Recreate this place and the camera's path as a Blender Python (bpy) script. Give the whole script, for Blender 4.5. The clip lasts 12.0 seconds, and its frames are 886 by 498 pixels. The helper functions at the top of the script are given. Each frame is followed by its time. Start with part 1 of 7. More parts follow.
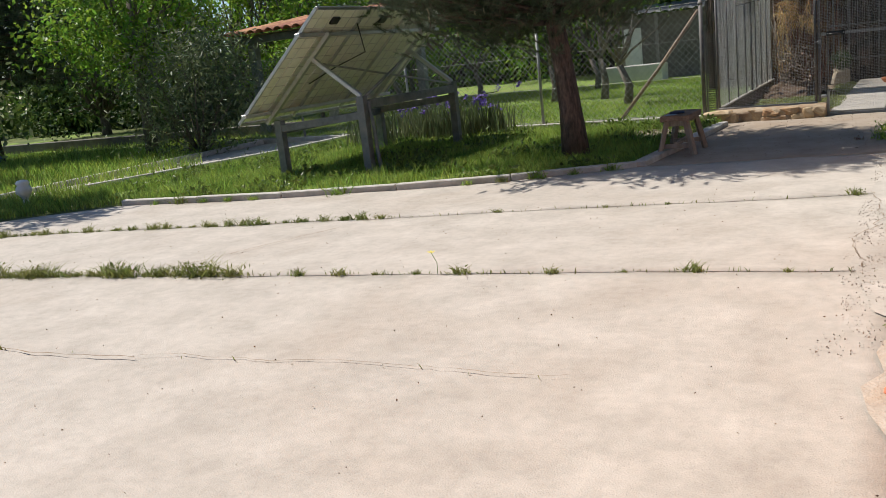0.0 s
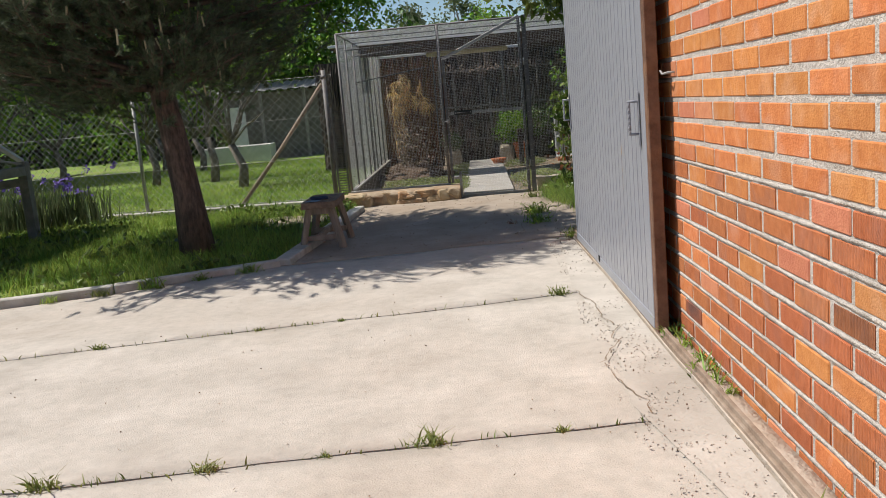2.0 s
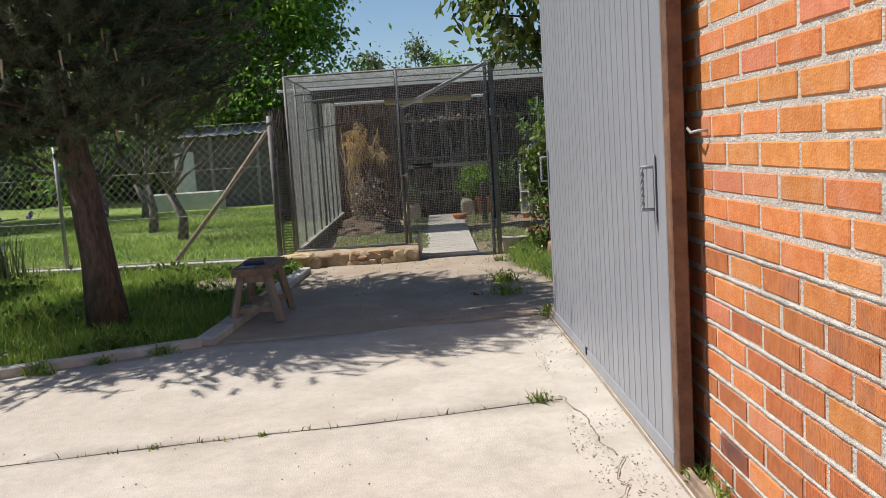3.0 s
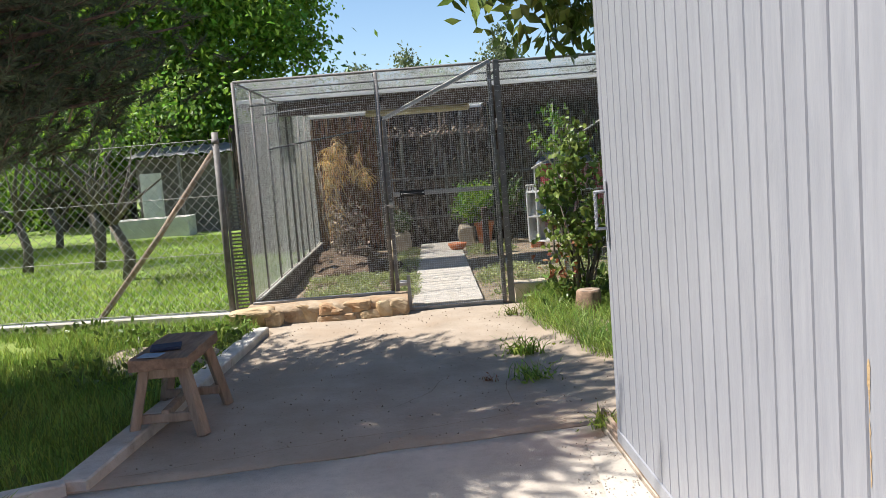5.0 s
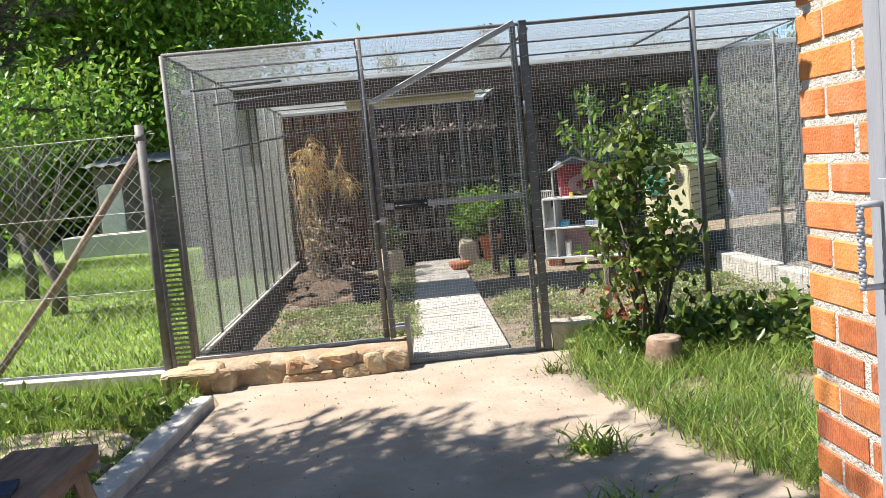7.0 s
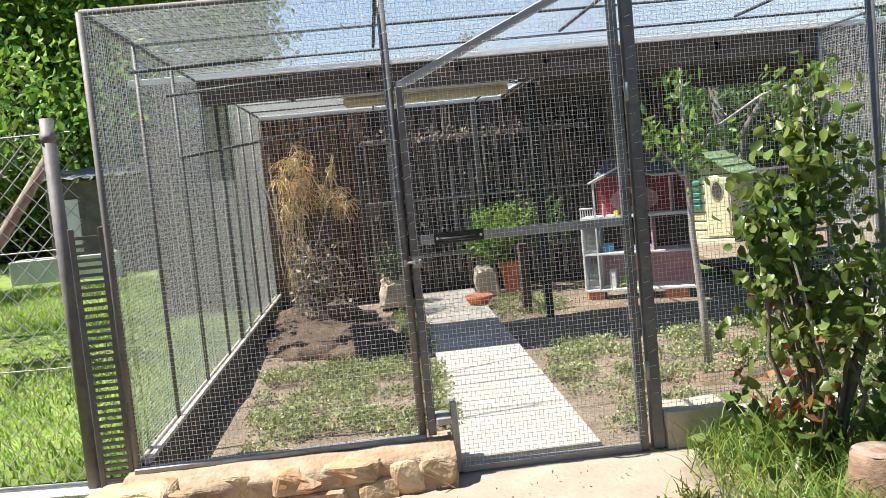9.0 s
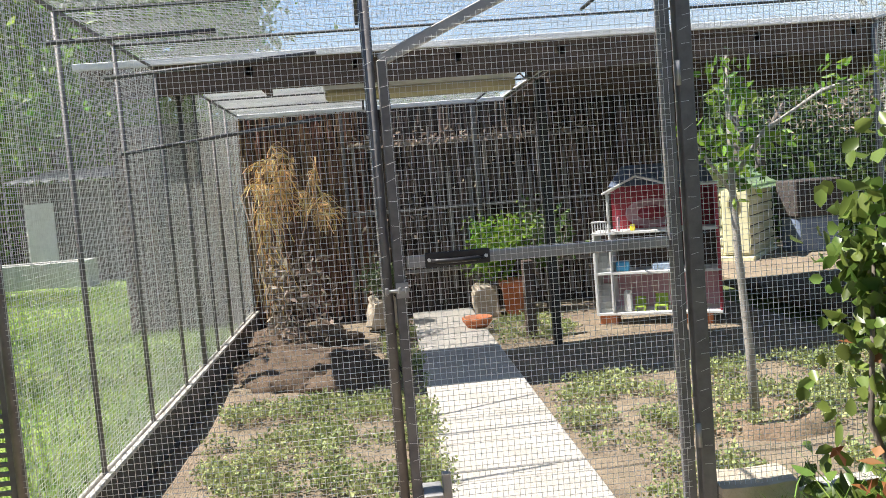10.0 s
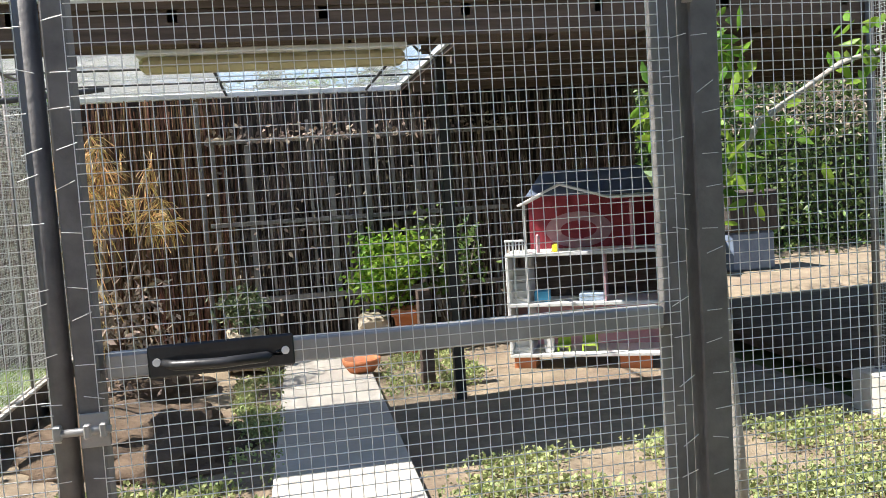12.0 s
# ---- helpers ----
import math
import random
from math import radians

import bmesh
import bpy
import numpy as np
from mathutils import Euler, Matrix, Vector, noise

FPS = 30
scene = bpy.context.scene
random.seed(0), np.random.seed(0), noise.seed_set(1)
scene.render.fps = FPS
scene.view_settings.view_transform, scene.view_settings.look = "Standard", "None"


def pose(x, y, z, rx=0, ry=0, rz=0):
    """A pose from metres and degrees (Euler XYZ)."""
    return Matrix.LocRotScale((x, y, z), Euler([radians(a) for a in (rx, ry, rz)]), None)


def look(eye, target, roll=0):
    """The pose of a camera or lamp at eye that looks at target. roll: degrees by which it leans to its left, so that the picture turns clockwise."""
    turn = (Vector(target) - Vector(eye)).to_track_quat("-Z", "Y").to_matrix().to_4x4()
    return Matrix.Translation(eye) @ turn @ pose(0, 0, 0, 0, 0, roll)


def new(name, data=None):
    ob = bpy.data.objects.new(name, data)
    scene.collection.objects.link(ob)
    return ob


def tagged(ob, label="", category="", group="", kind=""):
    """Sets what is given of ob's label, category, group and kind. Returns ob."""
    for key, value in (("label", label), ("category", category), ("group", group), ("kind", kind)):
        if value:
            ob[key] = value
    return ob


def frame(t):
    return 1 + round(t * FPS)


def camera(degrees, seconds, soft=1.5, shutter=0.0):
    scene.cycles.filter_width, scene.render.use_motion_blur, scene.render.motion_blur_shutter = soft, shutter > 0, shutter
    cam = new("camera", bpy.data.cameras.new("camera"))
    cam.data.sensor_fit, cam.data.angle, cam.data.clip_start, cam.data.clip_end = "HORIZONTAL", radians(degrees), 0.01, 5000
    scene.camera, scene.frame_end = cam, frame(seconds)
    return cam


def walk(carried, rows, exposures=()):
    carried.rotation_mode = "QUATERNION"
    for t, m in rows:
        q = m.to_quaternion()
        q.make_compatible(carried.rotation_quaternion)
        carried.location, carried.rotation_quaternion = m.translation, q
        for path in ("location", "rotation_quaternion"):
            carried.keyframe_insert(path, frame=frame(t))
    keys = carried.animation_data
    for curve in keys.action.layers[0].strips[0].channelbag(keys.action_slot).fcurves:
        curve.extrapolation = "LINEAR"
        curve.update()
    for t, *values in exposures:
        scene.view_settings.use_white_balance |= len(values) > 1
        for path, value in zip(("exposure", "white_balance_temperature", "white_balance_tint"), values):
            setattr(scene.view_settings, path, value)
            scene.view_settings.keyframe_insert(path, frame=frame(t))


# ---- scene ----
cam = camera(54.9, 12.0, soft=0.7)
PATH = [
    (0, (0.214, 0.987, 1.225), (-0.73, 2.697, 0.795), -6.5),
    (0.5, (-0.049, 1.319, 1.202), (-0.682, 3.177, 0.82), -6.5),
    (0.6, (-0.093, 1.377, 1.204), (-0.698, 3.249, 0.842), -6.4),
    (1, (-0.307, 1.675, 1.184), (-0.715, 3.609, 0.875), -6.5),
    (1.5, (-0.429, 2.124, 1.167), (-0.628, 4.086, 0.836), -6.1),
    (2, (-0.544, 2.604, 1.161), (-0.609, 4.574, 0.822), -5.1),
    (2.5, (-0.556, 3.115, 1.179), (-0.532, 5.091, 0.875), -3.5),
    (3, (-0.543, 3.619, 1.199), (-0.5, 5.605, 0.963), -3.7),
    (3.2, (-0.555, 3.809, 1.2), (-0.511, 5.797, 0.985), -4.8),
    (4.8, (-0.508, 5.404, 1.272), (-0.44, 7.391, 1.059), -5.0),
    (5, (-0.503, 5.642, 1.27), (-0.441, 7.63, 1.064), -4.5),
    (5.5, (-0.532, 6.134, 1.25), (-0.471, 8.123, 1.045), -4.9),
    (6, (-0.574, 6.614, 1.251), (-0.489, 8.602, 1.046), -4.6),
    (6.5, (-0.551, 7.115, 1.241), (-0.485, 9.104, 1.037), -4.9),
    (7, (-0.587, 7.592, 1.233), (-0.49, 9.58, 1.04), -5.3),
    (7.2, (-0.573, 7.784, 1.235), (-0.477, 9.774, 1.056), -5.6),
    (9, (-0.851, 9.391, 1.272), (-0.695, 11.377, 1.102), -5.5),
    (9.5, (-0.799, 9.806, 1.261), (-0.635, 11.794, 1.109), -5.0),
    (10, (-0.774, 10.227, 1.248), (-0.606, 12.215, 1.1), -4.6),
    (10.5, (-0.704, 10.626, 1.242), (-0.501, 12.609, 1.084), -4.9),
    (11, (-0.581, 10.989, 1.274), (-0.362, 12.97, 1.113), -3.9),
    (11.5, (-0.548, 11.351, 1.256), (-0.299, 13.33, 1.106), -3.8),
    (12, (-0.402, 11.656, 1.244), (-0.031, 13.616, 1.094), -3.7),
]
walk(cam, [(t, look(eye, target, roll)) for t, eye, target, roll in PATH],
     exposures=[(0, 0.22), (2.0, 0.22), (3.2, 0.36), (4.8, 0.85), (5.5, 1.12), (7.2, 1.2), (8.8, 1.25), (10.5, 1.27), (12.0, 1.50)])

# ---- light ----
SUN_EL, SUN_AZ = 57.0, 178.0          # degrees; azimuth from +x towards +y of the side the sun stands on
sun_way = Vector((math.cos(radians(SUN_AZ)) * math.cos(radians(SUN_EL)), math.sin(radians(SUN_AZ)) * math.cos(radians(SUN_EL)), math.sin(radians(SUN_EL))))
world = bpy.data.worlds.new("sky")
scene.world = world
world.use_nodes = True
wn = world.node_tree.nodes
wn.clear()
sky = wn.new("ShaderNodeTexSky")
sky.sky_type, sky.sun_disc = "NISHITA", False
sky.sun_elevation, sky.sun_rotation = radians(SUN_EL), radians(90 - SUN_AZ)
sky.air_density, sky.dust_density, sky.ozone_density = 1.0, 0.12, 3.6
bg = wn.new("ShaderNodeBackground")
bg.inputs["Strength"].default_value = 0.085
wo = wn.new("ShaderNodeOutputWorld")
world.node_tree.links.new(sky.outputs[0], bg.inputs[0])
world.node_tree.links.new(bg.outputs[0], wo.inputs[0])
sun_data = bpy.data.lights.new("sun", "SUN")
sun_data.energy, sun_data.angle, sun_data.color = 4.9, radians(0.55), (1.0, 0.95, 0.885)
sun = new("sun", sun_data)
sun.matrix_world = look(sun_way * 40, (0, 0, 0))

# ---- materials ----


def mat(name, c1, c2, scale=8.0, rough=0.8, metal=0.0, bump=0.2, fine=90.0, stain=None, stain_scale=1.3, stain_amount=0.5, rnd=0.0, island=0.0, spec=0.4, stretch=(1, 1, 1), translucent=0.0, coords="Object"):
    """Two-scale noise colour, optional stains, per-object or per-island variation, fine bump."""
    m = bpy.data.materials.new(name)
    m.use_nodes = True
    nt = m.node_tree
    n, L = nt.nodes, nt.links
    n.clear()
    out = n.new("ShaderNodeOutputMaterial")
    bs = n.new("ShaderNodeBsdfPrincipled")
    tc = n.new("ShaderNodeTexCoord")
    mp = n.new("ShaderNodeMapping")
    mp.inputs["Scale"].default_value = stretch
    L.new(tc.outputs[coords], mp.inputs["Vector"])
    info = n.new("ShaderNodeObjectInfo")
    if rnd:
        mul = n.new("ShaderNodeMath")
        mul.operation = "MULTIPLY"
        mul.inputs[1].default_value = 57.0
        L.new(info.outputs["Random"], mul.inputs[0])
        comb = n.new("ShaderNodeCombineXYZ")
        for i in range(3):
            L.new(mul.outputs[0], comb.inputs[i])
        L.new(comb.outputs[0], mp.inputs["Location"])
    no = n.new("ShaderNodeTexNoise")
    no.inputs["Scale"].default_value, no.inputs["Detail"].default_value, no.inputs["Roughness"].default_value = scale, 6.0, 0.65
    L.new(mp.outputs[0], no.inputs["Vector"])
    ramp = n.new("ShaderNodeValToRGB")
    ramp.color_ramp.elements[0].position, ramp.color_ramp.elements[1].position = 0.32, 0.68
    ramp.color_ramp.elements[0].color, ramp.color_ramp.elements[1].color = (*c1, 1), (*c2, 1)
    L.new(no.outputs["Fac"], ramp.inputs[0])
    col = ramp.outputs[0]
    if stain:
        ns = n.new("ShaderNodeTexNoise")
        ns.inputs["Scale"].default_value, ns.inputs["Detail"].default_value, ns.inputs["Distortion"].default_value = stain_scale, 8.0, 0.6
        L.new(mp.outputs[0], ns.inputs["Vector"])
        rs = n.new("ShaderNodeValToRGB")
        rs.color_ramp.elements[0].position, rs.color_ramp.elements[1].position = 0.5, 0.72
        rs.color_ramp.elements[0].color, rs.color_ramp.elements[1].color = (0, 0, 0, 1), (stain_amount, stain_amount, stain_amount, 1)
        L.new(ns.outputs["Fac"], rs.inputs[0])
        mx = n.new("ShaderNodeMix")
        mx.data_type = "RGBA"
        mx.inputs["B"].default_value = (*stain, 1)
        for sock in mx.inputs:
            if sock.type == "RGBA" and sock.name == "B":
                sock.default_value = (*stain, 1)
            if sock.type == "RGBA" and sock.name == "A":
                L.new(col, sock)
        L.new(rs.outputs[0], mx.inputs[0])
        col = mx.outputs[2]
    if rnd or island:
        hs = n.new("ShaderNodeHueSaturation")
        if island:
            geo = n.new("ShaderNodeNewGeometry")
            src, amt = geo.outputs["Random Per Island"], island
        else:
            src, amt = info.outputs["Random"], rnd
        for nm, lo, hi in (("Value", 1 - amt, 1 + amt), ("Hue", 0.5 - 0.06 * amt, 0.5 + 0.06 * amt)):
            mr = n.new("ShaderNodeMapRange")
            mr.inputs["To Min"].default_value, mr.inputs["To Max"].default_value = lo, hi
            if nm == "Hue":
                fr = n.new("ShaderNodeMath")
                fr.operation = "MULTIPLY"
                fr.inputs[1].default_value = 7.31
                f2 = n.new("ShaderNodeMath")
                f2.operation = "FRACT"
                L.new(src, fr.inputs[0])
                L.new(fr.outputs[0], f2.inputs[0])
                L.new(f2.outputs[0], mr.inputs["Value"])
            else:
                L.new(src, mr.inputs["Value"])
            L.new(mr.outputs[0], hs.inputs[nm])
        L.new(col, hs.inputs["Color"])
        col = hs.outputs[0]
    L.new(col, bs.inputs["Base Color"])
    bs.inputs["Roughness"].default_value, bs.inputs["Metallic"].default_value = rough, metal
    bs.inputs["Specular IOR Level"].default_value = spec
    if bump:
        nf = n.new("ShaderNodeTexNoise")
        nf.inputs["Scale"].default_value, nf.inputs["Detail"].default_value = fine, 4.0
        L.new(mp.outputs[0], nf.inputs["Vector"])
        bp = n.new("ShaderNodeBump")
        bp.inputs["Strength"].default_value, bp.inputs["Distance"].default_value = bump, 0.01
        L.new(nf.outputs["Fac"], bp.inputs["Height"])
        L.new(bp.outputs[0], bs.inputs["Normal"])
    surf = bs.outputs[0]
    if translucent:
        tr = n.new("ShaderNodeBsdfTranslucent")
        L.new(col, tr.inputs["Color"])
        ms = n.new("ShaderNodeMixShader")
        ms.inputs[0].default_value = translucent
        L.new(bs.outputs[0], ms.inputs[1])
        L.new(tr.outputs[0], ms.inputs[2])
        surf = ms.outputs[0]
    L.new(surf, out.inputs["Surface"])
    return m


def ribbed(m, scale, depth, axis="Y"):
    """Adds fine upright combing to a material's relief."""
    nt = m.node_tree
    bs = next(x for x in nt.nodes if x.type == "BSDF_PRINCIPLED")
    tc = next(x for x in nt.nodes if x.type == "TEX_COORD")
    wv = nt.nodes.new("ShaderNodeTexWave")
    wv.bands_direction = axis
    wv.inputs["Scale"].default_value, wv.inputs["Distortion"].default_value = scale, 0.4
    nt.links.new(tc.outputs["Object"], wv.inputs["Vector"])
    bp = nt.nodes.new("ShaderNodeBump")
    bp.inputs["Strength"].default_value, bp.inputs["Distance"].default_value = 0.9, depth
    nt.links.new(wv.outputs["Fac"], bp.inputs["Height"])
    old = bs.inputs["Normal"].links
    if old:
        nt.links.new(old[0].from_socket, bp.inputs["Normal"])
    nt.links.new(bp.outputs[0], bs.inputs["Normal"])
    return m


M = {}


def speckle(m, scale, dark, lo, hi):
    """Multiplies a material's colour by sparse darker specks and pits."""
    nt = m.node_tree
    bs = next(x for x in nt.nodes if x.type == "BSDF_PRINCIPLED")
    tc = next(x for x in nt.nodes if x.type == "TEX_COORD")
    src = bs.inputs["Base Color"].links[0].from_socket
    nz = nt.nodes.new("ShaderNodeTexNoise")
    nz.inputs["Scale"].default_value, nz.inputs["Detail"].default_value, nz.inputs["Roughness"].default_value = scale, 5.0, 0.75
    nt.links.new(tc.outputs["Object"], nz.inputs["Vector"])
    rp = nt.nodes.new("ShaderNodeValToRGB")
    rp.color_ramp.elements[0].position, rp.color_ramp.elements[1].position = lo, hi
    rp.color_ramp.elements[0].color, rp.color_ramp.elements[1].color = (dark, dark, dark, 1), (1, 1, 1, 1)
    nt.links.new(nz.outputs["Fac"], rp.inputs[0])
    mx = nt.nodes.new("ShaderNodeMix")
    mx.data_type, mx.blend_type = "RGBA", "MULTIPLY"
    mx.inputs[0].default_value = 1.0
    nt.links.new(src, mx.inputs[6])
    nt.links.new(rp.outputs[0], mx.inputs[7])
    nt.links.new(mx.outputs[2], bs.inputs["Base Color"])
    return m


M["concrete"] = speckle(speckle(mat("concrete", (0.415, 0.37, 0.315), (0.54, 0.485, 0.42), 2.6, 0.9, bump=0.35, fine=150, stain=(0.40, 0.335, 0.27), stain_scale=0.8, stain_amount=0.6), 190, 0.62, 0.33, 0.42), 14, 0.88, 0.36, 0.58)
M["concrete_far"] = mat("concrete_far", (0.40, 0.36, 0.31), (0.52, 0.47, 0.41), 3.0, 0.9, bump=0.5, fine=50, stain=(0.25, 0.22, 0.18), stain_scale=1.4, stain_amount=0.6)
M["kerb"] = mat("kerb_concrete", (0.42, 0.39, 0.34), (0.58, 0.55, 0.50), 9, 0.9, bump=0.4, stain=(0.2, 0.18, 0.14), stain_scale=4)
# gate slab: brown stains, base warmed and darkened to stand in for tree shade
M["gate_concrete"] = speckle(mat("worn_shade_concrete", (0.275, 0.222, 0.168), (0.395, 0.328, 0.258), 2.2, 0.9, bump=0.5, fine=40, stain=(0.30, 0.22, 0.15), stain_scale=1.1, stain_amount=0.6), 60, 0.7, 0.32, 0.42)
M["path_slab"] = mat("pale_path_concrete", (0.39, 0.36, 0.315), (0.49, 0.455, 0.405), 5, 0.9, bump=0.5, fine=60, stain=(0.48, 0.43, 0.36), stain_scale=2)
M["candle"] = mat("pine_candles", (0.30, 0.25, 0.14), (0.44, 0.38, 0.24), 5, 0.8, bump=0)
M["fence_wire"] = mat("fence_wire", (0.36, 0.36, 0.35), (0.50, 0.50, 0.49), 30, 0.5, metal=0.25, bump=0)
# earth of the mounds, and of the sheet painted as roof shade
M["mound"] = mat("dark_earth_and_shade", (0.075, 0.05, 0.033), (0.15, 0.105, 0.07), 7, 1.0, bump=0.9, fine=50, stain=(0.05, 0.038, 0.025), stain_scale=3)
M["dirt"] = mat("dirt", (0.16, 0.11, 0.07), (0.30, 0.22, 0.15), 9, 1.0, bump=0.8, fine=60, stain=(0.10, 0.09, 0.05), stain_scale=3)
M["sand"] = mat("rubble_sand", (0.41, 0.335, 0.265), (0.53, 0.455, 0.375), 9, 1.0, bump=0.8, fine=70, stain=(0.40, 0.24, 0.12), stain_scale=3)
M["dry_earth"] = mat("dry_pale_earth", (0.24, 0.19, 0.135), (0.40, 0.33, 0.25), 9, 1.0, bump=0.9, fine=50, stain=(0.20, 0.15, 0.10), stain_scale=4)
M["soil"] = mat("dry_soil", (0.165, 0.13, 0.088), (0.29, 0.23, 0.16), 6, 1.0, bump=0.9, fine=45, stain=(0.16, 0.11, 0.08), stain_scale=1.6, stain_amount=0.7)
M["lawn"] = mat("lawn_ground", (0.11, 0.185, 0.03), (0.24, 0.32, 0.07), 1.6, 1.0, bump=0.9, fine=70, stain=(0.26, 0.22, 0.09), stain_scale=0.5, stain_amount=0.5)
M["field"] = mat("field", (0.07, 0.11, 0.03), (0.17, 0.18, 0.06), 0.4, 1.0, bump=0.6, fine=20, stain=(0.22, 0.18, 0.09), stain_scale=0.12)
M["brick"] = mat("brick", (0.465, 0.15, 0.042), (0.59, 0.225, 0.073), 22, 0.75, bump=0.4, fine=130, stain=(0.60, 0.34, 0.22), stain_scale=9, stain_amount=0.4, rnd=0.13)
M["brick_old"] = ribbed(mat("brick_combed", (0.50, 0.148, 0.05), (0.62, 0.205, 0.078), 22, 0.8, bump=0.4, fine=120, stain=(0.42, 0.19, 0.13), stain_scale=7, stain_amount=0.5, rnd=0.10), 38, 0.0045)
M["brick_dark"] = ribbed(mat("brick_burnt", (0.31, 0.09, 0.042), (0.45, 0.14, 0.065), 22, 0.8, bump=0.4, fine=120, stain=(0.10, 0.07, 0.07), stain_scale=6, stain_amount=0.7, rnd=0.2), 38, 0.005)
M["brick_pink"] = mat("brick_pink", (0.49, 0.17, 0.085), (0.59, 0.235, 0.12), 22, 0.8, bump=0.4, fine=120, stain=(0.45, 0.16, 0.06), stain_scale=6, stain_amount=0.6, rnd=0.12)
M["bark_grey"] = mat("smooth_grey_bark", (0.26, 0.24, 0.21), (0.42, 0.39, 0.35), 12, 0.9, bump=0.4)
M["mortar"] = mat("mortar", (0.43, 0.385, 0.335), (0.60, 0.545, 0.485), 25, 1.0, bump=1.0, fine=120, stain=(0.24, 0.2, 0.16), stain_scale=5)
M["door"] = mat("grey_door_paint", (0.25, 0.256, 0.282), (0.30, 0.306, 0.332), 5, 0.42, bump=0.12, fine=60, stain=(0.22, 0.23, 0.26), stain_scale=2.5, stain_amount=0.45, stretch=(6, 6, 0.7))
M["rust"] = mat("brown_rust", (0.10, 0.05, 0.03), (0.20, 0.11, 0.07), 14, 0.75, bump=0.4, stain=(0.26, 0.13, 0.06), stain_scale=6)
M["dry_rust"] = mat("flaking_rust", (0.30, 0.19, 0.09), (0.46, 0.34, 0.20), 30, 0.9, bump=0.5)
M["galv"] = mat("galvanised", (0.30, 0.295, 0.285), (0.42, 0.41, 0.40), 14, 0.55, metal=0.4, bump=0.15, stain=(0.20, 0.20, 0.20), stain_scale=6)
M["post"] = mat("dull_galvanised", (0.13, 0.122, 0.12), (0.20, 0.19, 0.185), 16, 0.65, metal=0.25, bump=0.15, stain=(0.27, 0.26, 0.24), stain_scale=5)
M["wire"] = mat("mesh_wire", (0.72, 0.72, 0.71), (0.84, 0.84, 0.82), 30, 0.45, metal=0.1, bump=0.0)
M["dark_rod"] = mat("dark_rod", (0.04, 0.04, 0.045), (0.09, 0.09, 0.09), 20, 0.6, bump=0.2)
M["stone"] = mat("sandstone", (0.33, 0.235, 0.14), (0.52, 0.40, 0.265), 9, 0.95, bump=0.8, fine=45, stain=(0.34, 0.17, 0.07), stain_scale=4, stain_amount=0.8, rnd=0.15)
M["cap"] = mat("mortar_cap", (0.40, 0.335, 0.25), (0.53, 0.455, 0.36), 12, 0.95, bump=0.6, fine=60)
M["sandy_mortar"] = mat("sandy_mortar", (0.29, 0.215, 0.14), (0.43, 0.345, 0.25), 10, 0.95, bump=0.9, fine=45, stain=(0.32, 0.18, 0.085), stain_scale=4, stain_amount=0.7)
M["wood"] = mat("weathered_wood", (0.16, 0.10, 0.065), (0.33, 0.22, 0.15), 9, 0.85, bump=0.4, fine=60, stain=(0.09, 0.06, 0.045), stain_scale=4, stain_amount=0.7, stretch=(3, 0.5, 3))
M["wood_leg"] = mat("grey_wood", (0.24, 0.18, 0.13), (0.40, 0.31, 0.24), 10, 0.85, bump=0.4, stain=(0.13, 0.09, 0.07), stain_scale=5, stretch=(3, 3, 0.5))
M["bark"] = mat("pine_bark", (0.045, 0.034, 0.030), (0.15, 0.105, 0.085), 16, 1.0, bump=1.0, fine=30, stain=(0.24, 0.15, 0.11), stain_scale=6, stretch=(2, 2, 0.6))
M["bark2"] = mat("grey_bark", (0.09, 0.075, 0.06), (0.20, 0.17, 0.14), 10, 1.0, bump=0.8, fine=30, stretch=(2, 2, 0.6))
M["needle"] = mat("pine_needles", (0.050, 0.074, 0.040), (0.118, 0.145, 0.080), 1.5, 0.55, bump=0, island=0.45, translucent=0.25)
M["leaf"] = mat("bright_leaves", (0.12, 0.24, 0.025), (0.26, 0.40, 0.055), 0.8, 0.45, bump=0, island=0.45, translucent=0.5)
M["leaf_dark"] = mat("dark_leaves", (0.058, 0.108, 0.025), (0.14, 0.205, 0.056), 0.8, 0.5, bump=0, island=0.45, translucent=0.3)
M["leaf_olive"] = mat("olive_leaves", (0.095, 0.13, 0.056), (0.215, 0.245, 0.125), 0.8, 0.55, bump=0, island=0.4, translucent=0.25)
M["leaf_rose"] = mat("shrub_leaves", (0.075, 0.125, 0.022), (0.19, 0.25, 0.06), 2, 0.35, bump=0, island=0.4, translucent=0.35)
M["leaf_red"] = mat("red_brown_leaves", (0.16, 0.05, 0.02), (0.28, 0.10, 0.04), 3, 0.6, bump=0, island=0.4, translucent=0.3)
M["dry"] = mat("dry_straw", (0.62, 0.39, 0.11), (0.86, 0.70, 0.42), 6, 0.8, bump=0, island=0.5, translucent=0.3)
M["dry_grey"] = mat("withered_leaves", (0.20, 0.15, 0.11), (0.40, 0.33, 0.26), 4, 0.9, bump=0, island=0.4, translucent=0.2)
M["grass"] = mat("grass_blades", (0.13, 0.235, 0.033), (0.37, 0.46, 0.10), 1.7, 0.5, bump=0, island=0.5, translucent=0.45)
M["verge_grass"] = mat("verge_blades", (0.11, 0.21, 0.035), (0.32, 0.40, 0.09), 2.2, 0.5, bump=0, island=0.5, translucent=0.4)
M["dark_render"] = mat("dark_concrete", (0.075, 0.068, 0.06), (0.14, 0.128, 0.112), 7, 0.95, bump=0.6, fine=50, stain=(0.20, 0.18, 0.15), stain_scale=4, stain_amount=0.5)
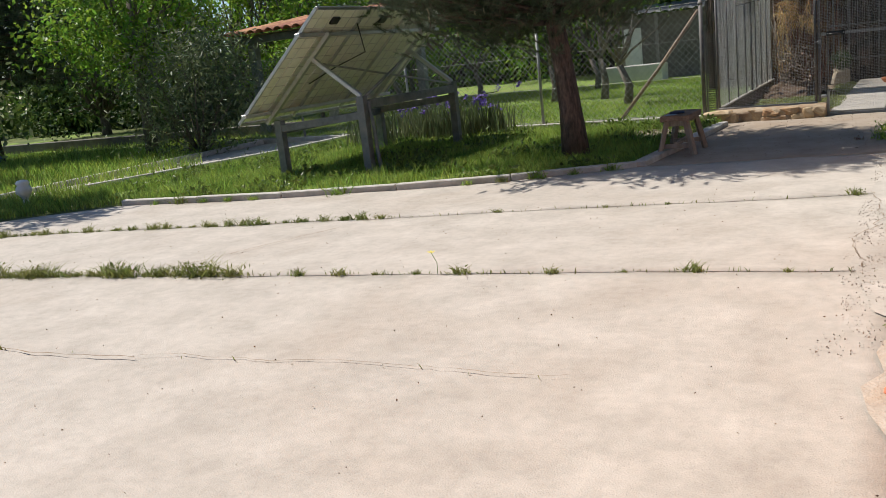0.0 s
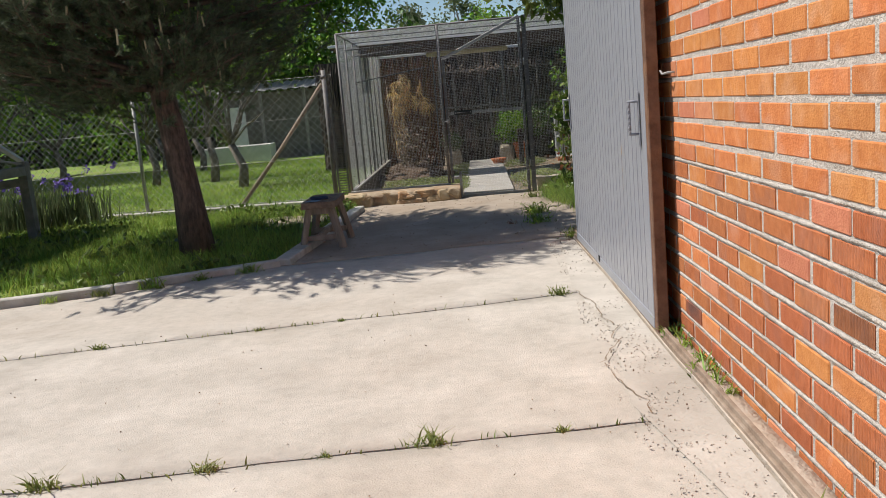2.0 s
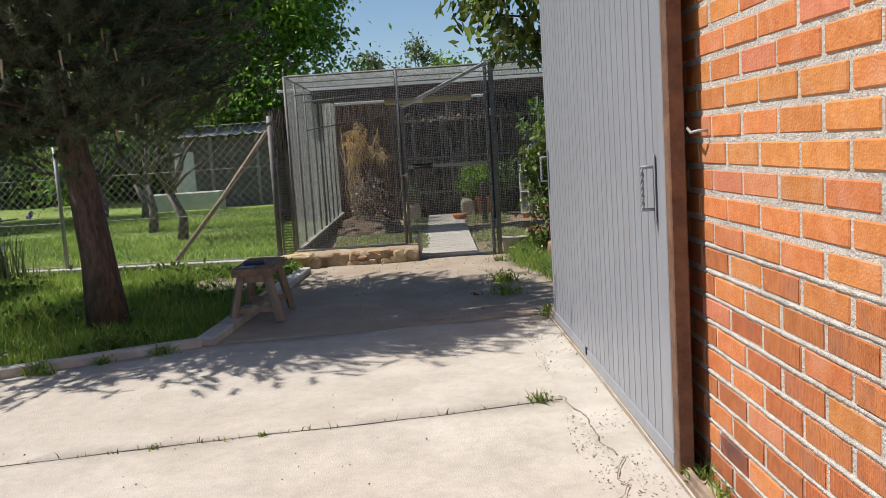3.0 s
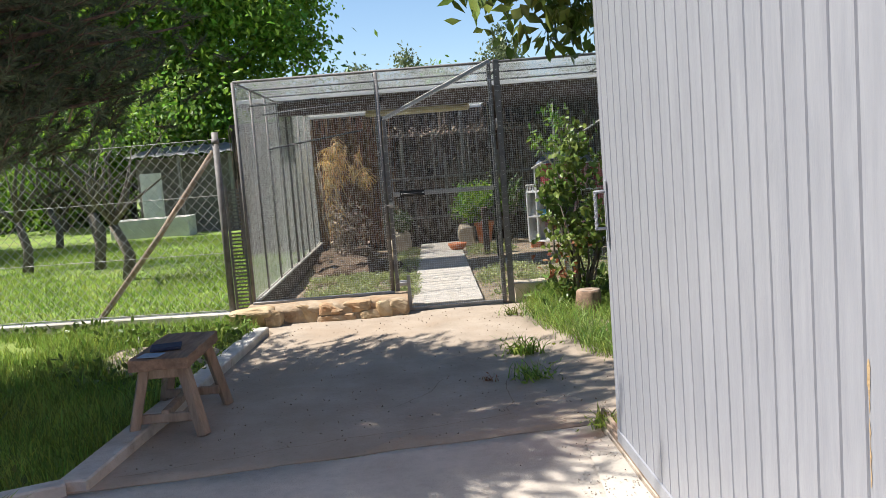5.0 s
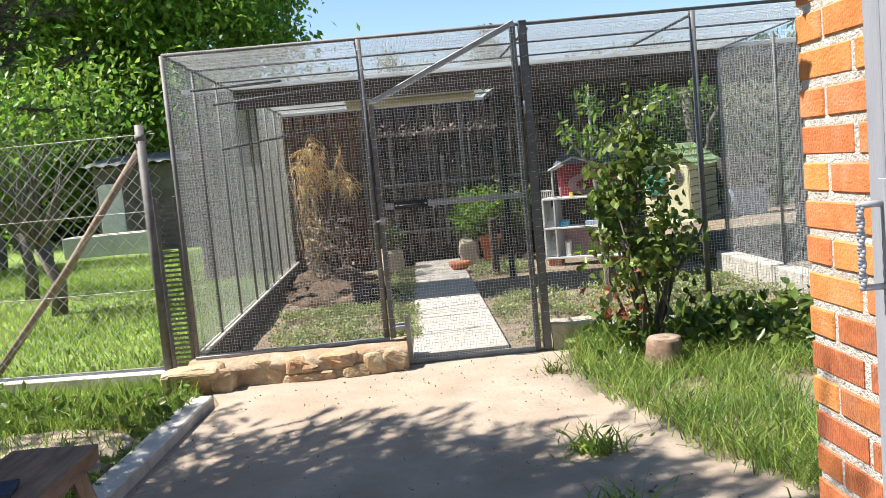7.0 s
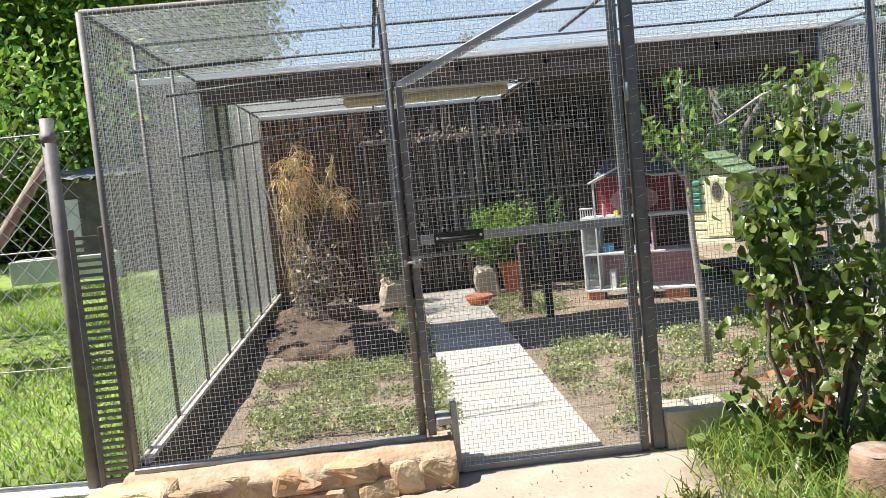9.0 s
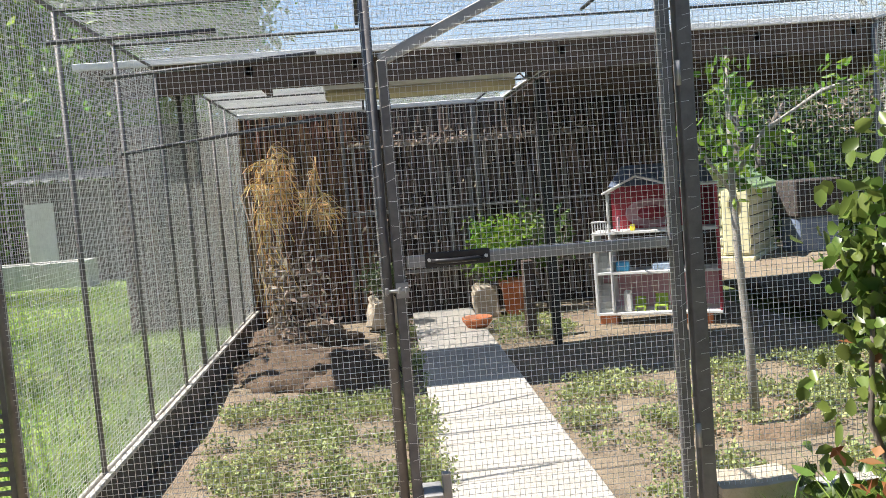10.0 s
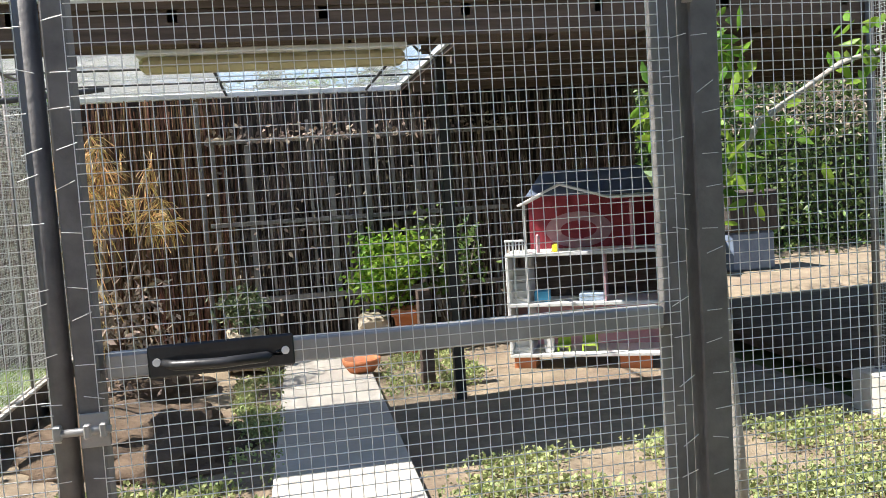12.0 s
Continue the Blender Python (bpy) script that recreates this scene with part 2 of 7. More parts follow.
M["reed_brown"] = mat("brown_reed", (0.12, 0.066, 0.04), (0.33, 0.195, 0.125), 5, 0.95, bump=0.3, island=0.5)
M["lath"] = mat("grey_lath", (0.17, 0.155, 0.145), (0.32, 0.30, 0.28), 8, 0.9, bump=0.3, stretch=(4, 4, 0.5))
M["track"] = mat("dusty_track_steel", (0.19, 0.13, 0.09), (0.34, 0.26, 0.195), 12, 0.8, bump=0.4, stain=(0.40, 0.33, 0.26), stain_scale=5)
M["weed"] = mat("joint_weeds", (0.11, 0.16, 0.03), (0.28, 0.28, 0.09), 3, 0.7, bump=0, island=0.4, translucent=0.35)
M["clover"] = mat("clover", (0.23, 0.285, 0.095), (0.43, 0.46, 0.21), 3, 0.6, bump=0, island=0.4, translucent=0.3)
M["iris"] = mat("iris_petals", (0.11, 0.075, 0.34), (0.22, 0.16, 0.52), 8, 0.6, bump=0, island=0.3, translucent=0.3)
M["yellow"] = mat("yellow_petals", (0.75, 0.62, 0.03), (0.85, 0.74, 0.06), 8, 0.6, bump=0)
M["panel_back"] = mat("panel_back_sheet", (0.78, 0.775, 0.65), (0.87, 0.86, 0.74), 5, 0.45, bump=0.05, stain=(0.60, 0.58, 0.46), stain_scale=2)
M["panel_front"] = mat("solar_cells", (0.012, 0.016, 0.035), (0.02, 0.028, 0.06), 4, 0.12, bump=0, spec=0.6)
M["alu"] = mat("aluminium", (0.50, 0.50, 0.48), (0.62, 0.62, 0.60), 12, 0.4, metal=0.8, bump=0.1, stain=(0.36, 0.35, 0.32), stain_scale=4)
M["steel_grey"] = mat("grey_painted_steel", (0.13, 0.14, 0.14), (0.22, 0.23, 0.23), 10, 0.6, metal=0.2, bump=0.2, stain=(0.30, 0.29, 0.26), stain_scale=4)
M["black"] = mat("black_plastic", (0.012, 0.012, 0.013), (0.03, 0.03, 0.032), 20, 0.4, bump=0.1)
M["white"] = mat("white_paint", (0.70, 0.70, 0.69), (0.82, 0.82, 0.80), 8, 0.5, bump=0.08, stain=(0.52, 0.50, 0.46), stain_scale=3, stain_amount=0.4)
M["roof_sheet"] = mat("white_roof_edge", (0.62, 0.63, 0.64), (0.78, 0.79, 0.80), 6, 0.5, bump=0.1, stain=(0.45, 0.44, 0.42), stain_scale=3)
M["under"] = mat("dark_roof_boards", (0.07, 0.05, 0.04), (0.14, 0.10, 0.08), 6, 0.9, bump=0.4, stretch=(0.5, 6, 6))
M["reed"] = mat("dark_reed", (0.065, 0.053, 0.046), (0.26, 0.20, 0.165), 5, 0.95, bump=0.3, island=0.5)
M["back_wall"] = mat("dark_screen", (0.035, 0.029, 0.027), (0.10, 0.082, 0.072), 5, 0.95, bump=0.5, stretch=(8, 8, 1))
M["terracotta"] = mat("terracotta", (0.48, 0.15, 0.06), (0.60, 0.23, 0.10), 9, 0.8, bump=0.3, stain=(0.66, 0.45, 0.33), stain_scale=5)
M["tile"] = mat("roof_tile", (0.36, 0.15, 0.075), (0.50, 0.26, 0.15), 9, 0.85, bump=0.3, rnd=0.3)
M["plaster"] = mat("pale_plaster", (0.52, 0.50, 0.46), (0.66, 0.64, 0.60), 4, 0.9, bump=0.3, stain=(0.40, 0.37, 0.32), stain_scale=1.5)
M["shed_wall"] = mat("shed_wall", (0.11, 0.10, 0.09), (0.19, 0.175, 0.155), 4, 0.9, bump=0.3)
M["corrugated"] = mat("corrugated_sheet", (0.36, 0.36, 0.36), (0.50, 0.50, 0.49), 6, 0.6, bump=0.1, stain=(0.28, 0.26, 0.24), stain_scale=2)
M["red"] = mat("red_pink_paint", (0.40, 0.05, 0.07), (0.50, 0.085, 0.11), 8, 0.5, bump=0.05)
M["pink"] = mat("pink_print", (0.55, 0.28, 0.32), (0.68, 0.42, 0.44), 9, 0.6, bump=0)
M["blue_grey"] = mat("blue_grey_roof", (0.16, 0.20, 0.30), (0.24, 0.29, 0.38), 8, 0.5, bump=0.05)
M["blue"] = mat("light_blue_plastic", (0.06, 0.32, 0.55), (0.10, 0.42, 0.66), 9, 0.4, bump=0)
M["navy"] = mat("navy_cloth", (0.022, 0.03, 0.06), (0.05, 0.06, 0.10), 40, 0.9, bump=0.2)
M["paleblue"] = mat("pale_blue_card", (0.22, 0.30, 0.40), (0.32, 0.40, 0.50), 20, 0.7, bump=0.1)
M["lime"] = mat("lime_plastic", (0.30, 0.45, 0.04), (0.40, 0.54, 0.08), 9, 0.4, bump=0)
M["cream"] = mat("cream_plastic", (0.62, 0.58, 0.36), (0.72, 0.68, 0.46), 5, 0.55, bump=0.05)
M["mint"] = mat("pale_green_plastic", (0.46, 0.60, 0.32), (0.56, 0.70, 0.42), 5, 0.55, bump=0.05)
M["teal"] = mat("green_shutter", (0.02, 0.17, 0.13), (0.04, 0.24, 0.18), 6, 0.5, bump=0.05)
M["crate"] = mat("blue_crate", (0.12, 0.16, 0.24), (0.20, 0.25, 0.34), 6, 0.6, bump=0.1)
M["tarp"] = mat("blue_tarp", (0.03, 0.06, 0.22), (0.06, 0.10, 0.32), 3, 0.5, bump=0.2)
M["tube_lamp"] = mat("yellowed_lamp_cover", (0.48, 0.42, 0.26), (0.60, 0.54, 0.36), 5, 0.5, bump=0.05)

# ---- mesh helpers ----


def thing(name, label, category, at=(0, 0, 0), group="", kind=""):
    ob = new(name)
    ob.location = at
    ob.empty_display_size = 0.1
    return tagged(ob, label, category, group, kind)


def link_mesh(name, me, material, parent=None, label="", category="", group="", kind=""):
    ob = new(name, me)
    me.materials.append(material)
    if parent is not None:
        ob.parent = parent
        ob.location = -parent.location if parent.parent is None else (0, 0, 0)
    return tagged(ob, label, category, group, kind)


def part(name, bm, material, parent=None, label="", category="", group="", kind="", smooth=False):
    """Links a bmesh, in world coordinates, as one mesh object."""
    me = bpy.data.meshes.new(name)
    bmesh.ops.recalc_face_normals(bm, faces=bm.faces)
    if smooth:
        for f in bm.faces:
            f.smooth = True
    bm.to_mesh(me)
    bm.free()
    return link_mesh(name, me, material, parent, label, category, group, kind)


def big_mesh(name, verts, faces, material, parent=None, label="", category="", group="", kind="", smooth=False):
    """Fast mesh from arrays; all faces have the same number of corners."""
    verts, faces = np.asarray(verts, np.float32), np.asarray(faces, np.int32)
    k = faces.shape[1]
    me = bpy.data.meshes.new(name)
    me.vertices.add(len(verts))
    me.vertices.foreach_set("co", verts.ravel())
    me.loops.add(faces.size)
    me.loops.foreach_set("vertex_index", faces.ravel())
    me.polygons.add(len(faces))
    me.polygons.foreach_set("loop_start", np.arange(0, faces.size, k, dtype=np.int32))
    if smooth:
        me.polygons.foreach_set("use_smooth", np.ones(len(faces), bool))
    me.update(calc_edges=True)
    me.validate()
    return link_mesh(name, me, material, parent, label, category, group, kind)


def box(bm, x0, x1, y0, y1, z0, z1, bevel=0.0, m=None):
    vs = [bm.verts.new((x, y, z)) for x in (x0, x1) for y in (y0, y1) for z in (z0, z1)]
    fs = [bm.faces.new([vs[i] for i in q]) for q in ((0, 1, 3, 2), (4, 6, 7, 5), (0, 4, 5, 1), (2, 3, 7, 6), (0, 2, 6, 4), (1, 5, 7, 3))]
    if bevel:
        es = {e for f in fs for e in f.edges}
        r = bmesh.ops.bevel(bm, geom=list(es), offset=bevel, segments=1, affect="EDGES")
        vs = list({v for f in r["faces"] for v in f.verts} | {v for v in vs if v.is_valid})
    if m is not None:
        bmesh.ops.transform(bm, matrix=m, verts=vs)
    return vs


def beam(bm, p, q, w, d, bevel=0.0, up=(0, 0, 1)):
    """A square bar from p to q, w wide and d deep."""
    p, q = Vector(p), Vector(q)
    z = (q - p).normalized()
    u = Vector(up)
    if abs(z.dot(u)) > 0.98:
        u = Vector((0, 1, 0))
    x = u.cross(z).normalized()
    y = z.cross(x)
    m = Matrix((x, y, z)).transposed().to_4x4()
    m.translation = p
    return box(bm, -w / 2, w / 2, -d / 2, d / 2, 0, (q - p).length, bevel, m)


def tube(bm, p, q, r, r2=None, seg=10, caps=True):
    p, q = Vector(p), Vector(q)
    r2 = r if r2 is None else r2
    z = (q - p).normalized()
    x = z.orthogonal().normalized()
    y = z.cross(x)
    rings = []
    for c, rr in ((p, r), (q, r2)):
        rings.append([bm.verts.new(c + (x * math.cos(a) + y * math.sin(a)) * rr) for a in (2 * math.pi * i / seg for i in range(seg))])
    for i in range(seg):
        f = bm.faces.new((rings[0][i], rings[0][(i + 1) % seg], rings[1][(i + 1) % seg], rings[1][i]))
        f.smooth = True
    if caps:
        bm.faces.new(rings[0][::-1])
        bm.faces.new(rings[1])


def limb(bm, pts, radii, seg=8):
    """A bent tapering tube through pts."""
    rings = []
    pts = [Vector(p) for p in pts]
    for i, (c, r) in enumerate(zip(pts, radii)):
        z = (pts[min(i + 1, len(pts) - 1)] - pts[max(i - 1, 0)]).normalized()
        x = (Vector((1, 0, 0)) if abs(z.x) < 0.9 else Vector((0, 1, 0))).cross(z).normalized()
        y = z.cross(x)
        rings.append([bm.verts.new(c + (x * math.cos(a) + y * math.sin(a)) * r) for a in (2 * math.pi * k / seg for k in range(seg))])
    for a, b in zip(rings, rings[1:]):
        for k in range(seg):
            f = bm.faces.new((a[k], a[(k + 1) % seg], b[(k + 1) % seg], b[k]))
            f.smooth = True
    bm.faces.new(rings[0][::-1])
    bm.faces.new(rings[-1])


def lathe(bm, at, prof, seg=20, m=None):
    """A turned body from (radius, height) pairs."""
    at = Vector(at)
    rings = [[bm.verts.new(at + Vector((r * math.cos(a), r * math.sin(a), h))) for a in (2 * math.pi * k / seg for k in range(seg))] for r, h in prof]
    for a, b in zip(rings, rings[1:]):
        for k in range(seg):
            bm.faces.new((a[k], a[(k + 1) % seg], b[(k + 1) % seg], b[k])).smooth = True
    bm.faces.new(rings[0][::-1])
    bm.faces.new(rings[-1])


def bars(p, q, w):
    """Arrays for straight square wires from rows p to rows q, w thick."""
    p, q = np.asarray(p, float), np.asarray(q, float)
    z = q - p
    z /= np.linalg.norm(z, axis=1, keepdims=True)
    ref = np.where(np.abs(z[:, 2:3]) > 0.9, np.array([[0.0, 1.0, 0.0]]), np.array([[0.0, 0.0, 1.0]]))
    x = np.cross(ref, z)
    x /= np.linalg.norm(x, axis=1, keepdims=True)
    y = np.cross(z, x)
    h = w / 2
    ring = [x * h + y * h, -x * h + y * h, -x * h - y * h, x * h - y * h]
    v = np.stack([p + r for r in ring] + [q + r for r in ring], 1).reshape(-1, 3)
    quads = np.array([(0, 1, 5, 4), (1, 2, 6, 5), (2, 3, 7, 6), (3, 0, 4, 7)])
    f = (np.arange(len(p))[:, None, None] * 8 + quads).reshape(-1, 4)
    return v, f


def leaf_cloud(rng, c, length, width, droop=0.0, full=False):
    """Arrays for one folded leaf at each row of c; full: oval, with a rounded blade."""
    n = len(c)
    d = rng.normal(size=(n, 3))
    d[:, 2] -= droop
    d /= np.linalg.norm(d, axis=1, keepdims=True)
    s = np.cross(d, rng.normal(size=(n, 3)))
    s /= np.linalg.norm(s, axis=1, keepdims=True)
    nn = np.cross(d, s)
    L = length * rng.uniform(0.6, 1.25, (n, 1))
    W = width * rng.uniform(0.7, 1.2, (n, 1))
    if full:
        at = lambda a, b, e: c + d * L * a + s * W * b + nn * W * e
        v = np.stack([c, at(0.28, 0.44, 0.15), at(0.66, 0.42, 0.12), at(1.0, 0.0, -0.12), at(0.66, -0.42, 0.12), at(0.28, -0.44, 0.15)], 1).reshape(-1, 3)
        f = (np.arange(n)[:, None, None] * 6 + np.array([(0, 1, 2), (0, 2, 3), (0, 3, 4), (0, 4, 5)])).reshape(-1, 3)
        return v, f
    v = np.stack([c, c + d * L * 0.5 + s * W * 0.5 + nn * W * 0.2, c + d * L, c + d * L * 0.5 - s * W * 0.5 + nn * W * 0.2], 1).reshape(-1, 3)
    f = (np.arange(n)[:, None, None] * 4 + np.array([(0, 1, 2), (0, 2, 3)])).reshape(-1, 3)
    return v, f


def blades(rng, base, h, w, lean=0.45):
    """Arrays for one bent blade of grass at each row of base."""
    n = len(base)
    a = rng.uniform(0, 2 * math.pi, n)
    side = np.stack([np.cos(a), np.sin(a), np.zeros(n)], 1) * (w * rng.uniform(0.6, 1.3, (n, 1)))
    b = rng.uniform(0, 2 * math.pi, n)
    H = h * rng.uniform(0.45, 1.3, (n, 1))
    off = np.stack([np.cos(b), np.sin(b), np.zeros(n)], 1) * lean * H * rng.uniform(0.2, 1.2, (n, 1))
    up = np.array([[0, 0, 1.0]]) * H
    v = np.stack([base - side / 2, base + side / 2, base + up * 0.6 + off * 0.35 + side * 0.35, base + up * 0.6 + off * 0.35 - side * 0.35, base + up + off], 1).reshape(-1, 3)
    k = np.arange(n)[:, None, None] * 5
    f = (k + np.array([(0, 1, 2), (0, 2, 3), (3, 2, 4)])).reshape(-1, 3)
    return v, f


def in_poly(p, poly):
    """Which rows of p lie inside the polygon."""
    x, y = p[:, 0], p[:, 1]
    ok = np.zeros(len(p), bool)
    for (x0, y0), (x1, y1) in zip(poly, poly[1:] + poly[:1]):
        cross = (y0 > y) != (y1 > y)
        with np.errstate(divide="ignore", invalid="ignore"):
            ok ^= cross & (x < (x1 - x0) * (y - y0) / ((y1 - y0) or 1e-9) + x0)
    return ok


def scatter(rng, poly, n, z=0.0):
    lo, hi = np.min(poly, 0), np.max(poly, 0)
    p = rng.uniform(lo, hi, (int(n), 2))
    p = p[in_poly(p, list(poly))]
    return np.column_stack([p, np.full(len(p), z)])


def sheet(name, poly, z, material, label, category, thick=0.0, bump=0.0, cell=0.25, kind="structure"):
    """A flat polygon, cut in cells and made uneven; with a skirt if thick."""
    bm = bmesh.new()
    vs = [bm.verts.new((x, y, z)) for x, y in poly]
    f = bm.faces.new(vs)
    if f.normal.z < 0 or sum((x1 - x0) * (y1 + y0) for (x0, y0), (x1, y1) in zip(poly, poly[1:] + poly[:1])) > 0:
        f.normal_flip()
    if bump:
        lo, hi = np.min(poly, 0), np.max(poly, 0)
        for ax in (0, 1):
            g = lo[ax] + cell
            while g < hi[ax]:
                co = [0, 0, 0]
                co[ax] = g
                no = [0, 0, 0]
                no[ax] = 1
                bmesh.ops.bisect_plane(bm, geom=bm.verts[:] + bm.edges[:] + bm.faces[:], plane_co=co, plane_no=no)
                g += cell
        for v in bm.verts:
            v.co.z += bump * (noise.noise(v.co * 0.7) + 0.5 * noise.noise(v.co * 2.3))
    if thick:
        es = [e for e in bm.edges if e.is_boundary]
        r = bmesh.ops.extrude_edge_only(bm, edges=es)
        for v in r["geom"]:
            if isinstance(v, bmesh.types.BMVert):
                v.co.z = z - thick
    for f in bm.faces:
        f.smooth = bool(bump) and abs(f.normal.z) > 0.5
    me = bpy.data.meshes.new(name)
    bm.to_mesh(me)
    bm.free()
    return link_mesh(name, me, material, None, label, category, "", kind)

# ---- ground and paving ----
rng = np.random.default_rng(7)
bm = bmesh.new()
g = 400.0
vs = [bm.verts.new((x, y, -0.06)) for x, y in ((-g, -g), (g, -g), (g, g), (-g, g))]
bm.faces.new(vs)
part("ground", bm, M["field"], None, "open grassy ground reaching to the horizon", "ground", kind="structure")

J1 = ((-14.0, 5.25), (0.27, 7.49))        # joints of the yard, left and right ends
J2 = ((-14.0, 4.15), (0.27, 5.47))
J3 = ((-14.0, 2.95), (0.27, 3.93))
J0 = ((-2.2, 9.12), (0.27, 9.50))
GAP = 0.006


def off(line, d):
    """The worn, uneven edge of a slab along a joint, d beside it."""
    (x0, y0), (x1, y1) = line
    n = 90 if x1 - x0 > 5 else 24
    pts = []
    for i in range(n + 1):
        x, y = x0 + (x1 - x0) * i / n, y0 + (y1 - y0) * i / n
        w = 0.030 * noise.noise(Vector((x * 0.9, y0, 3))) + 0.012 * noise.noise(Vector((x * 5, y0, 1)))
        pts.append((x, y + w + d * (1 + 0.9 * noise.noise(Vector((x * 3, d * 500, 7))))))
    return pts


KERB = [(-7.75, 7.90), (-5.56, 8.09), (-4.30, 8.35), (-3.18, 8.68), (-2.05, 9.17)]
EDGE_L = [(-14.0, 4.9), (-9.3, 6.6), (-8.3, 7.4), (-7.75, 7.83)]
sheet("concrete_bed", [(-14, -6), (0.5, -6), (0.5, 13.2), (-2.2, 13.2), (-2.2, 9.2), (-7.7, 7.95), (-9.3, 6.7), (-14, 5)], -0.03, M["dirt"], "dark earth in the joints under the yard slabs", "ground")
SLABS = [
    ("wide pale concrete yard slab in full sun", [(-14, -6), (0.27, -6), *off(J2, -GAP)[::-1]]),
    ("pale sunlit concrete yard slab with weedy edges", [*off(J2, GAP), *off(J1, -GAP)[::-1]]),
    ("pale concrete yard slab beside the garden kerb", [*off(J1, GAP), *off(J0, -GAP)[::-1], *[(x, y - 0.08) for x, y in KERB[3::-1]], *EDGE_L[2::-1]]),
    ("concrete slab before the aviary gate, tree shade tinted into its colour", [*off(J0, GAP), (0.42, 9.54), (0.76, 9.62), (0.78, 10.4), (0.70, 10.65), (0.62, 10.92), (0.56, 11.3), (0.44, 11.8), (0.40, 12.3), (0.46, 12.98), (-1.9, 12.98), (-1.70, 12.4)]),
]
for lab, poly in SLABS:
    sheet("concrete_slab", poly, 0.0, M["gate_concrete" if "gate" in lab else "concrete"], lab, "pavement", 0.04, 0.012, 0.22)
sheet("door_sill", [(0.285, 3.2), (0.40, 3.2), (0.40, 9.58), (0.285, 9.58)], 0.012, M["sand"], "sandy worn strip along the brick wall", "pavement", 0.06, 0.015, 0.12)
# broken strip of rough concrete along the track
sheet("rough_strip", [(0.12, 4.80), (0.275, 4.60), (0.275, 9.3), (0.16, 9.2), (0.04, 7.6), (0.10, 6.6), (0.0, 5.6)], 0.007, M["concrete_far"], "crumbling grey concrete strip beside the door track", "pavement", 0.0, 0.008, 0.08)
v = scatter(rng, [(-0.08, 4.2), (0.27, 4.2), (0.27, 9.3), (0.05, 9.2)], 2200, 0.010)
v = v[np.array([noise.noise(Vector(a) * 4) for a in v]) > -0.05]
vv, ff = leaf_cloud(rng, v, 0.011, 0.009)
big_mesh("grit", vv, ff, M["concrete"], None, "loose grit and crumbs of concrete by the track", "grit", kind="stuff")

v = scatter(rng, [(-6, 1.8), (0.25, 1.8), (0.25, 9.2), (-2, 9.0), (-7, 7.5)], 520, 0.006)
vv, ff = leaf_cloud(rng, v, 0.010, 0.008)
big_mesh("yard_crumbs", vv, ff, M["dirt"], None, "scattered dark crumbs and grit on the yard", "grit", kind="stuff")
v = scatter(rng, [(-2, 9.3), (0.7, 9.6), (0.4, 12.9), (-1.7, 12.5)], 700, 0.008)
vv, ff = leaf_cloud(rng, v, 0.016, 0.008)
big_mesh("leaf_litter", vv, ff, M["dirt"], None, "dry leaf crumbs on the slab before the gate", "litter", kind="stuff")

# cracks: thin dark slivers of earth let into the slabs


def crack(p, q, w, n, seed, name="crack"):
    r = np.random.default_rng(seed)
    p, q = np.array(p), np.array(q)
    side = np.array([-(q - p)[1], (q - p)[0]]) / np.linalg.norm(q - p)
    t = np.linspace(0, 1, n)
    c = p + (q - p) * t[:, None] + side * (np.cumsum(r.normal(0, 0.35, n)) * 0.03)[:, None]
    ww = w * r.uniform(0.3, 1.2, n)
    bm = bmesh.new()
    zz = 0.013
    L = [bm.verts.new((*(a + side * b), zz)) for a, b in zip(c, ww)]
    R = [bm.verts.new((*(a - side * b), zz)) for a, b in zip(c, ww)]
    for i in range(n - 1):
        bm.faces.new((L[i], L[i + 1], R[i + 1], R[i]))
    return part(name, bm, M["dirt"], None, "thin dark crack across the concrete yard", "crack", kind="structure")


crack((-4.3, 5.25), (-3.75, 6.5), 0.004, 22, 1)
crack((-5.5, 3.55), (-3.0, 3.70), 0.0045, 40, 11)
crack((-3.0, 3.70), (-0.9, 3.86), 0.002, 40, 12)
sheet("sand_patch", [(0.13, 3.75), (0.18, 3.6), (0.28, 3.55), (0.28, 4.62), (0.19, 4.58), (0.14, 4.3), (0.17, 4.1), (0.10, 3.95)], 0.010, M["sand"], "sandy rubble at the end of the track", "ground", 0.0, 0.016, 0.04)
bm = bmesh.new()
box(bm, 0.17, 0.25, 3.905, 3.955, -0.01, 0.020, 0.006)
part("brick_shard", bm, M["brick_pink"], None, "flat worn red brick piece set in the ground", "brick")
crack((0.05, 5.5), (-0.02, 6.1), 0.0028, 16, 2)
crack((-0.02, 6.1), (0.12, 6.7), 0.0028, 16, 3)
crack((0.12, 6.7), (0.05, 7.5), 0.0028, 16, 4)
crack((-1.9, 9.3), (-0.1, 9.75), 0.0028, 26, 5)
crack((-0.1, 9.75), (0.05, 10.6), 0.0028, 16, 6)
crack((-0.7, 10.0), (-0.45, 10.5), 0.0028, 12, 8)


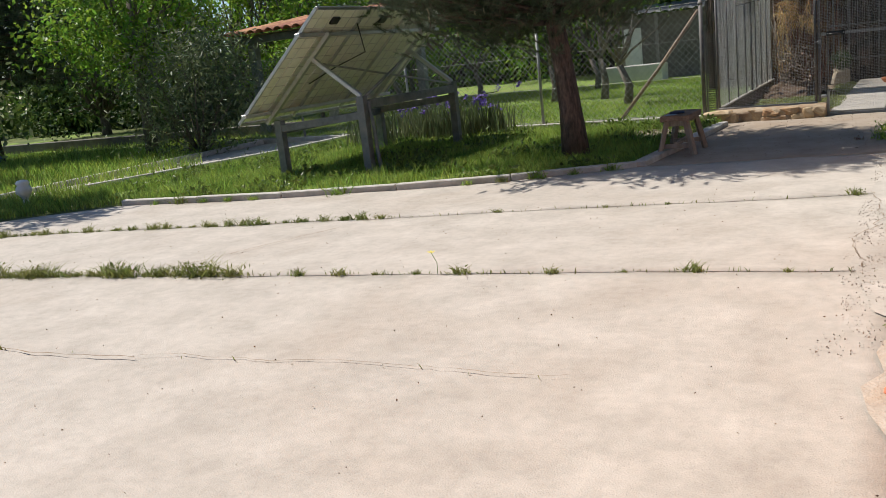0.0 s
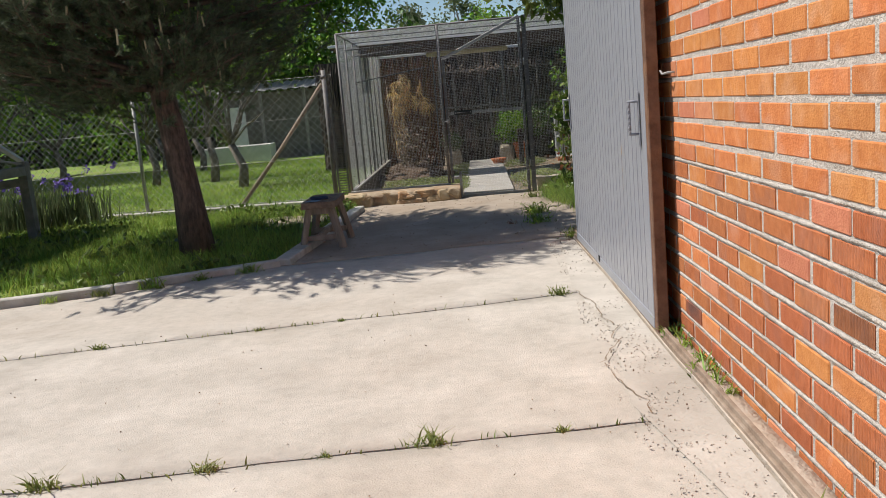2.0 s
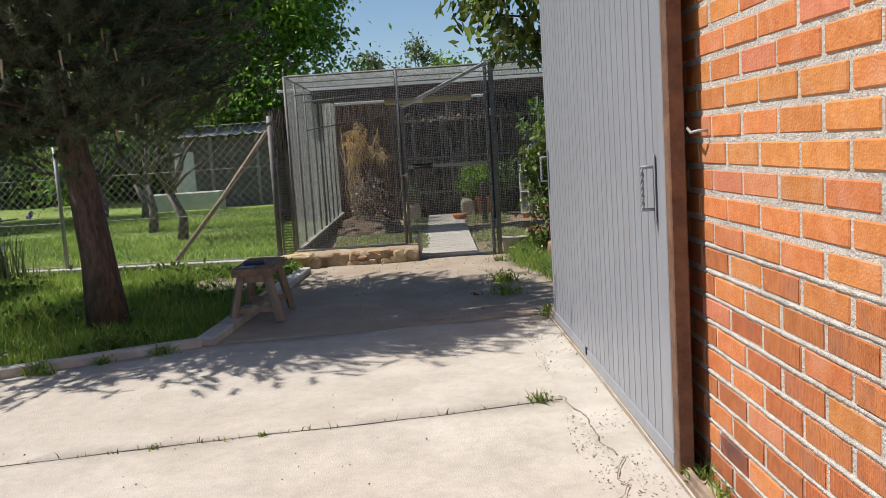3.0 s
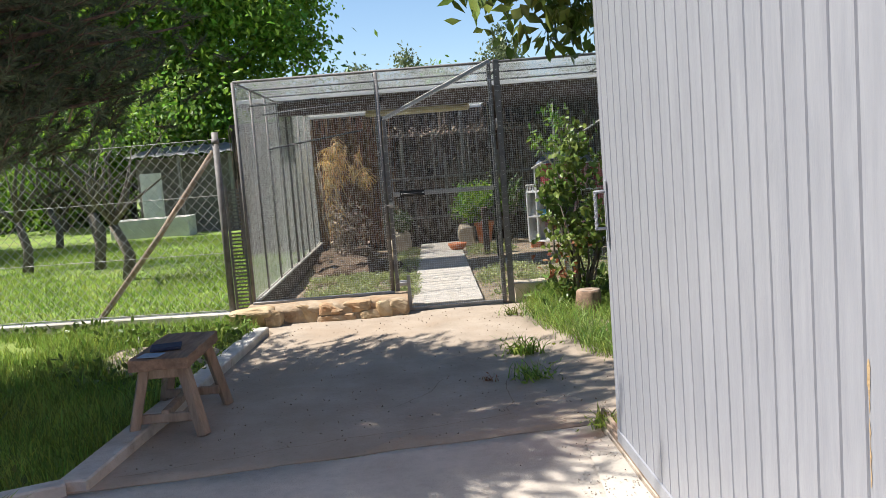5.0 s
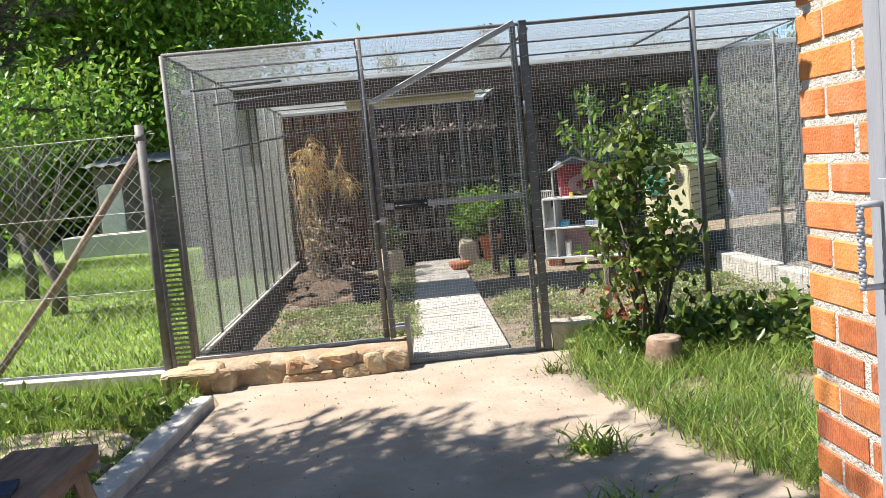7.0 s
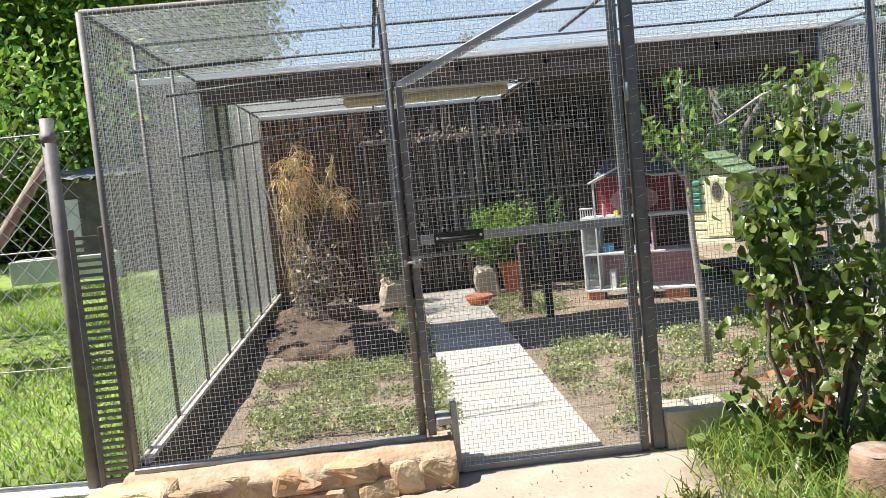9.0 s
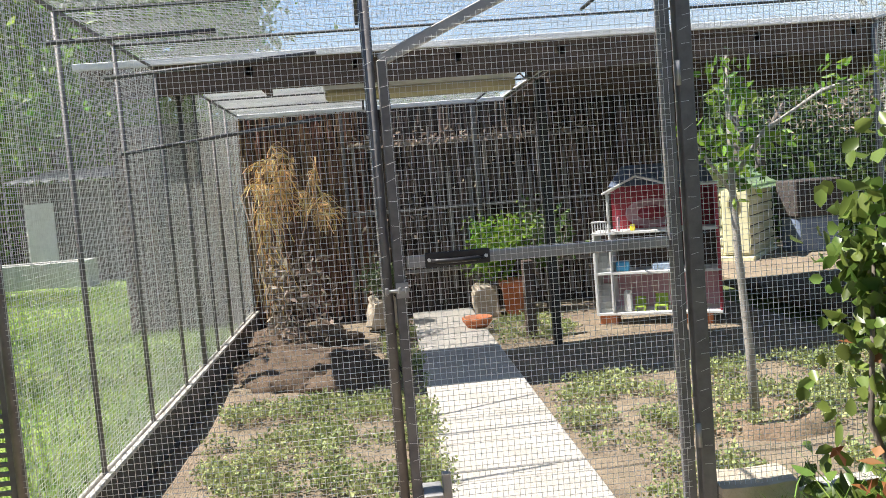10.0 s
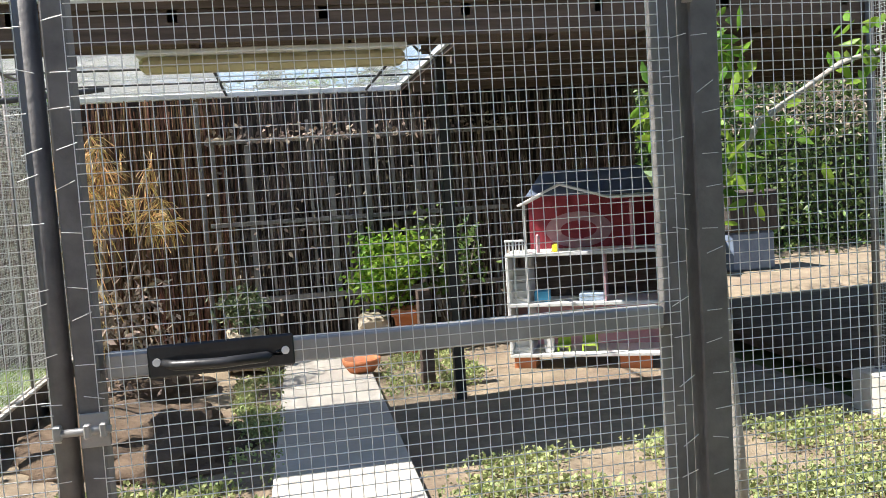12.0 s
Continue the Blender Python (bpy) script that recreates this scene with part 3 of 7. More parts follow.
# kerbs
def kerb(pts, w, z1, label, z0=-0.04, material="kerb"):
    holder = thing("kerb", label, "kerb", (*pts[0], 0), kind="structure")
    for (x0, y0), (x1, y1) in zip(pts, pts[1:]):
        d = Vector((x1 - x0, y1 - y0, 0))
        n = max(1, round(d.length / 1.0))
        for i in range(n):
            a, b = Vector((x0, y0, 0)) + d * (i / n), Vector((x0, y0, 0)) + d * ((i + 1) / n)
            s = d.normalized() * 0.004
            bm = bmesh.new()
            beam(bm, a + s + Vector((0, 0, (z0 + z1) / 2)), b - s + Vector((0, 0, (z0 + z1) / 2 + rng.uniform(-0.004, 0.004))), w, z1 - z0, 0.008)
            part("kerbstone", bm, M[material], holder)
    return holder


kerb(KERB, 0.09, 0.058, "pale concrete kerb along the grassy garden bed")
kerb([(-2.03, 9.17), (-1.80, 12.44)], 0.135, 0.056, "broad pale concrete kerb leading to the aviary corner")
kerb([(-10.75, 8.3), (-10.85, 14.2)], 0.10, 0.10, "low concrete kerb along the garden path")
kerb([(-9.7, 9.0), (-8.75, 12.0), (-8.6, 14.2)], 0.10, 0.10, "low concrete kerb along the garden path")
PLINTH = [(-2.05, 13.05), (-4.4, 13.36), (-7.5, 13.85), (-12.0, 14.5)]
kerb(PLINTH, 0.16, 0.10, "pale concrete plinth under the wire fence")

BED = [(-7.6, 8.0), (-5.56, 8.15), (-4.30, 8.41), (-3.18, 8.74), (-2.1, 9.27), (-1.82, 12.55), (-2.1, 12.95), (-4.4, 13.26), (-7.5, 13.75), (-8.5, 13.9), (-8.65, 12.0), (-9.6, 9.0)]
sheet("garden_bed", BED, 0.015, M["lawn"], "grassy garden bed behind the kerb", "ground", 0.05, 0.03, 0.4)
LAWN = [(-2.0, 13.15), (-4.4, 13.46), (-7.5, 13.95), (-12, 14.6), (-40, 18), (-40, 60), (2.7, 60), (2.7, 19.2), (-1.98, 19.2)]
sheet("lawn", LAWN, 0.05, M["lawn"], "sunny green lawn behind the wire fence", "lawn", 0.1, 0.05, 1.2)
sheet("garden_path", [(-10.7, 8.3), (-9.75, 9.0), (-8.8, 12.0), (-8.65, 15.5), (-10.8, 15.5)], 0.02, M["concrete_far"], "overgrown pale concrete garden path", "path", 0.05, 0.02, 0.3)
sheet("far_bed", [(-10.82, 7.9), (-10.9, 15.5), (-16, 16), (-26, 15), (-26, 4), (-14, 5.0), (-9.4, 6.7)], 0.0, M["lawn"], "shaded grassy garden bed beyond the path", "ground", 0.05, 0.04, 0.6)
sheet("yellow_meadow", [(-11, 15.8), (-16, 16.1), (-40, 15), (-40, 26), (-11, 26)], 0.06, M["field"], "dry yellowish grass beyond the low wall", "ground", 0.1, 0.05, 1.0)

# ---- brick building ----
WX = 0.402          # plane of the mortar
BL, BH, CL, CH = 0.234, 0.067, 0.252, 0.0865
Y_END = 9.60
wall = None
bm = bmesh.new()
box(bm, WX - 0.0062, 0.66, -6, Y_END - 0.012, -0.05, 3.3)
wall = part("wall_brick", bm, M["mortar"], None, "orange brick wall with pale rough mortar joints", "wall", kind="structure")
bm = bmesh.new()
box(bm, 0.66, 6.0, -6, Y_END - 0.012, -0.05, 3.3)
box(bm, 0.25, 6.2, -6.2, Y_END + 0.15, 3.3, 3.45)
part("building_core", bm, M["plaster"], None, "plain body and flat roof of the brick building", "building", kind="structure")
# thick, rough bed joints of the older lower courses
for k in range(10):
    zc = -0.032 + CH * k + BH + (CH - BH) / 2
    n = 420
    ys_ = np.linspace(1.5, 6.44, n)
    prof = []
    for s, dz in ((0, 0.42), (1, 0.30), (1, -0.24), (0, -0.45)):
        x = [(0.3922 + 0.003 * noise.noise(Vector((y * 9, k * 3.1, dz * 9))) + 0.0025 * noise.noise(Vector((y * 45, k, dz * 20)))) if s else WX + 0.005 for y in ys_]
        z = [zc + (CH - BH) * dz * (1.0 + 0.35 * noise.noise(Vector((y * 13, k * 2, dz)))) for y in ys_]
        prof.append(np.column_stack([x, ys_, z]))
    vv = np.concatenate(prof)
    ii = np.arange(n - 1)
    ff = np.concatenate([np.column_stack([ii + a * n, ii + 1 + a * n, ii + 1 + (a + 1) * n, ii + (a + 1) * n]) for a in range(3)])
    big_mesh("bed_joint", vv, ff, M["mortar"], wall, "smeared rough grey mortar")


def brick_mesh(name, L, W, H):
    bm = bmesh.new()
    box(bm, -W / 2, W / 2, -L / 2, L / 2, -H / 2, H / 2, 0.004)
    me = bpy.data.meshes.new(name)
    bm.to_mesh(me)
    bm.free()
    return me


BRICK = {}
for old in (0, 1):
    for L, tag in ((BL, "full"), (0.113, "half")):
        BRICK[old, tag] = brick_mesh("brick", L, 0.10, BH)
        BRICK[old, tag].materials.append(M["brick_old" if old else "brick"])
for key, m_ in ((2, "brick_dark"), (3, "brick_pink")):
    BRICK[key, "full"] = brick_mesh("brick", BL, 0.10, BH)
    BRICK[key, "full"].materials.append(M[m_])


def lay(y, z, old, tag, proud, r):
    ob = new("brick", BRICK[old, tag])
    ob.parent = wall
    ob.location = (WX - proud + 0.05 + r.uniform(-0.002, 0.002), y, z + r.uniform(-0.0015, 0.0015))
    ob.rotation_euler = (r.uniform(-0.006, 0.006), 0, r.uniform(-0.008, 0.008))


rest_v, rest_f = [], []
rb = random.Random(3)
near_count = 0
for k in range(38):
    zc = -0.032 + CH * k + BH / 2
    old = 1 if zc < 0.80 else 0
    shift = (CL / 2 if k % 2 else 0.0) + 0.02
    n = 0
    yc = Y_END - BL / 2 - shift if k % 2 else Y_END - BL / 2
    if k % 2:
        lay(Y_END - 0.113 / 2, zc, old and zc < 0.35, "half", 0.010, rb)
        yc = Y_END - 0.113 - 0.013 - BL / 2
    while yc > -6:
        if 6.75 < yc < 9.05:
            yc -= CL
            continue
        proud = 0.010
        if yc > 3.55 and zc < 1.95 and near_count < 330:
            o = 1 if (old and rb.random() < 0.72) else 0
            u = rb.random()
            o = 2 if (old and u < 0.02) else 3 if u > (0.93 if old else 0.95) else o
            lay(yc + rb.uniform(-0.004, 0.004), zc, o, "full", proud, rb)
            near_count += 1
        else:
            x0, x1, y0, y1, z0, z1 = WX - proud, WX + 0.02, yc - BL / 2, yc + BL / 2, zc - BH / 2, zc + BH / 2
            b = len(rest_v)
            rest_v += [(x, y, zz) for x in (x0, x1) for y in (y0, y1) for zz in (z0, z1)]
            rest_f += [(b + i, b + j, b + m_, b + n_) for i, j, m_, n_ in ((0, 1, 3, 2), (0, 4, 5, 1), (2, 3, 7, 6), (0, 2, 6, 4), (1, 5, 7, 3))]
        yc -= CL
M["brick_rest"] = mat("brick_joined", (0.465, 0.145, 0.04), (0.60, 0.22, 0.07), 18, 0.75, bump=0.3, fine=130, stain=(0.64, 0.36, 0.22), stain_scale=8, stain_amount=0.35, island=0.2)
big_mesh("brick_courses", rest_v, rest_f, M["brick_rest"], wall, kind="stuff")

# pipe stub out of the wall
pipe = thing("pipe_stub", "short dark iron pipe elbow sticking out of the bricks", "pipe", (0.38, 4.22, 0.93))
bm = bmesh.new()
limb(bm, [(0.42, 4.20, 0.93), (0.36, 4.20, 0.93), (0.338, 4.19, 0.93), (0.328, 4.16, 0.935), (0.326, 4.02, 0.945), (0.326, 3.97, 0.947)], [0.019, 0.019, 0.021, 0.019, 0.018, 0.018], 14)
part("elbow", bm, M["rust"], pipe)
bm = bmesh.new()
lathe(bm, (0, 0, 0), [(0.042, 0.0), (0.042, 0.006), (0.030, 0.014), (0.022, 0.016)], 18)
bmesh.ops.transform(bm, matrix=pose(0.392, 4.20, 0.93, 0, -90, 0), verts=bm.verts[:])
part("flange", bm, M["steel_grey"], pipe, "dull grey wall flange")
bm = bmesh.new()
tube(bm, (0.326, 4.05, 0.943), (0.326, 4.10, 0.940), 0.025, seg=8)
part("union_nut", bm, M["rust"], pipe)

# ---- sliding door ----
DX0, DX1, DY0, DY1, DZ0, DZ1 = 0.285, 0.325, 6.48, 9.12, 0.034, 2.75
door = thing("sliding_door", "grey painted corrugated steel sliding door, standing on its track", "sliding door", (0.3, 7.8, 0.05))
bm = bmesh.new()
prof = []
y = DY0 + 0.055
pitch = 0.098
x_face = DX0
while y < DY1 - 0.04:
    prof += [(x_face, y), (x_face, y + pitch - 0.012), (x_face + 0.007, y + pitch - 0.009), (x_face + 0.007, y + pitch - 0.003)]
    y += pitch
col0 = [bm.verts.new((x, min(yy, DY1), DZ0 + 0.05)) for x, yy in prof]
col1 = [bm.verts.new((x, min(yy, DY1), DZ1)) for x, yy in prof]
for i in range(len(prof) - 1):
    bm.faces.new((col0[i], col0[i + 1], col1[i + 1], col1[i]))
sheet_ob = part("ribbed_sheet", bm, M["door"], door)
for nm, a in (("bottom_rail", (DX0 - 0.006, DX1, DY0, DY1, DZ0, DZ0 + 0.055)), ("end_stile", (DX0 - 0.004, DX1, DY1 - 0.05, DY1, DZ0 + 0.055, DZ1)), ("front_stile", (DX0 - 0.004, DX1, DY0 + 0.005, DY0 + 0.06, DZ0 + 0.055, DZ1)), ("back_sheet", (DX1 - 0.01, DX1, DY0 + 0.06, DY1 - 0.05, DZ0 + 0.055, DZ1))):
    bm = bmesh.new()
    box(bm, *a, bevel=0.003)
    part(nm, bm, M["door"], door)
bm = bmesh.new()
box(bm, DX0 - 0.002, DX1 + 0.012, DY0 - 0.055, DY0 + 0.005, DZ0 - 0.005, DZ1, 0.004)
part("edge_post", bm, M["rust"], door, "rusty brown steel edge post")


def door_handle(y, zc):
    bm = bmesh.new()
    x = DX0 - 0.006
    tube(bm, (x, y, zc + 0.075), (x - 0.045, y, zc + 0.075), 0.006, seg=8)
    tube(bm, (x, y, zc - 0.075), (x - 0.045, y, zc - 0.075), 0.006, seg=8)
    for i in range(24):
        for s in (0, math.pi):
            a0, a1 = i * 0.8 + s, (i + 1) * 0.8 + s
            z0, z1 = zc - 0.078 + i * 0.0065, zc - 0.078 + (i + 1) * 0.0065
            tube(bm, (x - 0.045 + 0.003 * math.cos(a0), y + 0.003 * math.sin(a0), z0), (x - 0.045 + 0.003 * math.cos(a1), y + 0.003 * math.sin(a1), z1), 0.005, seg=6)
    h = part("handle", bm, M["door"], door, "twisted grey iron pull handle")
    bm = bmesh.new()
    box(bm, x - 0.004, x + 0.001, y - 0.012, y + 0.012, zc - 0.13, zc + 0.12, 0.002)
    part("handle_plate", bm, M["door"], h)


door_handle(6.60, 1.01)
door_handle(9.07, 1.02)
bm = bmesh.new()
box(bm, DX0 - 0.012, DX0 - 0.004, 8.02, 8.05, 0.06, 0.10, 0.002)
part("drain_plug", bm, M["black"], door)
bm = bmesh.new()
r_ = random.Random(4)
edge_a, edge_b = [], []
for i in range(17):
    z = 0.86 - i * 0.015
    w = r_.uniform(0.0004, 0.0022) + (0.004 if i in (1, 2, 3) else 0)
    edge_a.append(bm.verts.new((DX0 - 0.0012, 7.106 - w + r_.uniform(-0.002, 0.002), z)))
    edge_b.append(bm.verts.new((DX0 - 0.0012, 7.106 + w, z)))
for i in range(16):
    bm.faces.new((edge_a[i], edge_a[i + 1], edge_b[i + 1], edge_b[i]))
part("rust_streak", bm, M["dry_rust"], door, "flaking streak of pale brown rust")
rail = thing("door_track", "rusty steel floor track for the sliding door", "track", (0.31, 7, 0.0))
for nm, a in (("track_web", (0.292, 0.332, 4.44, 9.55, 0.0, 0.030)), ("track_lip", (0.303, 0.321, 4.43, 9.55, 0.028, 0.052))):
    bm = bmesh.new()
    box(bm, *a, bevel=0.003)
    part(nm, bm, M["track"], rail)
latch = thing("wall_hook", "small iron hook fixed in the brick joint", "hook", (0.39, 6.40, 1.2))
bm = bmesh.new()
limb(bm, [(0.40, 6.36, 1.20), (0.36, 6.36, 1.20), (0.345, 6.39, 1.195), (0.345, 6.425, 1.21)], [0.005] * 4, 6)
part("hook_bar", bm, M["galv"], latch)

# ---- aviary ----
FY, LX, RX, TOP, BY = 12.97, -1.93, 2.45, 2.055, 18.55
ROOF0, ROOF1 = 15.35, 16.45
GX0, GX1 = -0.707, 0.25
av = thing("aviary", "walk-in wire mesh aviary on galvanised posts", "aviary", (-0.2, 15, 0.1))


def rod(nm, p, q, r, m="post", seg=10, parent=None, label=""):
    bm = bmesh.new()
    tube(bm, p, q, r, seg=seg)
    return part(nm, bm, M[m], parent or av, label)


def square(nm, p, q, w, m="post", parent=None, label=""):
    bm = bmesh.new()
    beam(bm, p, q, w, w, 0.003)
    return part(nm, bm, M[m], parent or av, label)


for x, z0, r in ((LX, 0.15, 0.016), (GX0 - 0.026, 0.15, 0.018), (1.37, 0.10, 0.020), (RX, 0.10, 0.020)):
    rod("post", (x, FY, z0), (x, FY, TOP), r)
square("post", (GX1 + 0.042, FY, 0.0), (GX1 + 0.042, FY, TOP + 0.03), 0.05)
for y in (13.75, 14.55, ROOF0, 15.95, 16.45, 17.1, 17.8, BY):
    rod("side_post", (LX, y, 0.18), (LX, y, TOP - 0.01), 0.011 if y not in (15.95, BY) else 0.018)
rod("side_post", (RX, ROOF0, 0.15), (RX, ROOF0, TOP - 0.02), 0.018)
rod("side_post", (RX, 14.2, 0.15), (RX, 14.2, TOP - 0.02), 0.011)
rod("top_rail", (LX, FY, TOP), (RX, FY, TOP + 0.02), 0.012)
rod("top_rail", (LX, FY, TOP), (LX, BY, TOP), 0.008)
rod("top_rail", (RX, FY, TOP + 0.02), (RX, ROOF0, TOP), 0.008)
rod("roof_bar", (LX, 13.75, TOP - 0.004), (RX, 13.75, TOP + 0.004), 0.007, "dark_rod")
rod("roof_bar", (LX, 14.55, TOP - 0.004), (RX, 14.55, TOP + 0.004), 0.007, "dark_rod")
rod("roof_bar", (LX, 17.1, TOP - 0.004), (0.62, 17.1, TOP - 0.004), 0.007, "dark_rod")
rod("roof_bar", (LX, 17.8, TOP - 0.004), (0.62, 17.8, TOP - 0.004), 0.007, "dark_rod")
for x in (-0.75, 0.325, 1.37):
    rod("roof_brace", (x, FY + 0.02, TOP - 0.02), (x + (0.0 if x < 0 else -0.0), 14.3, TOP - 0.02), 0.009, "dark_rod")
rod("perch", (LX + 0.01, 13.6, 1.90), (LX + 0.62, 13.72, 1.93), 0.010, "dark_rod", label="dark perch rod reaching in from the mesh")
rod("perch", (LX + 0.01, 14.3, 1.86), (LX + 0.98, 14.35, 1.92), 0.010, "dark_rod", label="dark perch rod reaching in from the mesh")
rod("perch", (LX + 0.01, 14.45, 1.52), (LX + 0.95, 14.9, 1.66), 0.010, "dark_rod", label="dark perch rod reaching in from the mesh")
square("inner_post", (0.30, 18.35, 0.0), (0.30, 18.35, 1.98), 0.045)
square("inner_post", (-0.95, 18.38, 0.0), (-0.95, 18.38, 1.98), 0.025)
square("inner_post", (0.55, 16.42, 0.0), (0.55, 16.42, 1.96), 0.06, "black", label="dark square roof post")


def mesh_panel(nm, o, u, v, un, vn, step, w, keep=None, parent=None, dark=False):
    """Woven wire: o is a corner, u and v unit ways, un and vn the lengths. keep(a, b0, b1) clips one wire's span."""
    o, u, v = np.array(o), np.array(u), np.array(v)
    nrm = np.cross(u, v) * w * 0.5
    P, Q = [], []
    n = int(un / step)
    for i in range(n + 1):
        a = i * step
        b0, b1 = (0, vn) if keep is None else keep("v", a, vn)
        if b1 > b0 + 0.01:
            P.append(o + u * a + v * b0 + nrm)
            Q.append(o + u * a + v * b1 + nrm)
    n = int(vn / step)
    for i in range(n + 1):
        a = i * step
        b0, b1 = (0, un) if keep is None else keep("u", a, un)
        if b1 > b0 + 0.01:
            P.append(o + v * a + u * b0 - nrm)
            Q.append(o + v * a + u * b1 - nrm)
    jit = np.random.default_rng(int(abs(o[0] * 100) + un * 31))
    P, Q = np.array(P), np.array(Q)
    P = P + jit.normal(0, 0.0011, P.shape)
    Q = Q + jit.normal(0, 0.0011, Q.shape)
    vv, ff = bars(P, Q, w)
    return big_mesh(nm, vv, ff, M["wire"], parent or av, "fine square galvanised wire mesh", kind="stuff")


STEP, WIRE = 0.0185, 0.00125
mesh_panel("wire_mesh", (LX, FY - 0.012, 0.17), (1, 0, 0), (0, 0, 1), GX0 - LX - 0.03, TOP - 0.17, STEP, WIRE)
mesh_panel("wire_mesh", (GX0 - 0.02, FY - 0.012, 1.66), (1, 0, 0), (0, 0, 1), GX1 - GX0 + 0.04, TOP - 1.66, STEP, WIRE, lambda k, a, n: ((max(0.0, a * 0.43)), n) if k == "v" else (0, min(n, a / 0.43)))
mesh_panel("wire_mesh", (GX1 + 0.06, FY - 0.012, 0.12), (1, 0, 0), (0, 0, 1), RX - GX1 - 0.06, TOP - 0.12, STEP, WIRE)
mesh_panel("wire_mesh", (LX - 0.013, FY, 0.19), (0, 1, 0), (0, 0, 1), BY - FY, TOP - 0.19, STEP, WIRE)
mesh_panel("wire_mesh", (RX + 0.013, FY, 0.17), (0, 1, 0), (0, 0, 1), ROOF0 - FY, TOP - 0.17, STEP, WIRE)
mesh_panel("wire_mesh", (LX, FY, TOP + 0.014), (1, 0, 0), (0, 1, 0), RX - LX, ROOF0 - FY, STEP, WIRE)
mesh_panel("wire_mesh", (LX, ROOF1, TOP + 0.014), (1, 0, 0), (0, 1, 0), 2.55, BY - ROOF1, STEP, WIRE)

rod("roof_bar", (-0.73, ROOF1, TOP - 0.012), (-0.73, BY, TOP - 0.012), 0.010, "dark_rod")
rod("roof_bar", (0.36, ROOF1, TOP - 0.012), (0.36, BY, TOP - 0.012), 0.010, "dark_rod")
mesh_panel("wire_mesh", (LX, ROOF1 + 0.03, TOP + 0.022), (1, 0, 0), (0, 1, 0), -0.73 - LX, BY - ROOF1, 0.0075, 0.0011)
bm = bmesh.new()
box(bm, LX - 0.02, 0.64, BY - 0.02, BY + 0.03, TOP - 0.03, TOP + 0.012, 0.004)
part("rear_rail", bm, M["roof_sheet"], av, "pale flat rail along the rear roof edge")

# roof strip
roof = thing("roof_strip", "opaque white-edged roof strip with a dark boarded underside", "roof", (1.5, 15.9, 2.0))
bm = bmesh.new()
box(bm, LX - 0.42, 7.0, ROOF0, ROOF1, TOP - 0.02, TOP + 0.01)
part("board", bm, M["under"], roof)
bm = bmesh.new()
box(bm, LX - 0.45, 7.0, ROOF0 - 0.03, ROOF1 + 0.03, TOP + 0.012, TOP + 0.05, 0.004)
part("sheet", bm, M["roof_sheet"], roof)
for x in np.arange(LX - 0.1, 7.0, 0.62):
    bm = bmesh.new()
    box(bm, x, x + 0.04, ROOF0 + 0.02, ROOF1 - 0.02, TOP - 0.075, TOP - 0.02)
    part("rafter", bm, M["under"], roof)
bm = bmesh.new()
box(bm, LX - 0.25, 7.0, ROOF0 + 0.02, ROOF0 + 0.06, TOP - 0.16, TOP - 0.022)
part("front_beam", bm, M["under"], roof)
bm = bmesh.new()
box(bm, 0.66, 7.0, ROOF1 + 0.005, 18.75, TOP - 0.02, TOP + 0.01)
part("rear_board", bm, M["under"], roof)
bm = bmesh.new()
box(bm, 0.64, 7.0, ROOF1 + 0.035, 18.78, TOP + 0.012, TOP + 0.045, 0.004)
part("rear_sheet", bm, M["roof_sheet"], roof)
for y in np.arange(16.7, 18.7, 0.48):
    bm = bmesh.new()
    box(bm, 0.68, 7.0, y, y + 0.05, TOP - 0.09, TOP - 0.02)
    part("purlin", bm, M["under"], roof)
for x in (3.6, 5.4):
    bm = bmesh.new()
    box(bm, x, x + 0.09, 16.3, 16.39, -0.02, TOP - 0.02, 0.005)
    part("roof_post", bm, M["under"], roof)
# tube lamp under the roof strip
lamp = thing("tube_lamp", "long unlit fluorescent lamp with a yellowed cover under the roof", "lamp", (-0.3, 15.85, 1.9))
bm = bmesh.new()
box(bm, -0.98, 0.26, 15.80, 15.91, 1.845, 1.915, 0.02)
part("cover", bm, M["tube_lamp"], lamp)
bm = bmesh.new()
box(bm, -0.99, 0.27, 15.79, 15.92, 1.917, 1.945, 0.003)
part("tray", bm, M["white"], lamp)
for x in (-0.7, 0.0):
    bm = bmesh.new()
    tube(bm, (x, 15.855, 1.945), (x, 15.855, TOP - 0.02), 0.008, seg=6)
    part("hanger", bm, M["dark_rod"], lamp)
bm = bmesh.new()
limb(bm, [(0.27, 15.855, 1.93), (0.31, 15.9, 1.95), (0.36, 16.0, 1.93), (0.42, 16.2, 1.97), (0.52, 16.38, 1.95)], [0.006] * 5, 6)
part("cable", bm, M["black"], lamp)

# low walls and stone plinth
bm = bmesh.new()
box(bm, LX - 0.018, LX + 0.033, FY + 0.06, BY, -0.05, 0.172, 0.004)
side_wall = part("low_wall_side", bm, M["dark_render"], None, "low dark concrete wall with a pale cap under the mesh side", "low wall", kind="structure")
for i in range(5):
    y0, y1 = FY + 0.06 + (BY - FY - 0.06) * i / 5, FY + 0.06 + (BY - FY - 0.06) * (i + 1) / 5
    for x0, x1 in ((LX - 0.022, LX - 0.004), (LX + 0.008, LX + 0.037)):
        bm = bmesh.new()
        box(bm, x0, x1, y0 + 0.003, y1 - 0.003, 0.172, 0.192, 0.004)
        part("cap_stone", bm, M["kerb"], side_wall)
bm = bmesh.new()
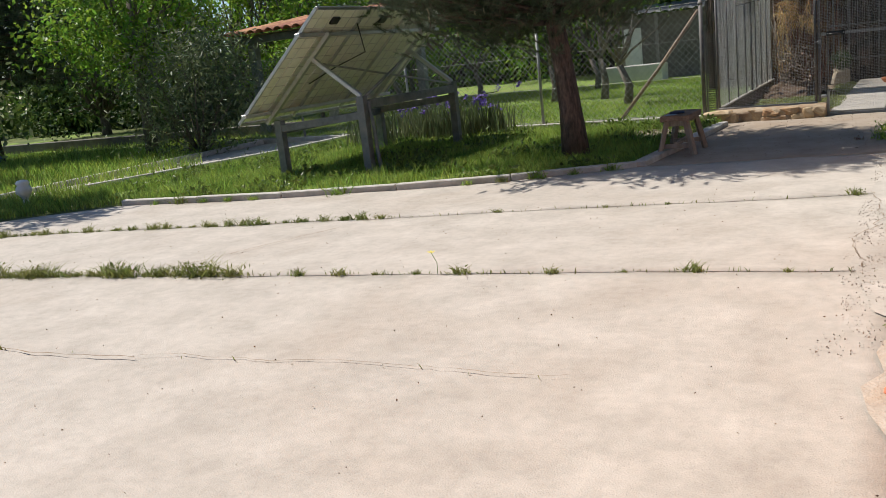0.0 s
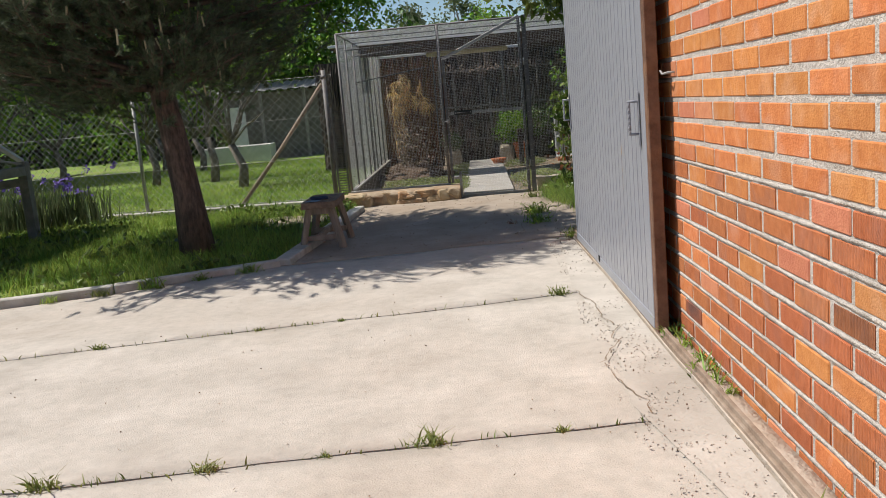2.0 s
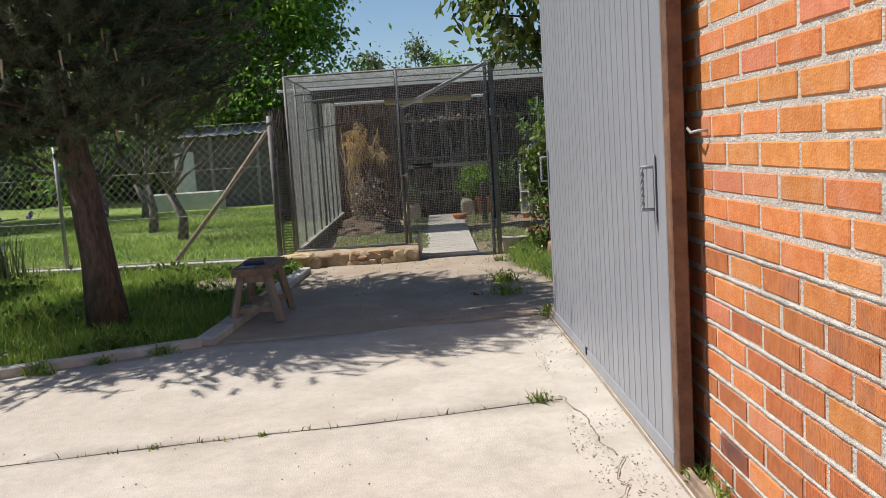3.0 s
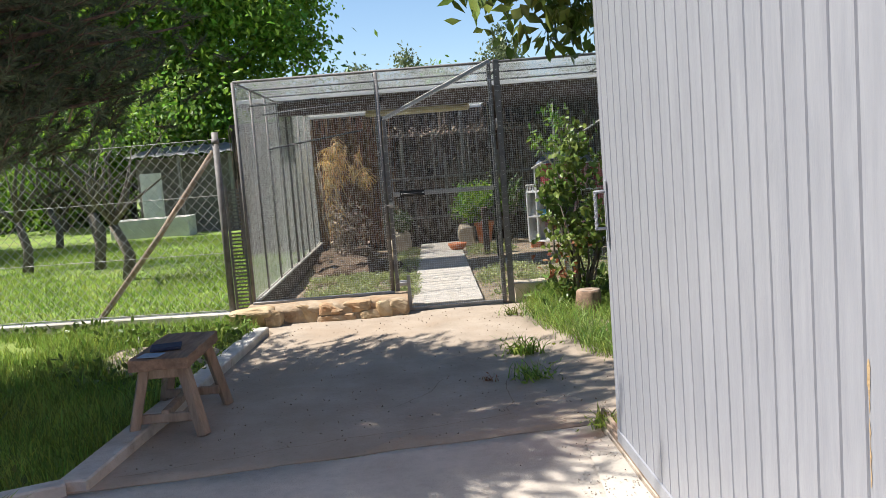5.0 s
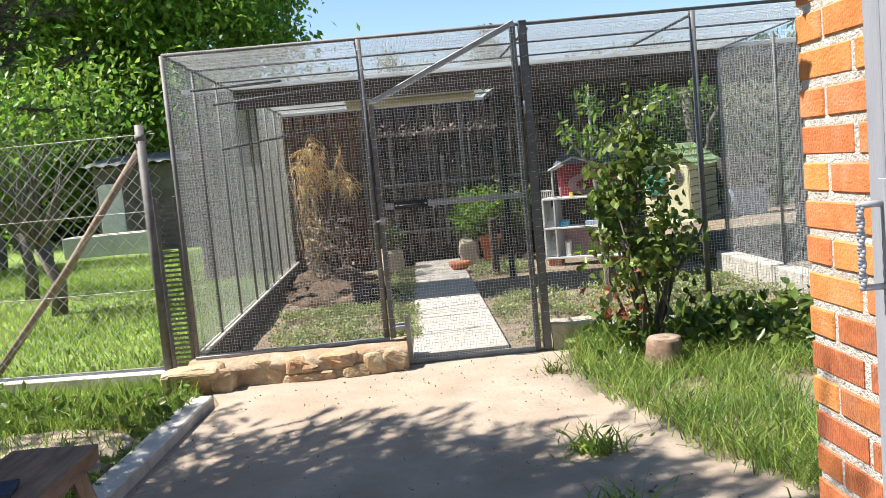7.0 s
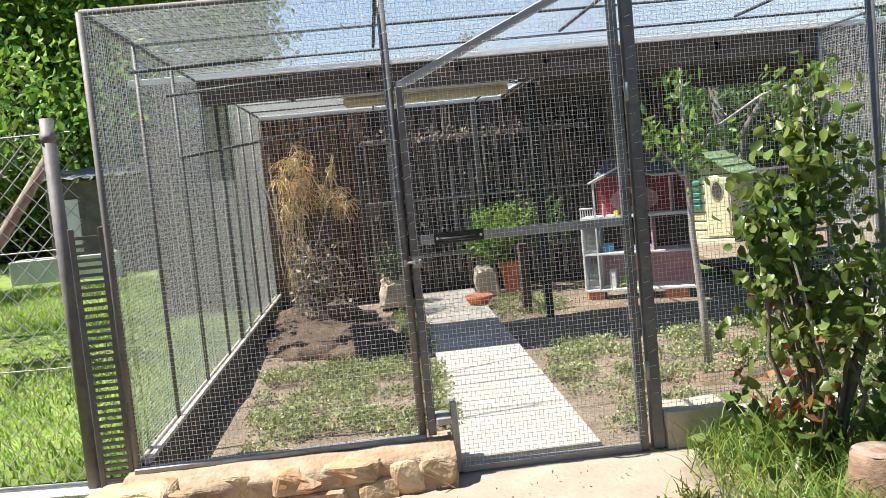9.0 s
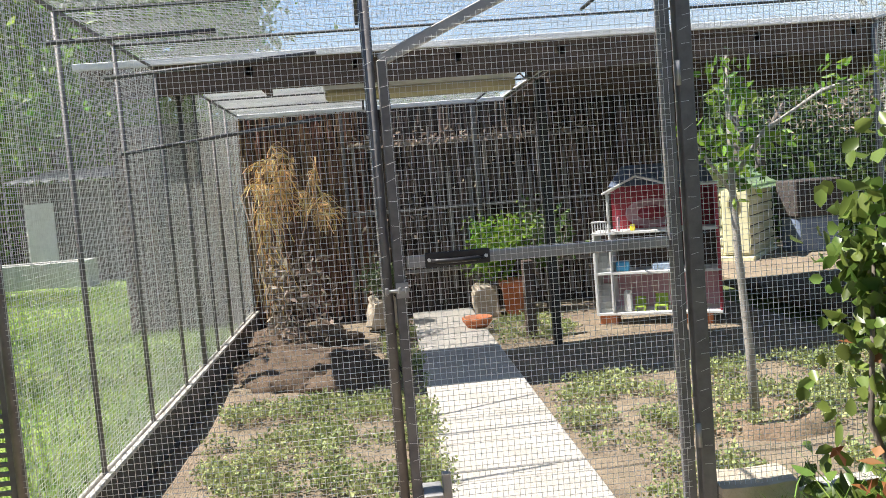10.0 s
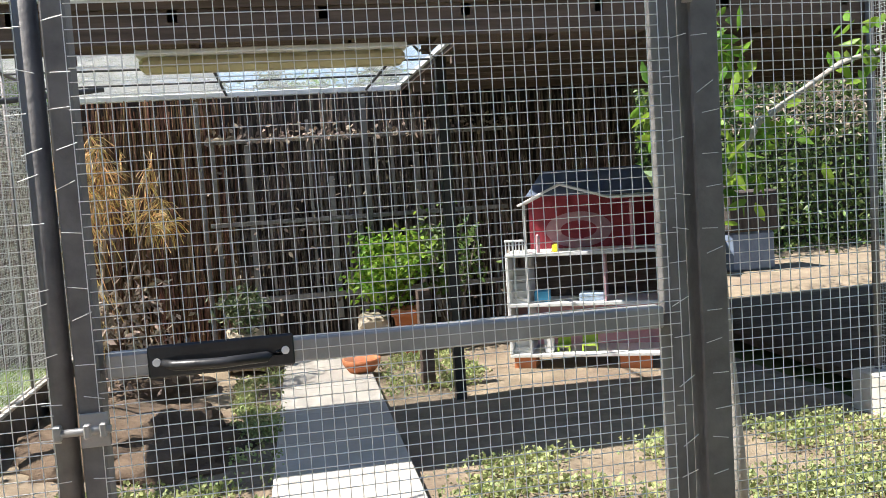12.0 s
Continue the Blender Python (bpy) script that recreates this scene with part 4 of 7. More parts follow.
for i in range(4):
    y0 = FY + 0.05 + i * 0.6
    box(bm, RX - 0.10, RX + 0.06, y0 + 0.004, y0 + 0.596, -0.05, 0.20, 0.008)
part("low_wall_block", bm, M["kerb"], None, "low pale concrete block wall on the aviary's far side", "low wall", kind="structure")
kerb([(0.50, 13.0), (RX, 13.0)], 0.12, 0.12, "pale concrete kerb under the aviary's front mesh")
plinth = thing("stone_plinth", "rough golden sandstone plinth with a smooth mortar cap", "stone wall", (-1.3, 12.9, 0))
bm = bmesh.new()
box(bm, -1.97, GX0 + 0.098, 12.80, 13.06, -0.05, 0.163)
bmesh.ops.subdivide_edges(bm, edges=bm.edges[:], cuts=22, use_grid_fill=True)
for v in bm.verts:
    front = max(0.0, (12.90 - v.co.y) / 0.10)
    lip = 0.035 * front * max(0.0, (v.co.z - 0.10) / 0.06) ** 2
    v.co += Vector((0, 0.014 * noise.noise(v.co * 7) + 0.008 * noise.noise(v.co * 21) + lip, 0.010 * noise.noise(v.co * 5) + 0.005 * noise.noise(v.co * 22) - lip * 0.5))
part("mortar_body", bm, M["sandy_mortar"], plinth, "rough sandy mortar body with a rounded top")
bm = bmesh.new()
box(bm, LX - 0.01, GX0 - 0.01, 12.945, 12.985, 0.160, 0.184, 0.004)
part("base_rail", bm, M["galv"], plinth, "pale metal rail along the top")


def rubble(x0, x1, y0, y1, z0, z1, seed, mtl="stone"):
    bm = bmesh.new()
    bmesh.ops.create_icosphere(bm, subdivisions=3, radius=1.0)
    r = random.Random(seed)
    o = Vector((r.uniform(0, 50), r.uniform(0, 50), 0))
    c = Vector(((x0 + x1) / 2, (y0 + y1) / 2, (z0 + z1) / 2))
    s = Vector(((x1 - x0) / 2, (y1 - y0) / 2, (z1 - z0) / 2))
    for v in bm.verts:
        d = v.co.copy()
        e = Vector([math.copysign(abs(t) ** 0.42, t) for t in d])
        cell = noise.noise(Vector([math.floor(t * 2.2) * 3.7 for t in d]) + o)
        e *= 1 + 0.34 * noise.noise(d * 1.3 + o) + 0.13 * cell + 0.10 * abs(noise.noise(d * 4 + o)) + 0.07 * noise.noise(d * 9 + o)
        v.co = c + Vector((e.x * s.x, e.y * s.y, e.z * s.z))
    return bm


def split_stone(x0, x1, y0, y1, z0, z1, seed, n=22):
    """An angular, broken stone that fills a box."""
    r = random.Random(seed)
    bm = bmesh.new()
    for _ in range(n):
        d = Vector((r.gauss(0, 1), r.gauss(0, 1), r.gauss(0, 1))).normalized()
        e = Vector([math.copysign(abs(t) ** 0.5, t) for t in d])
        bm.verts.new(((x0 + x1) / 2 + e.x * (x1 - x0) / 2, (y0 + y1) / 2 + e.y * (y1 - y0) / 2, (z0 + z1) / 2 + e.z * (z1 - z0) / 2))
    res = bmesh.ops.convex_hull(bm, input=bm.verts[:])
    inside = [v for v in res["geom_interior"] if isinstance(v, bmesh.types.BMVert)]
    bmesh.ops.delete(bm, geom=inside, context="VERTS")
    bmesh.ops.bevel(bm, geom=bm.edges[:], offset=0.006, segments=1, affect="EDGES")
    bmesh.ops.subdivide_edges(bm, edges=[e for e in bm.edges if e.calc_length() > 0.03], cuts=2, use_grid_fill=True)
    for v in bm.verts:
        v.co += Vector((0.004 * noise.noise(v.co * 31), 0.010 * noise.noise(v.co * 17) + 0.006 * noise.noise(v.co * 43), 0.004 * noise.noise(v.co * 37)))
    return bm


for i, (x0, x1, z0, z1, y0) in enumerate(((-1.73, -1.37, -0.04, 0.150, 12.755), (-1.42, -1.02, -0.04, 0.062, 12.765), (-1.40, -1.13, 0.040, 0.150, 12.760), (-1.17, -0.90, 0.040, 0.155, 12.760), (-1.04, -0.84, -0.04, 0.075, 12.760), (-0.92, -0.72, -0.03, 0.135, 12.765), (-0.78, -0.60, -0.03, 0.145, 12.775))):
    part("stone", split_stone(x0, x1, y0, 12.95, z0, z1, 200 + i), M["stone"], plinth)
part("corner_stone", split_stone(-2.12, -1.72, 12.64, 12.99, -0.04, 0.172, 231, 30), M["stone"], plinth, "large golden corner boulder")
part("corner_stone", split_stone(-1.84, -1.66, 12.68, 12.90, -0.04, 0.150, 233, 24), M["stone"], plinth, "brown broken boulder at the corner")
blk = bmesh.new()
box(blk, 0.325, 0.60, 12.93, 13.10, -0.02, 0.165)
bmesh.ops.subdivide_edges(blk, edges=blk.edges[:], cuts=6, use_grid_fill=True)
for v in blk.verts:
    v.co += Vector((0.014 * noise.noise(v.co * 9), 0.014 * noise.noise(v.co * 8 + Vector((3, 0, 0))), 0.010 * noise.noise(v.co * 9 + Vector((0, 7, 0)))))
part("stone_block", blk, M["cap"], None, "pale rough stone block beside the gate post", "stone block")

# gate
gate = thing("gate", "narrow mesh gate of galvanised tube with a raked top, shut", "gate", (-0.2, FY, 0.02))
GZT0, GZT1 = 1.655, 2.075


def gbar(nm, p, q, w, d, m="galv"):
    bm = bmesh.new()
    beam(bm, p, q, w, d, 0.003)
    return part(nm, bm, M[m], gate)


gbar("stile", (GX0 + 0.017, FY - 0.005, 0.18), (GX0 + 0.017, FY - 0.005, GZT0), 0.034, 0.046, "post")
gbar("stile", (GX1 - 0.022, FY - 0.005, 0.0), (GX1 - 0.022, FY - 0.005, GZT1 - 0.02), 0.034, 0.046, "post")
gbar("raked_top", (GX0 + 0.01, FY - 0.006, GZT0), (GX1 - 0.01, FY - 0.006, GZT1), 0.032, 0.036)
gbar("mid_rail", (GX0 + 0.042, FY - 0.006, 1.012), (GX1 - 0.047, FY - 0.006, 1.005), 0.034, 0.036)
gbar("bottom_rail", (GX0 + 0.13, FY - 0.005, 0.015), (GX1 - 0.034, FY - 0.005, 0.012), 0.034, 0.034)
gbar("step_stile", (GX0 + 0.115, FY - 0.005, 0.0), (GX0 + 0.115, FY - 0.005, 0.31), 0.03, 0.034)
gbar("step_plate", (GX0 + 0.036, FY - 0.004, 0.245), (GX0 + 0.099, FY - 0.004, 0.245), 0.13, 0.03)
mesh_panel("wire_mesh", (GX0 + 0.03, FY - 0.028, 0.31), (1, 0, 0), (0, 0, 1), GX1 - GX0 - 0.05, GZT1 - 0.31, STEP, WIRE, lambda k, a, n: (0, min(n, 1.35 + a * 0.43)) if k == "v" else (max(0.0, (a - 1.35) / 0.43), n), gate)
mesh_panel("wire_mesh", (GX0 + 0.13, FY - 0.028, 0.03), (1, 0, 0), (0, 0, 1), GX1 - GX0 - 0.15, 0.28, STEP, WIRE, None, gate)
bm = bmesh.new()
box(bm, -0.605, -0.395, FY - 0.032, FY - 0.024, 0.990, 1.038, 0.003)
h = part("handle", bm, M["black"], gate, "black plastic pull handle")
bm = bmesh.new()
limb(bm, [(-0.585, FY - 0.030, 1.012), (-0.565, FY - 0.05, 1.010), (-0.5, FY - 0.058, 1.009), (-0.435, FY - 0.05, 1.010), (-0.415, FY - 0.030, 1.012)], [0.006, 0.008, 0.008, 0.008, 0.006], 8)
part("grip", bm, M["black"], h)
for x in (-0.592, -0.408):
    bm = bmesh.new()
    tube(bm, (x, FY - 0.036, 1.014), (x, FY - 0.031, 1.014), 0.006, seg=10)
    part("screw", bm, M["wire"], h)
bm = bmesh.new()
tube(bm, (GX0 - 0.03, FY - 0.035, 0.925), (GX0 + 0.045, FY - 0.035, 0.925), 0.006, seg=8)
box(bm, GX0 - 0.034, GX0 - 0.022, FY - 0.042, FY - 0.028, 0.915, 0.937, 0.002)
box(bm, GX0 + 0.008, GX0 + 0.018, FY - 0.044, FY - 0.030, 0.915, 0.936, 0.002)
box(bm, GX0 + 0.030, GX0 + 0.040, FY - 0.044, FY - 0.030, 0.915, 0.936, 0.002)
box(bm, GX0 + 0.002, GX0 + 0.042, FY - 0.034, FY - 0.030, 0.900, 0.950, 0.001)
part("bolt", bm, M["galv"], gate, "small shiny slide bolt")
for z in (0.35, 1.55):
    bm = bmesh.new()
    tube(bm, (GX1 + 0.012, FY - 0.03, z - 0.04), (GX1 + 0.012, FY - 0.03, z + 0.04), 0.009, seg=8)
    part("hinge", bm, M["galv"], gate)
jit = np.random.default_rng(8)
tie_p = np.array([(x - 0.016 + jit.normal(0, 0.004), FY - 0.032, z + jit.normal(0, 0.01)) for x in (GX0 - 0.03, GX0 + 0.02, GX1 - 0.015, GX1 + 0.042) for z in np.arange(0.25, 2.0, 0.06)])
tie_q = tie_p + np.array([(0.028, jit.normal(0, 0.002), jit.normal(0.003, 0.006)) for _ in tie_p])
ties_v, ties_f = bars(tie_p, tie_q, 0.0011)
big_mesh("binding_wire", ties_v, ties_f, M["wire"], av, "thin wire ties round the posts", kind="stuff")

# louvred strip between fence post and aviary
lou = thing("slatted_panel", "narrow galvanised slatted panel closing the gap beside the aviary", "panel", (-2.02, 13.0, 0.1))
for x in (-2.085, -1.965):
    bm = bmesh.new()
    box(bm, x - 0.01, x + 0.01, 12.99, 13.01, 0.10, 1.20, 0.002)
    part("side_bar", bm, M["post"], lou)
slat = None
for i in range(34):
    z = 0.13 + i * 0.031
    bm = bmesh.new()
    box(bm, -2.075, -1.975, 12.992, 13.008, z, z + 0.013)
    part("slat", bm, M["post"], lou)

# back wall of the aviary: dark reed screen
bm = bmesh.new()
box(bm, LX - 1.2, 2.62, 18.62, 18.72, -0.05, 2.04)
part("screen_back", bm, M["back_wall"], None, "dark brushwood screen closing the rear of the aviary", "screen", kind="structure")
for n, xa, xb, m_, lab, w in ((900, LX - 0.1, -0.74, "reed_brown", "upright brown reeds of the rear screen", 0.011), (1500, -0.74, 2.62, "reed", "upright dark brushwood twigs of the rear screen", 0.010), (300, LX - 1.2, LX - 0.1, "reed", "dark brushwood beside the aviary's rear", 0.012)):
    p = np.column_stack([rng.uniform(xa, xb, n), rng.uniform(18.52, 18.62, n), rng.uniform(-0.02, 1.2, n)])
    q = p + np.column_stack([rng.normal(0, 0.04, n), rng.normal(0, 0.01, n), rng.uniform(0.5, 1.2, n)])
    q[:, 2] = np.minimum(q[:, 2], 2.03)
    vv, ff = bars(p, q, w)
    big_mesh("brushwood", vv, ff, M[m_], None, lab, "brushwood", kind="stuff")
rack = thing("lath_rack", "grey weathered laths nailed on rails before the rear screen", "rack", (0.3, 18.46, 0))
lr = random.Random(12)
for z in (0.42, 1.02, 1.66):
    bm = bmesh.new()
    box(bm, -0.92, 1.45, 18.455, 18.48, z, z + 0.035, 0.003)
    part("rail", bm, M["lath"], rack)
x = -0.88
while x < 1.42:
    bm = bmesh.new()
    box(bm, x, x + lr.uniform(0.014, 0.045), 18.482, 18.50, lr.uniform(0.0, 0.25), lr.uniform(1.3, 1.92), 0.002)
    part("lath", bm, M["lath"], rack)
    x += lr.uniform(0.07, 0.19)
c = np.column_stack([rng.uniform(-0.9, 1.5, 420), rng.uniform(18.34, 18.46, 420), 1.66 + np.abs(rng.normal(0, 0.07, 420))])
c[300:, 2] = rng.uniform(0.3, 1.5, 120)
vv, ff = leaf_cloud(rng, c, 0.05, 0.03, 0.4, True)
big_mesh("dry_climber", vv, ff, M["dry_grey"], None, "withered pale leaves of a climber on the rear rack", "climber", kind="stuff")

# ---- inside the aviary ----
sheet("aviary_soil", [(LX + 0.05, FY + 0.06), (RX, FY + 0.06), (RX, 18.6), (LX + 0.05, 18.6)], 0.0, M["soil"], "dry trodden soil inside the aviary", "ground", 0.05, 0.035, 0.2)
PL = lambda y: -0.575 + (y - 13.0) * 0.028
PR = lambda y: 0.045 + (y - 13.0) * 0.018
path = thing("slab_path", "pale smooth concrete slab path through the aviary", "path", (-0.25, 15.5, 0), kind="structure")
ys = [FY + 0.02, 13.58, 14.1, 14.6, 15.2, 15.75, 16.3, 16.9, 17.5, 18.4]
for y0, y1 in zip(ys, ys[1:]):
    bm = bmesh.new()
    vs = box(bm, 0, 1, y0 + 0.003, y1 - 0.003, -0.03, 0.05, 0.0)
    for v in bm.verts:
        v.co.x = PL(v.co.y) if v.co.x < 0.5 else PR(v.co.y)
    bmesh.ops.bevel(bm, geom=bm.edges[:], offset=0.004, segments=1, affect="EDGES")
    part("slab", bm, M["path_slab"], path)
for x, y, sx, sy, h, s in ((-1.3, 16.35, 0.55, 0.62, 0.17, 1), (-0.98, 15.95, 0.36, 0.42, 0.13, 2), (-1.45, 17.5, 0.5, 0.65, 0.20, 3)):
    bm = bmesh.new()
    bmesh.ops.create_icosphere(bm, subdivisions=4, radius=1)
    for v in bm.verts:
        d = v.co.copy()
        k = 1 + 0.25 * noise.noise(d * 2 + Vector((s * 9, 0, 0))) + 0.16 * noise.noise(d * 6) + 0.10 * noise.noise(d * 17)
        v.co = Vector((x + d.x * sx * k, y + d.y * sy * k, d.z * h * k - 0.02))
    part("earth_mound", bm, M["mound"], None, "low dug mound of dark dry earth", "earth mound", smooth=True)
# clover patches
zones = [([(-1.55, 13.1), (-0.72, 13.1), (-0.66, 15.3), (-1.2, 15.5), (-1.7, 15.2), (-1.65, 14.2)], 3600), ([(-0.70, 13.6), (-0.52, 13.1), (-0.45, 18), (-0.75, 17.5), (-0.68, 15)], 2600), ([(0.10, 14.3), (0.9, 13.9), (2.3, 14.6), (2.3, 15.3), (0.12, 15.2)], 3800), ([(0.15, 13.2), (0.7, 13.3), (0.7, 14.2), (0.1, 14.4)], 900), ([(0.15, 16.6), (0.8, 16.6), (0.9, 17.8), (0.2, 17.7)], 900), ([(1.0, 13.2), (2.4, 13.2), (2.4, 14.6), (1.4, 14.5)], 2600)]
cv = []
for poly, n in zones:
    p = scatter(rng, poly, n * 2.0, 0.02)
    dens = np.array([noise.noise(Vector(a) * 3.0) for a in p])
    p = p[dens + rng.normal(0, 0.12, len(p)) > 0.02]
    p[:, 2] += rng.uniform(0, 0.045, len(p))
    for k in range(3):
        cv.append(p + rng.normal(0, 0.018, p.shape) * (1, 1, 0.5))
vv, ff = leaf_cloud(rng, np.concatenate(cv), 0.021, 0.019, -0.6)
big_mesh("clover", vv, ff, M["clover"], None, "low clover and weeds in patches on the soil", "clover", kind="stuff")


def stems(rng_, base, tips, r, mtl, parent, name="stem"):
    bm = bmesh.new()
    for t in tips:
        b = Vector(base) + Vector((rng_.normal(0, 0.02), rng_.normal(0, 0.02), 0))
        m_ = (b + Vector(t)) / 2 + Vector(rng_.normal(0, 0.04, 3))
        limb(bm, [b, m_, t], [r, r * 0.75, r * 0.4], 6)
    return part(name, bm, M[mtl], parent)


# dried fan-leaved plant on the mesh side
dry = thing("dried_palm_plant", "tall withered plant with straw-yellow fan leaves hanging by the mesh", "dried plant", (-1.6, 17.3, 0))
r2 = np.random.default_rng(21)
tips = [(-1.6 + r2.normal(0.05, 0.18), 17.3 + r2.normal(0, 0.2), z) for z in r2.uniform(0.6, 1.65, 16)]
stems(r2, (-1.6, 17.4, 0.0), tips, 0.012, "dry_grey", dry)
P, Q = [], []
for i in range(58):
    z = r2.normal(1.40, 0.13)
    c = np.array([-1.66 + abs(r2.normal(0, 0.17)) * (1.5 - abs(z - 1.35)), 17.2 + r2.normal(0, 0.16), z])
    if i % 5 == 0:
        u = r2.uniform(0, 1)
        c = np.array([-1.45 + 0.42 * u, 17.1 + r2.normal(0, 0.08), 1.30 - 0.16 * u + r2.normal(0, 0.04)])
    ax = r2.normal(size=3) * 0.8
    ax[2] -= 1.2
    ax /= np.linalg.norm(ax)
    s = np.cross(ax, r2.normal(size=3))
    s /= np.linalg.norm(s)
    for a in np.linspace(-1.2, 1.2, 13):
        d = ax * math.cos(a) + s * math.sin(a) + r2.normal(0, 0.14, 3)
        m_ = c + d * r2.uniform(0.05, 0.09)
        P += [c, m_]
        Q += [m_, m_ + (d + np.array([0, 0, -0.8])) * r2.uniform(0.03, 0.07)]
vv, ff = bars(P, Q, 0.0042)
big_mesh("fan_leaves", vv, ff, M["dry"], dry)
P = np.column_stack([-1.66 + np.abs(r2.normal(0, 0.09, 110)), 17.2 + r2.normal(0, 0.16, 110), r2.uniform(0.45, 1.35, 110)])
vv, ff = bars(P, P + np.column_stack([r2.normal(0.02, 0.05, 110), r2.normal(0, 0.04, 110), r2.uniform(-0.28, -0.10, 110)]), 0.0045)
big_mesh("hanging_straw", vv, ff, M["dry"], dry, "loose straw-coloured strands", kind="stuff")
c = np.column_stack([-1.62 + np.abs(r2.normal(0, 0.24, 520)), 17.2 + r2.normal(0, 0.2, 520), np.clip(r2.normal(0.46, 0.20, 520), 0.05, 1.1)])
vv, ff = leaf_cloud(r2, c, 0.075, 0.035, 0.9)
big_mesh("withered_leaves", vv, ff, M["dry_grey"], dry)


def bush(name, label, at, size, n, leaf, length, width, bark="bark2", seed=0, stem_n=9, cat="shrub", clumps=26, stem_r=0.012, droop=0.2, base_z=0.0, tip_low=0.25):
    """A shrub: stems to clump centres, and leaves round them."""
    r = np.random.default_rng(seed)
    ob = thing(name, label, cat, (at[0], at[1], base_z))
    cl = r.normal(size=(clumps, 3))
    cl /= np.linalg.norm(cl, axis=1, keepdims=True)
    cl *= r.uniform(0.35, 1.0, (clumps, 1)) ** 0.6
    cl = np.array(at) + np.array([0, 0, size[2] * (1 + tip_low) / 2]) + cl * np.array([size[0], size[1], size[2] * (1 - tip_low)]) / 2
    stems(r, (at[0], at[1], base_z - 0.02), [tuple(x) for x in cl[:stem_n]], stem_r, bark, ob)
    idx = r.integers(0, clumps, n)
    spread = min(size) * 0.17
    c = cl[idx] + r.normal(0, 1, (n, 3)) * spread * r.uniform(0.5, 1.3, (clumps, 1))[idx]
    c[:, 2] = np.maximum(c[:, 2], base_z + 0.02)
    vv, ff = leaf_cloud(r, c, length, width, droop, True)
    big_mesh("leaves", vv, ff, M[leaf], ob)
    return ob


bush("potted_shrub", "leafy light-green shrub growing by the slab path", (0.40, 18.02, 0.28), (0.55, 0.45, 0.62), 1500, "leaf", 0.055, 0.035, seed=31, base_z=0.28)
bush("potted_shrub", "dark thin shrub before the rear screen", (0.85, 18.1, 0.2), (0.5, 0.4, 0.8), 500, "leaf_dark", 0.06, 0.03, seed=32, base_z=0.0)
bush("low_plant", "small yellow-green plant on a stone block", (-0.72, 17.85, 0.26), (0.35, 0.3, 0.3), 500, "leaf_olive", 0.05, 0.025, seed=33, base_z=0.26)
for at, s, lab in (((0.25, 18.02), 0.13, "square rough stone block by the path"), ((-0.70, 17.9), 0.15, "square grey stone block under a plant")):
    part("stone_block", rubble(at[0] - s, at[0] + s * 0.85, at[1] - 0.12, at[1] + 0.12, 0.0, 0.29, int(at[1] * 7)), M["cap"], None, lab, "stone block")
pot = thing("flower_pot", "tall tapered terracotta flower pot with a shrub", "flower pot", (0.50, 17.9, 0))
bm = bmesh.new()
lathe(bm, (0.50, 17.9, 0.02), [(0.085, 0), (0.125, 0.27), (0.142, 0.275), (0.142, 0.33), (0.12, 0.33), (0.115, 0.30)], 20)
part("pot_body", bm, M["terracotta"], pot)
dish = thing("terracotta_dish", "low oval terracotta dish lying on the slab path", "dish", (0.06, 17.25, 0.05))
bm = bmesh.new()
lathe(bm, (0.06, 17.25, 0.05), [(0.085, 0), (0.125, 0.055), (0.13, 0.085), (0.112, 0.085), (0.10, 0.045), (0.06, 0.03)], 22)
part("dish_body", bm, M["terracotta"], dish)
bm = bmesh.new()
tube(bm, (0.62, 16.75, 0.0), (0.60, 16.72, 0.45), 0.010, seg=6)
part("garden_stake", bm, M["dark_rod"], None, "thin dark stake stuck in the soil", "stake")
post2 = thing("bird_feeder_post", "dark post carrying a small shelf among the shrubs", "post", (0.42, 16.75, 0))
bm = bmesh.new()
box(bm, 0.38, 0.46, 16.71, 16.79, -0.02, 0.62, 0.006)
part("upright", bm, M["under"], post2)

# doll's house
DHX, DHY = 1.0, 16.88
dh = thing("dolls_house", "white wooden doll's house with red gable walls and toy furniture", "doll's house", (DHX + 0.45, DHY + 0.2, 0.1))
DW, DD = 0.98, 0.34
F = [0.09, 0.42, 0.745]
def dbox(nm, a, m, label="", bev=0.003, parent=None):
    bm = bmesh.new()
    box(bm, *a, bevel=bev)
    return part(nm, bm, M[m], parent or dh, label)
for i, z in enumerate(F):
    dbox("floor_board", (DHX, DHX + DW, DHY, DHY + DD, z, z + 0.022), "white")
dbox("side_board", (DHX, DHX + 0.02, DHY, DHY + DD, F[0] + 0.022, F[2]), "white")
dbox("side_board", (DHX + DW - 0.02, DHX + DW, DHY, DHY + DD, F[0] + 0.022, 1.10), "red", "red end wall")
dbox("inner_board", (DHX + 0.13, DHX + 0.145, DHY, DHY + DD, F[0] + 0.022, F[1]), "white")
dbox("inner_board", (DHX + 0.13, DHX + 0.145, DHY, DHY + DD, F[1] + 0.022, F[2]), "white")
dbox("inner_board", (DHX + 0.62, DHX + 0.635, DHY + 0.02, DHY + DD, F[1] + 0.022, F[2]), "pink")
dbox("inner_board", (DHX + 0.80, DHX + 0.815, DHY, DHY + DD, F[2] + 0.022, 1.08), "pink")
dbox("back_board", (DHX + 0.02, DHX + DW - 0.02, DHY + DD - 0.015, DHY + DD - 0.002, F[0] + 0.022, F[1]), "pink", "pink printed back wall")
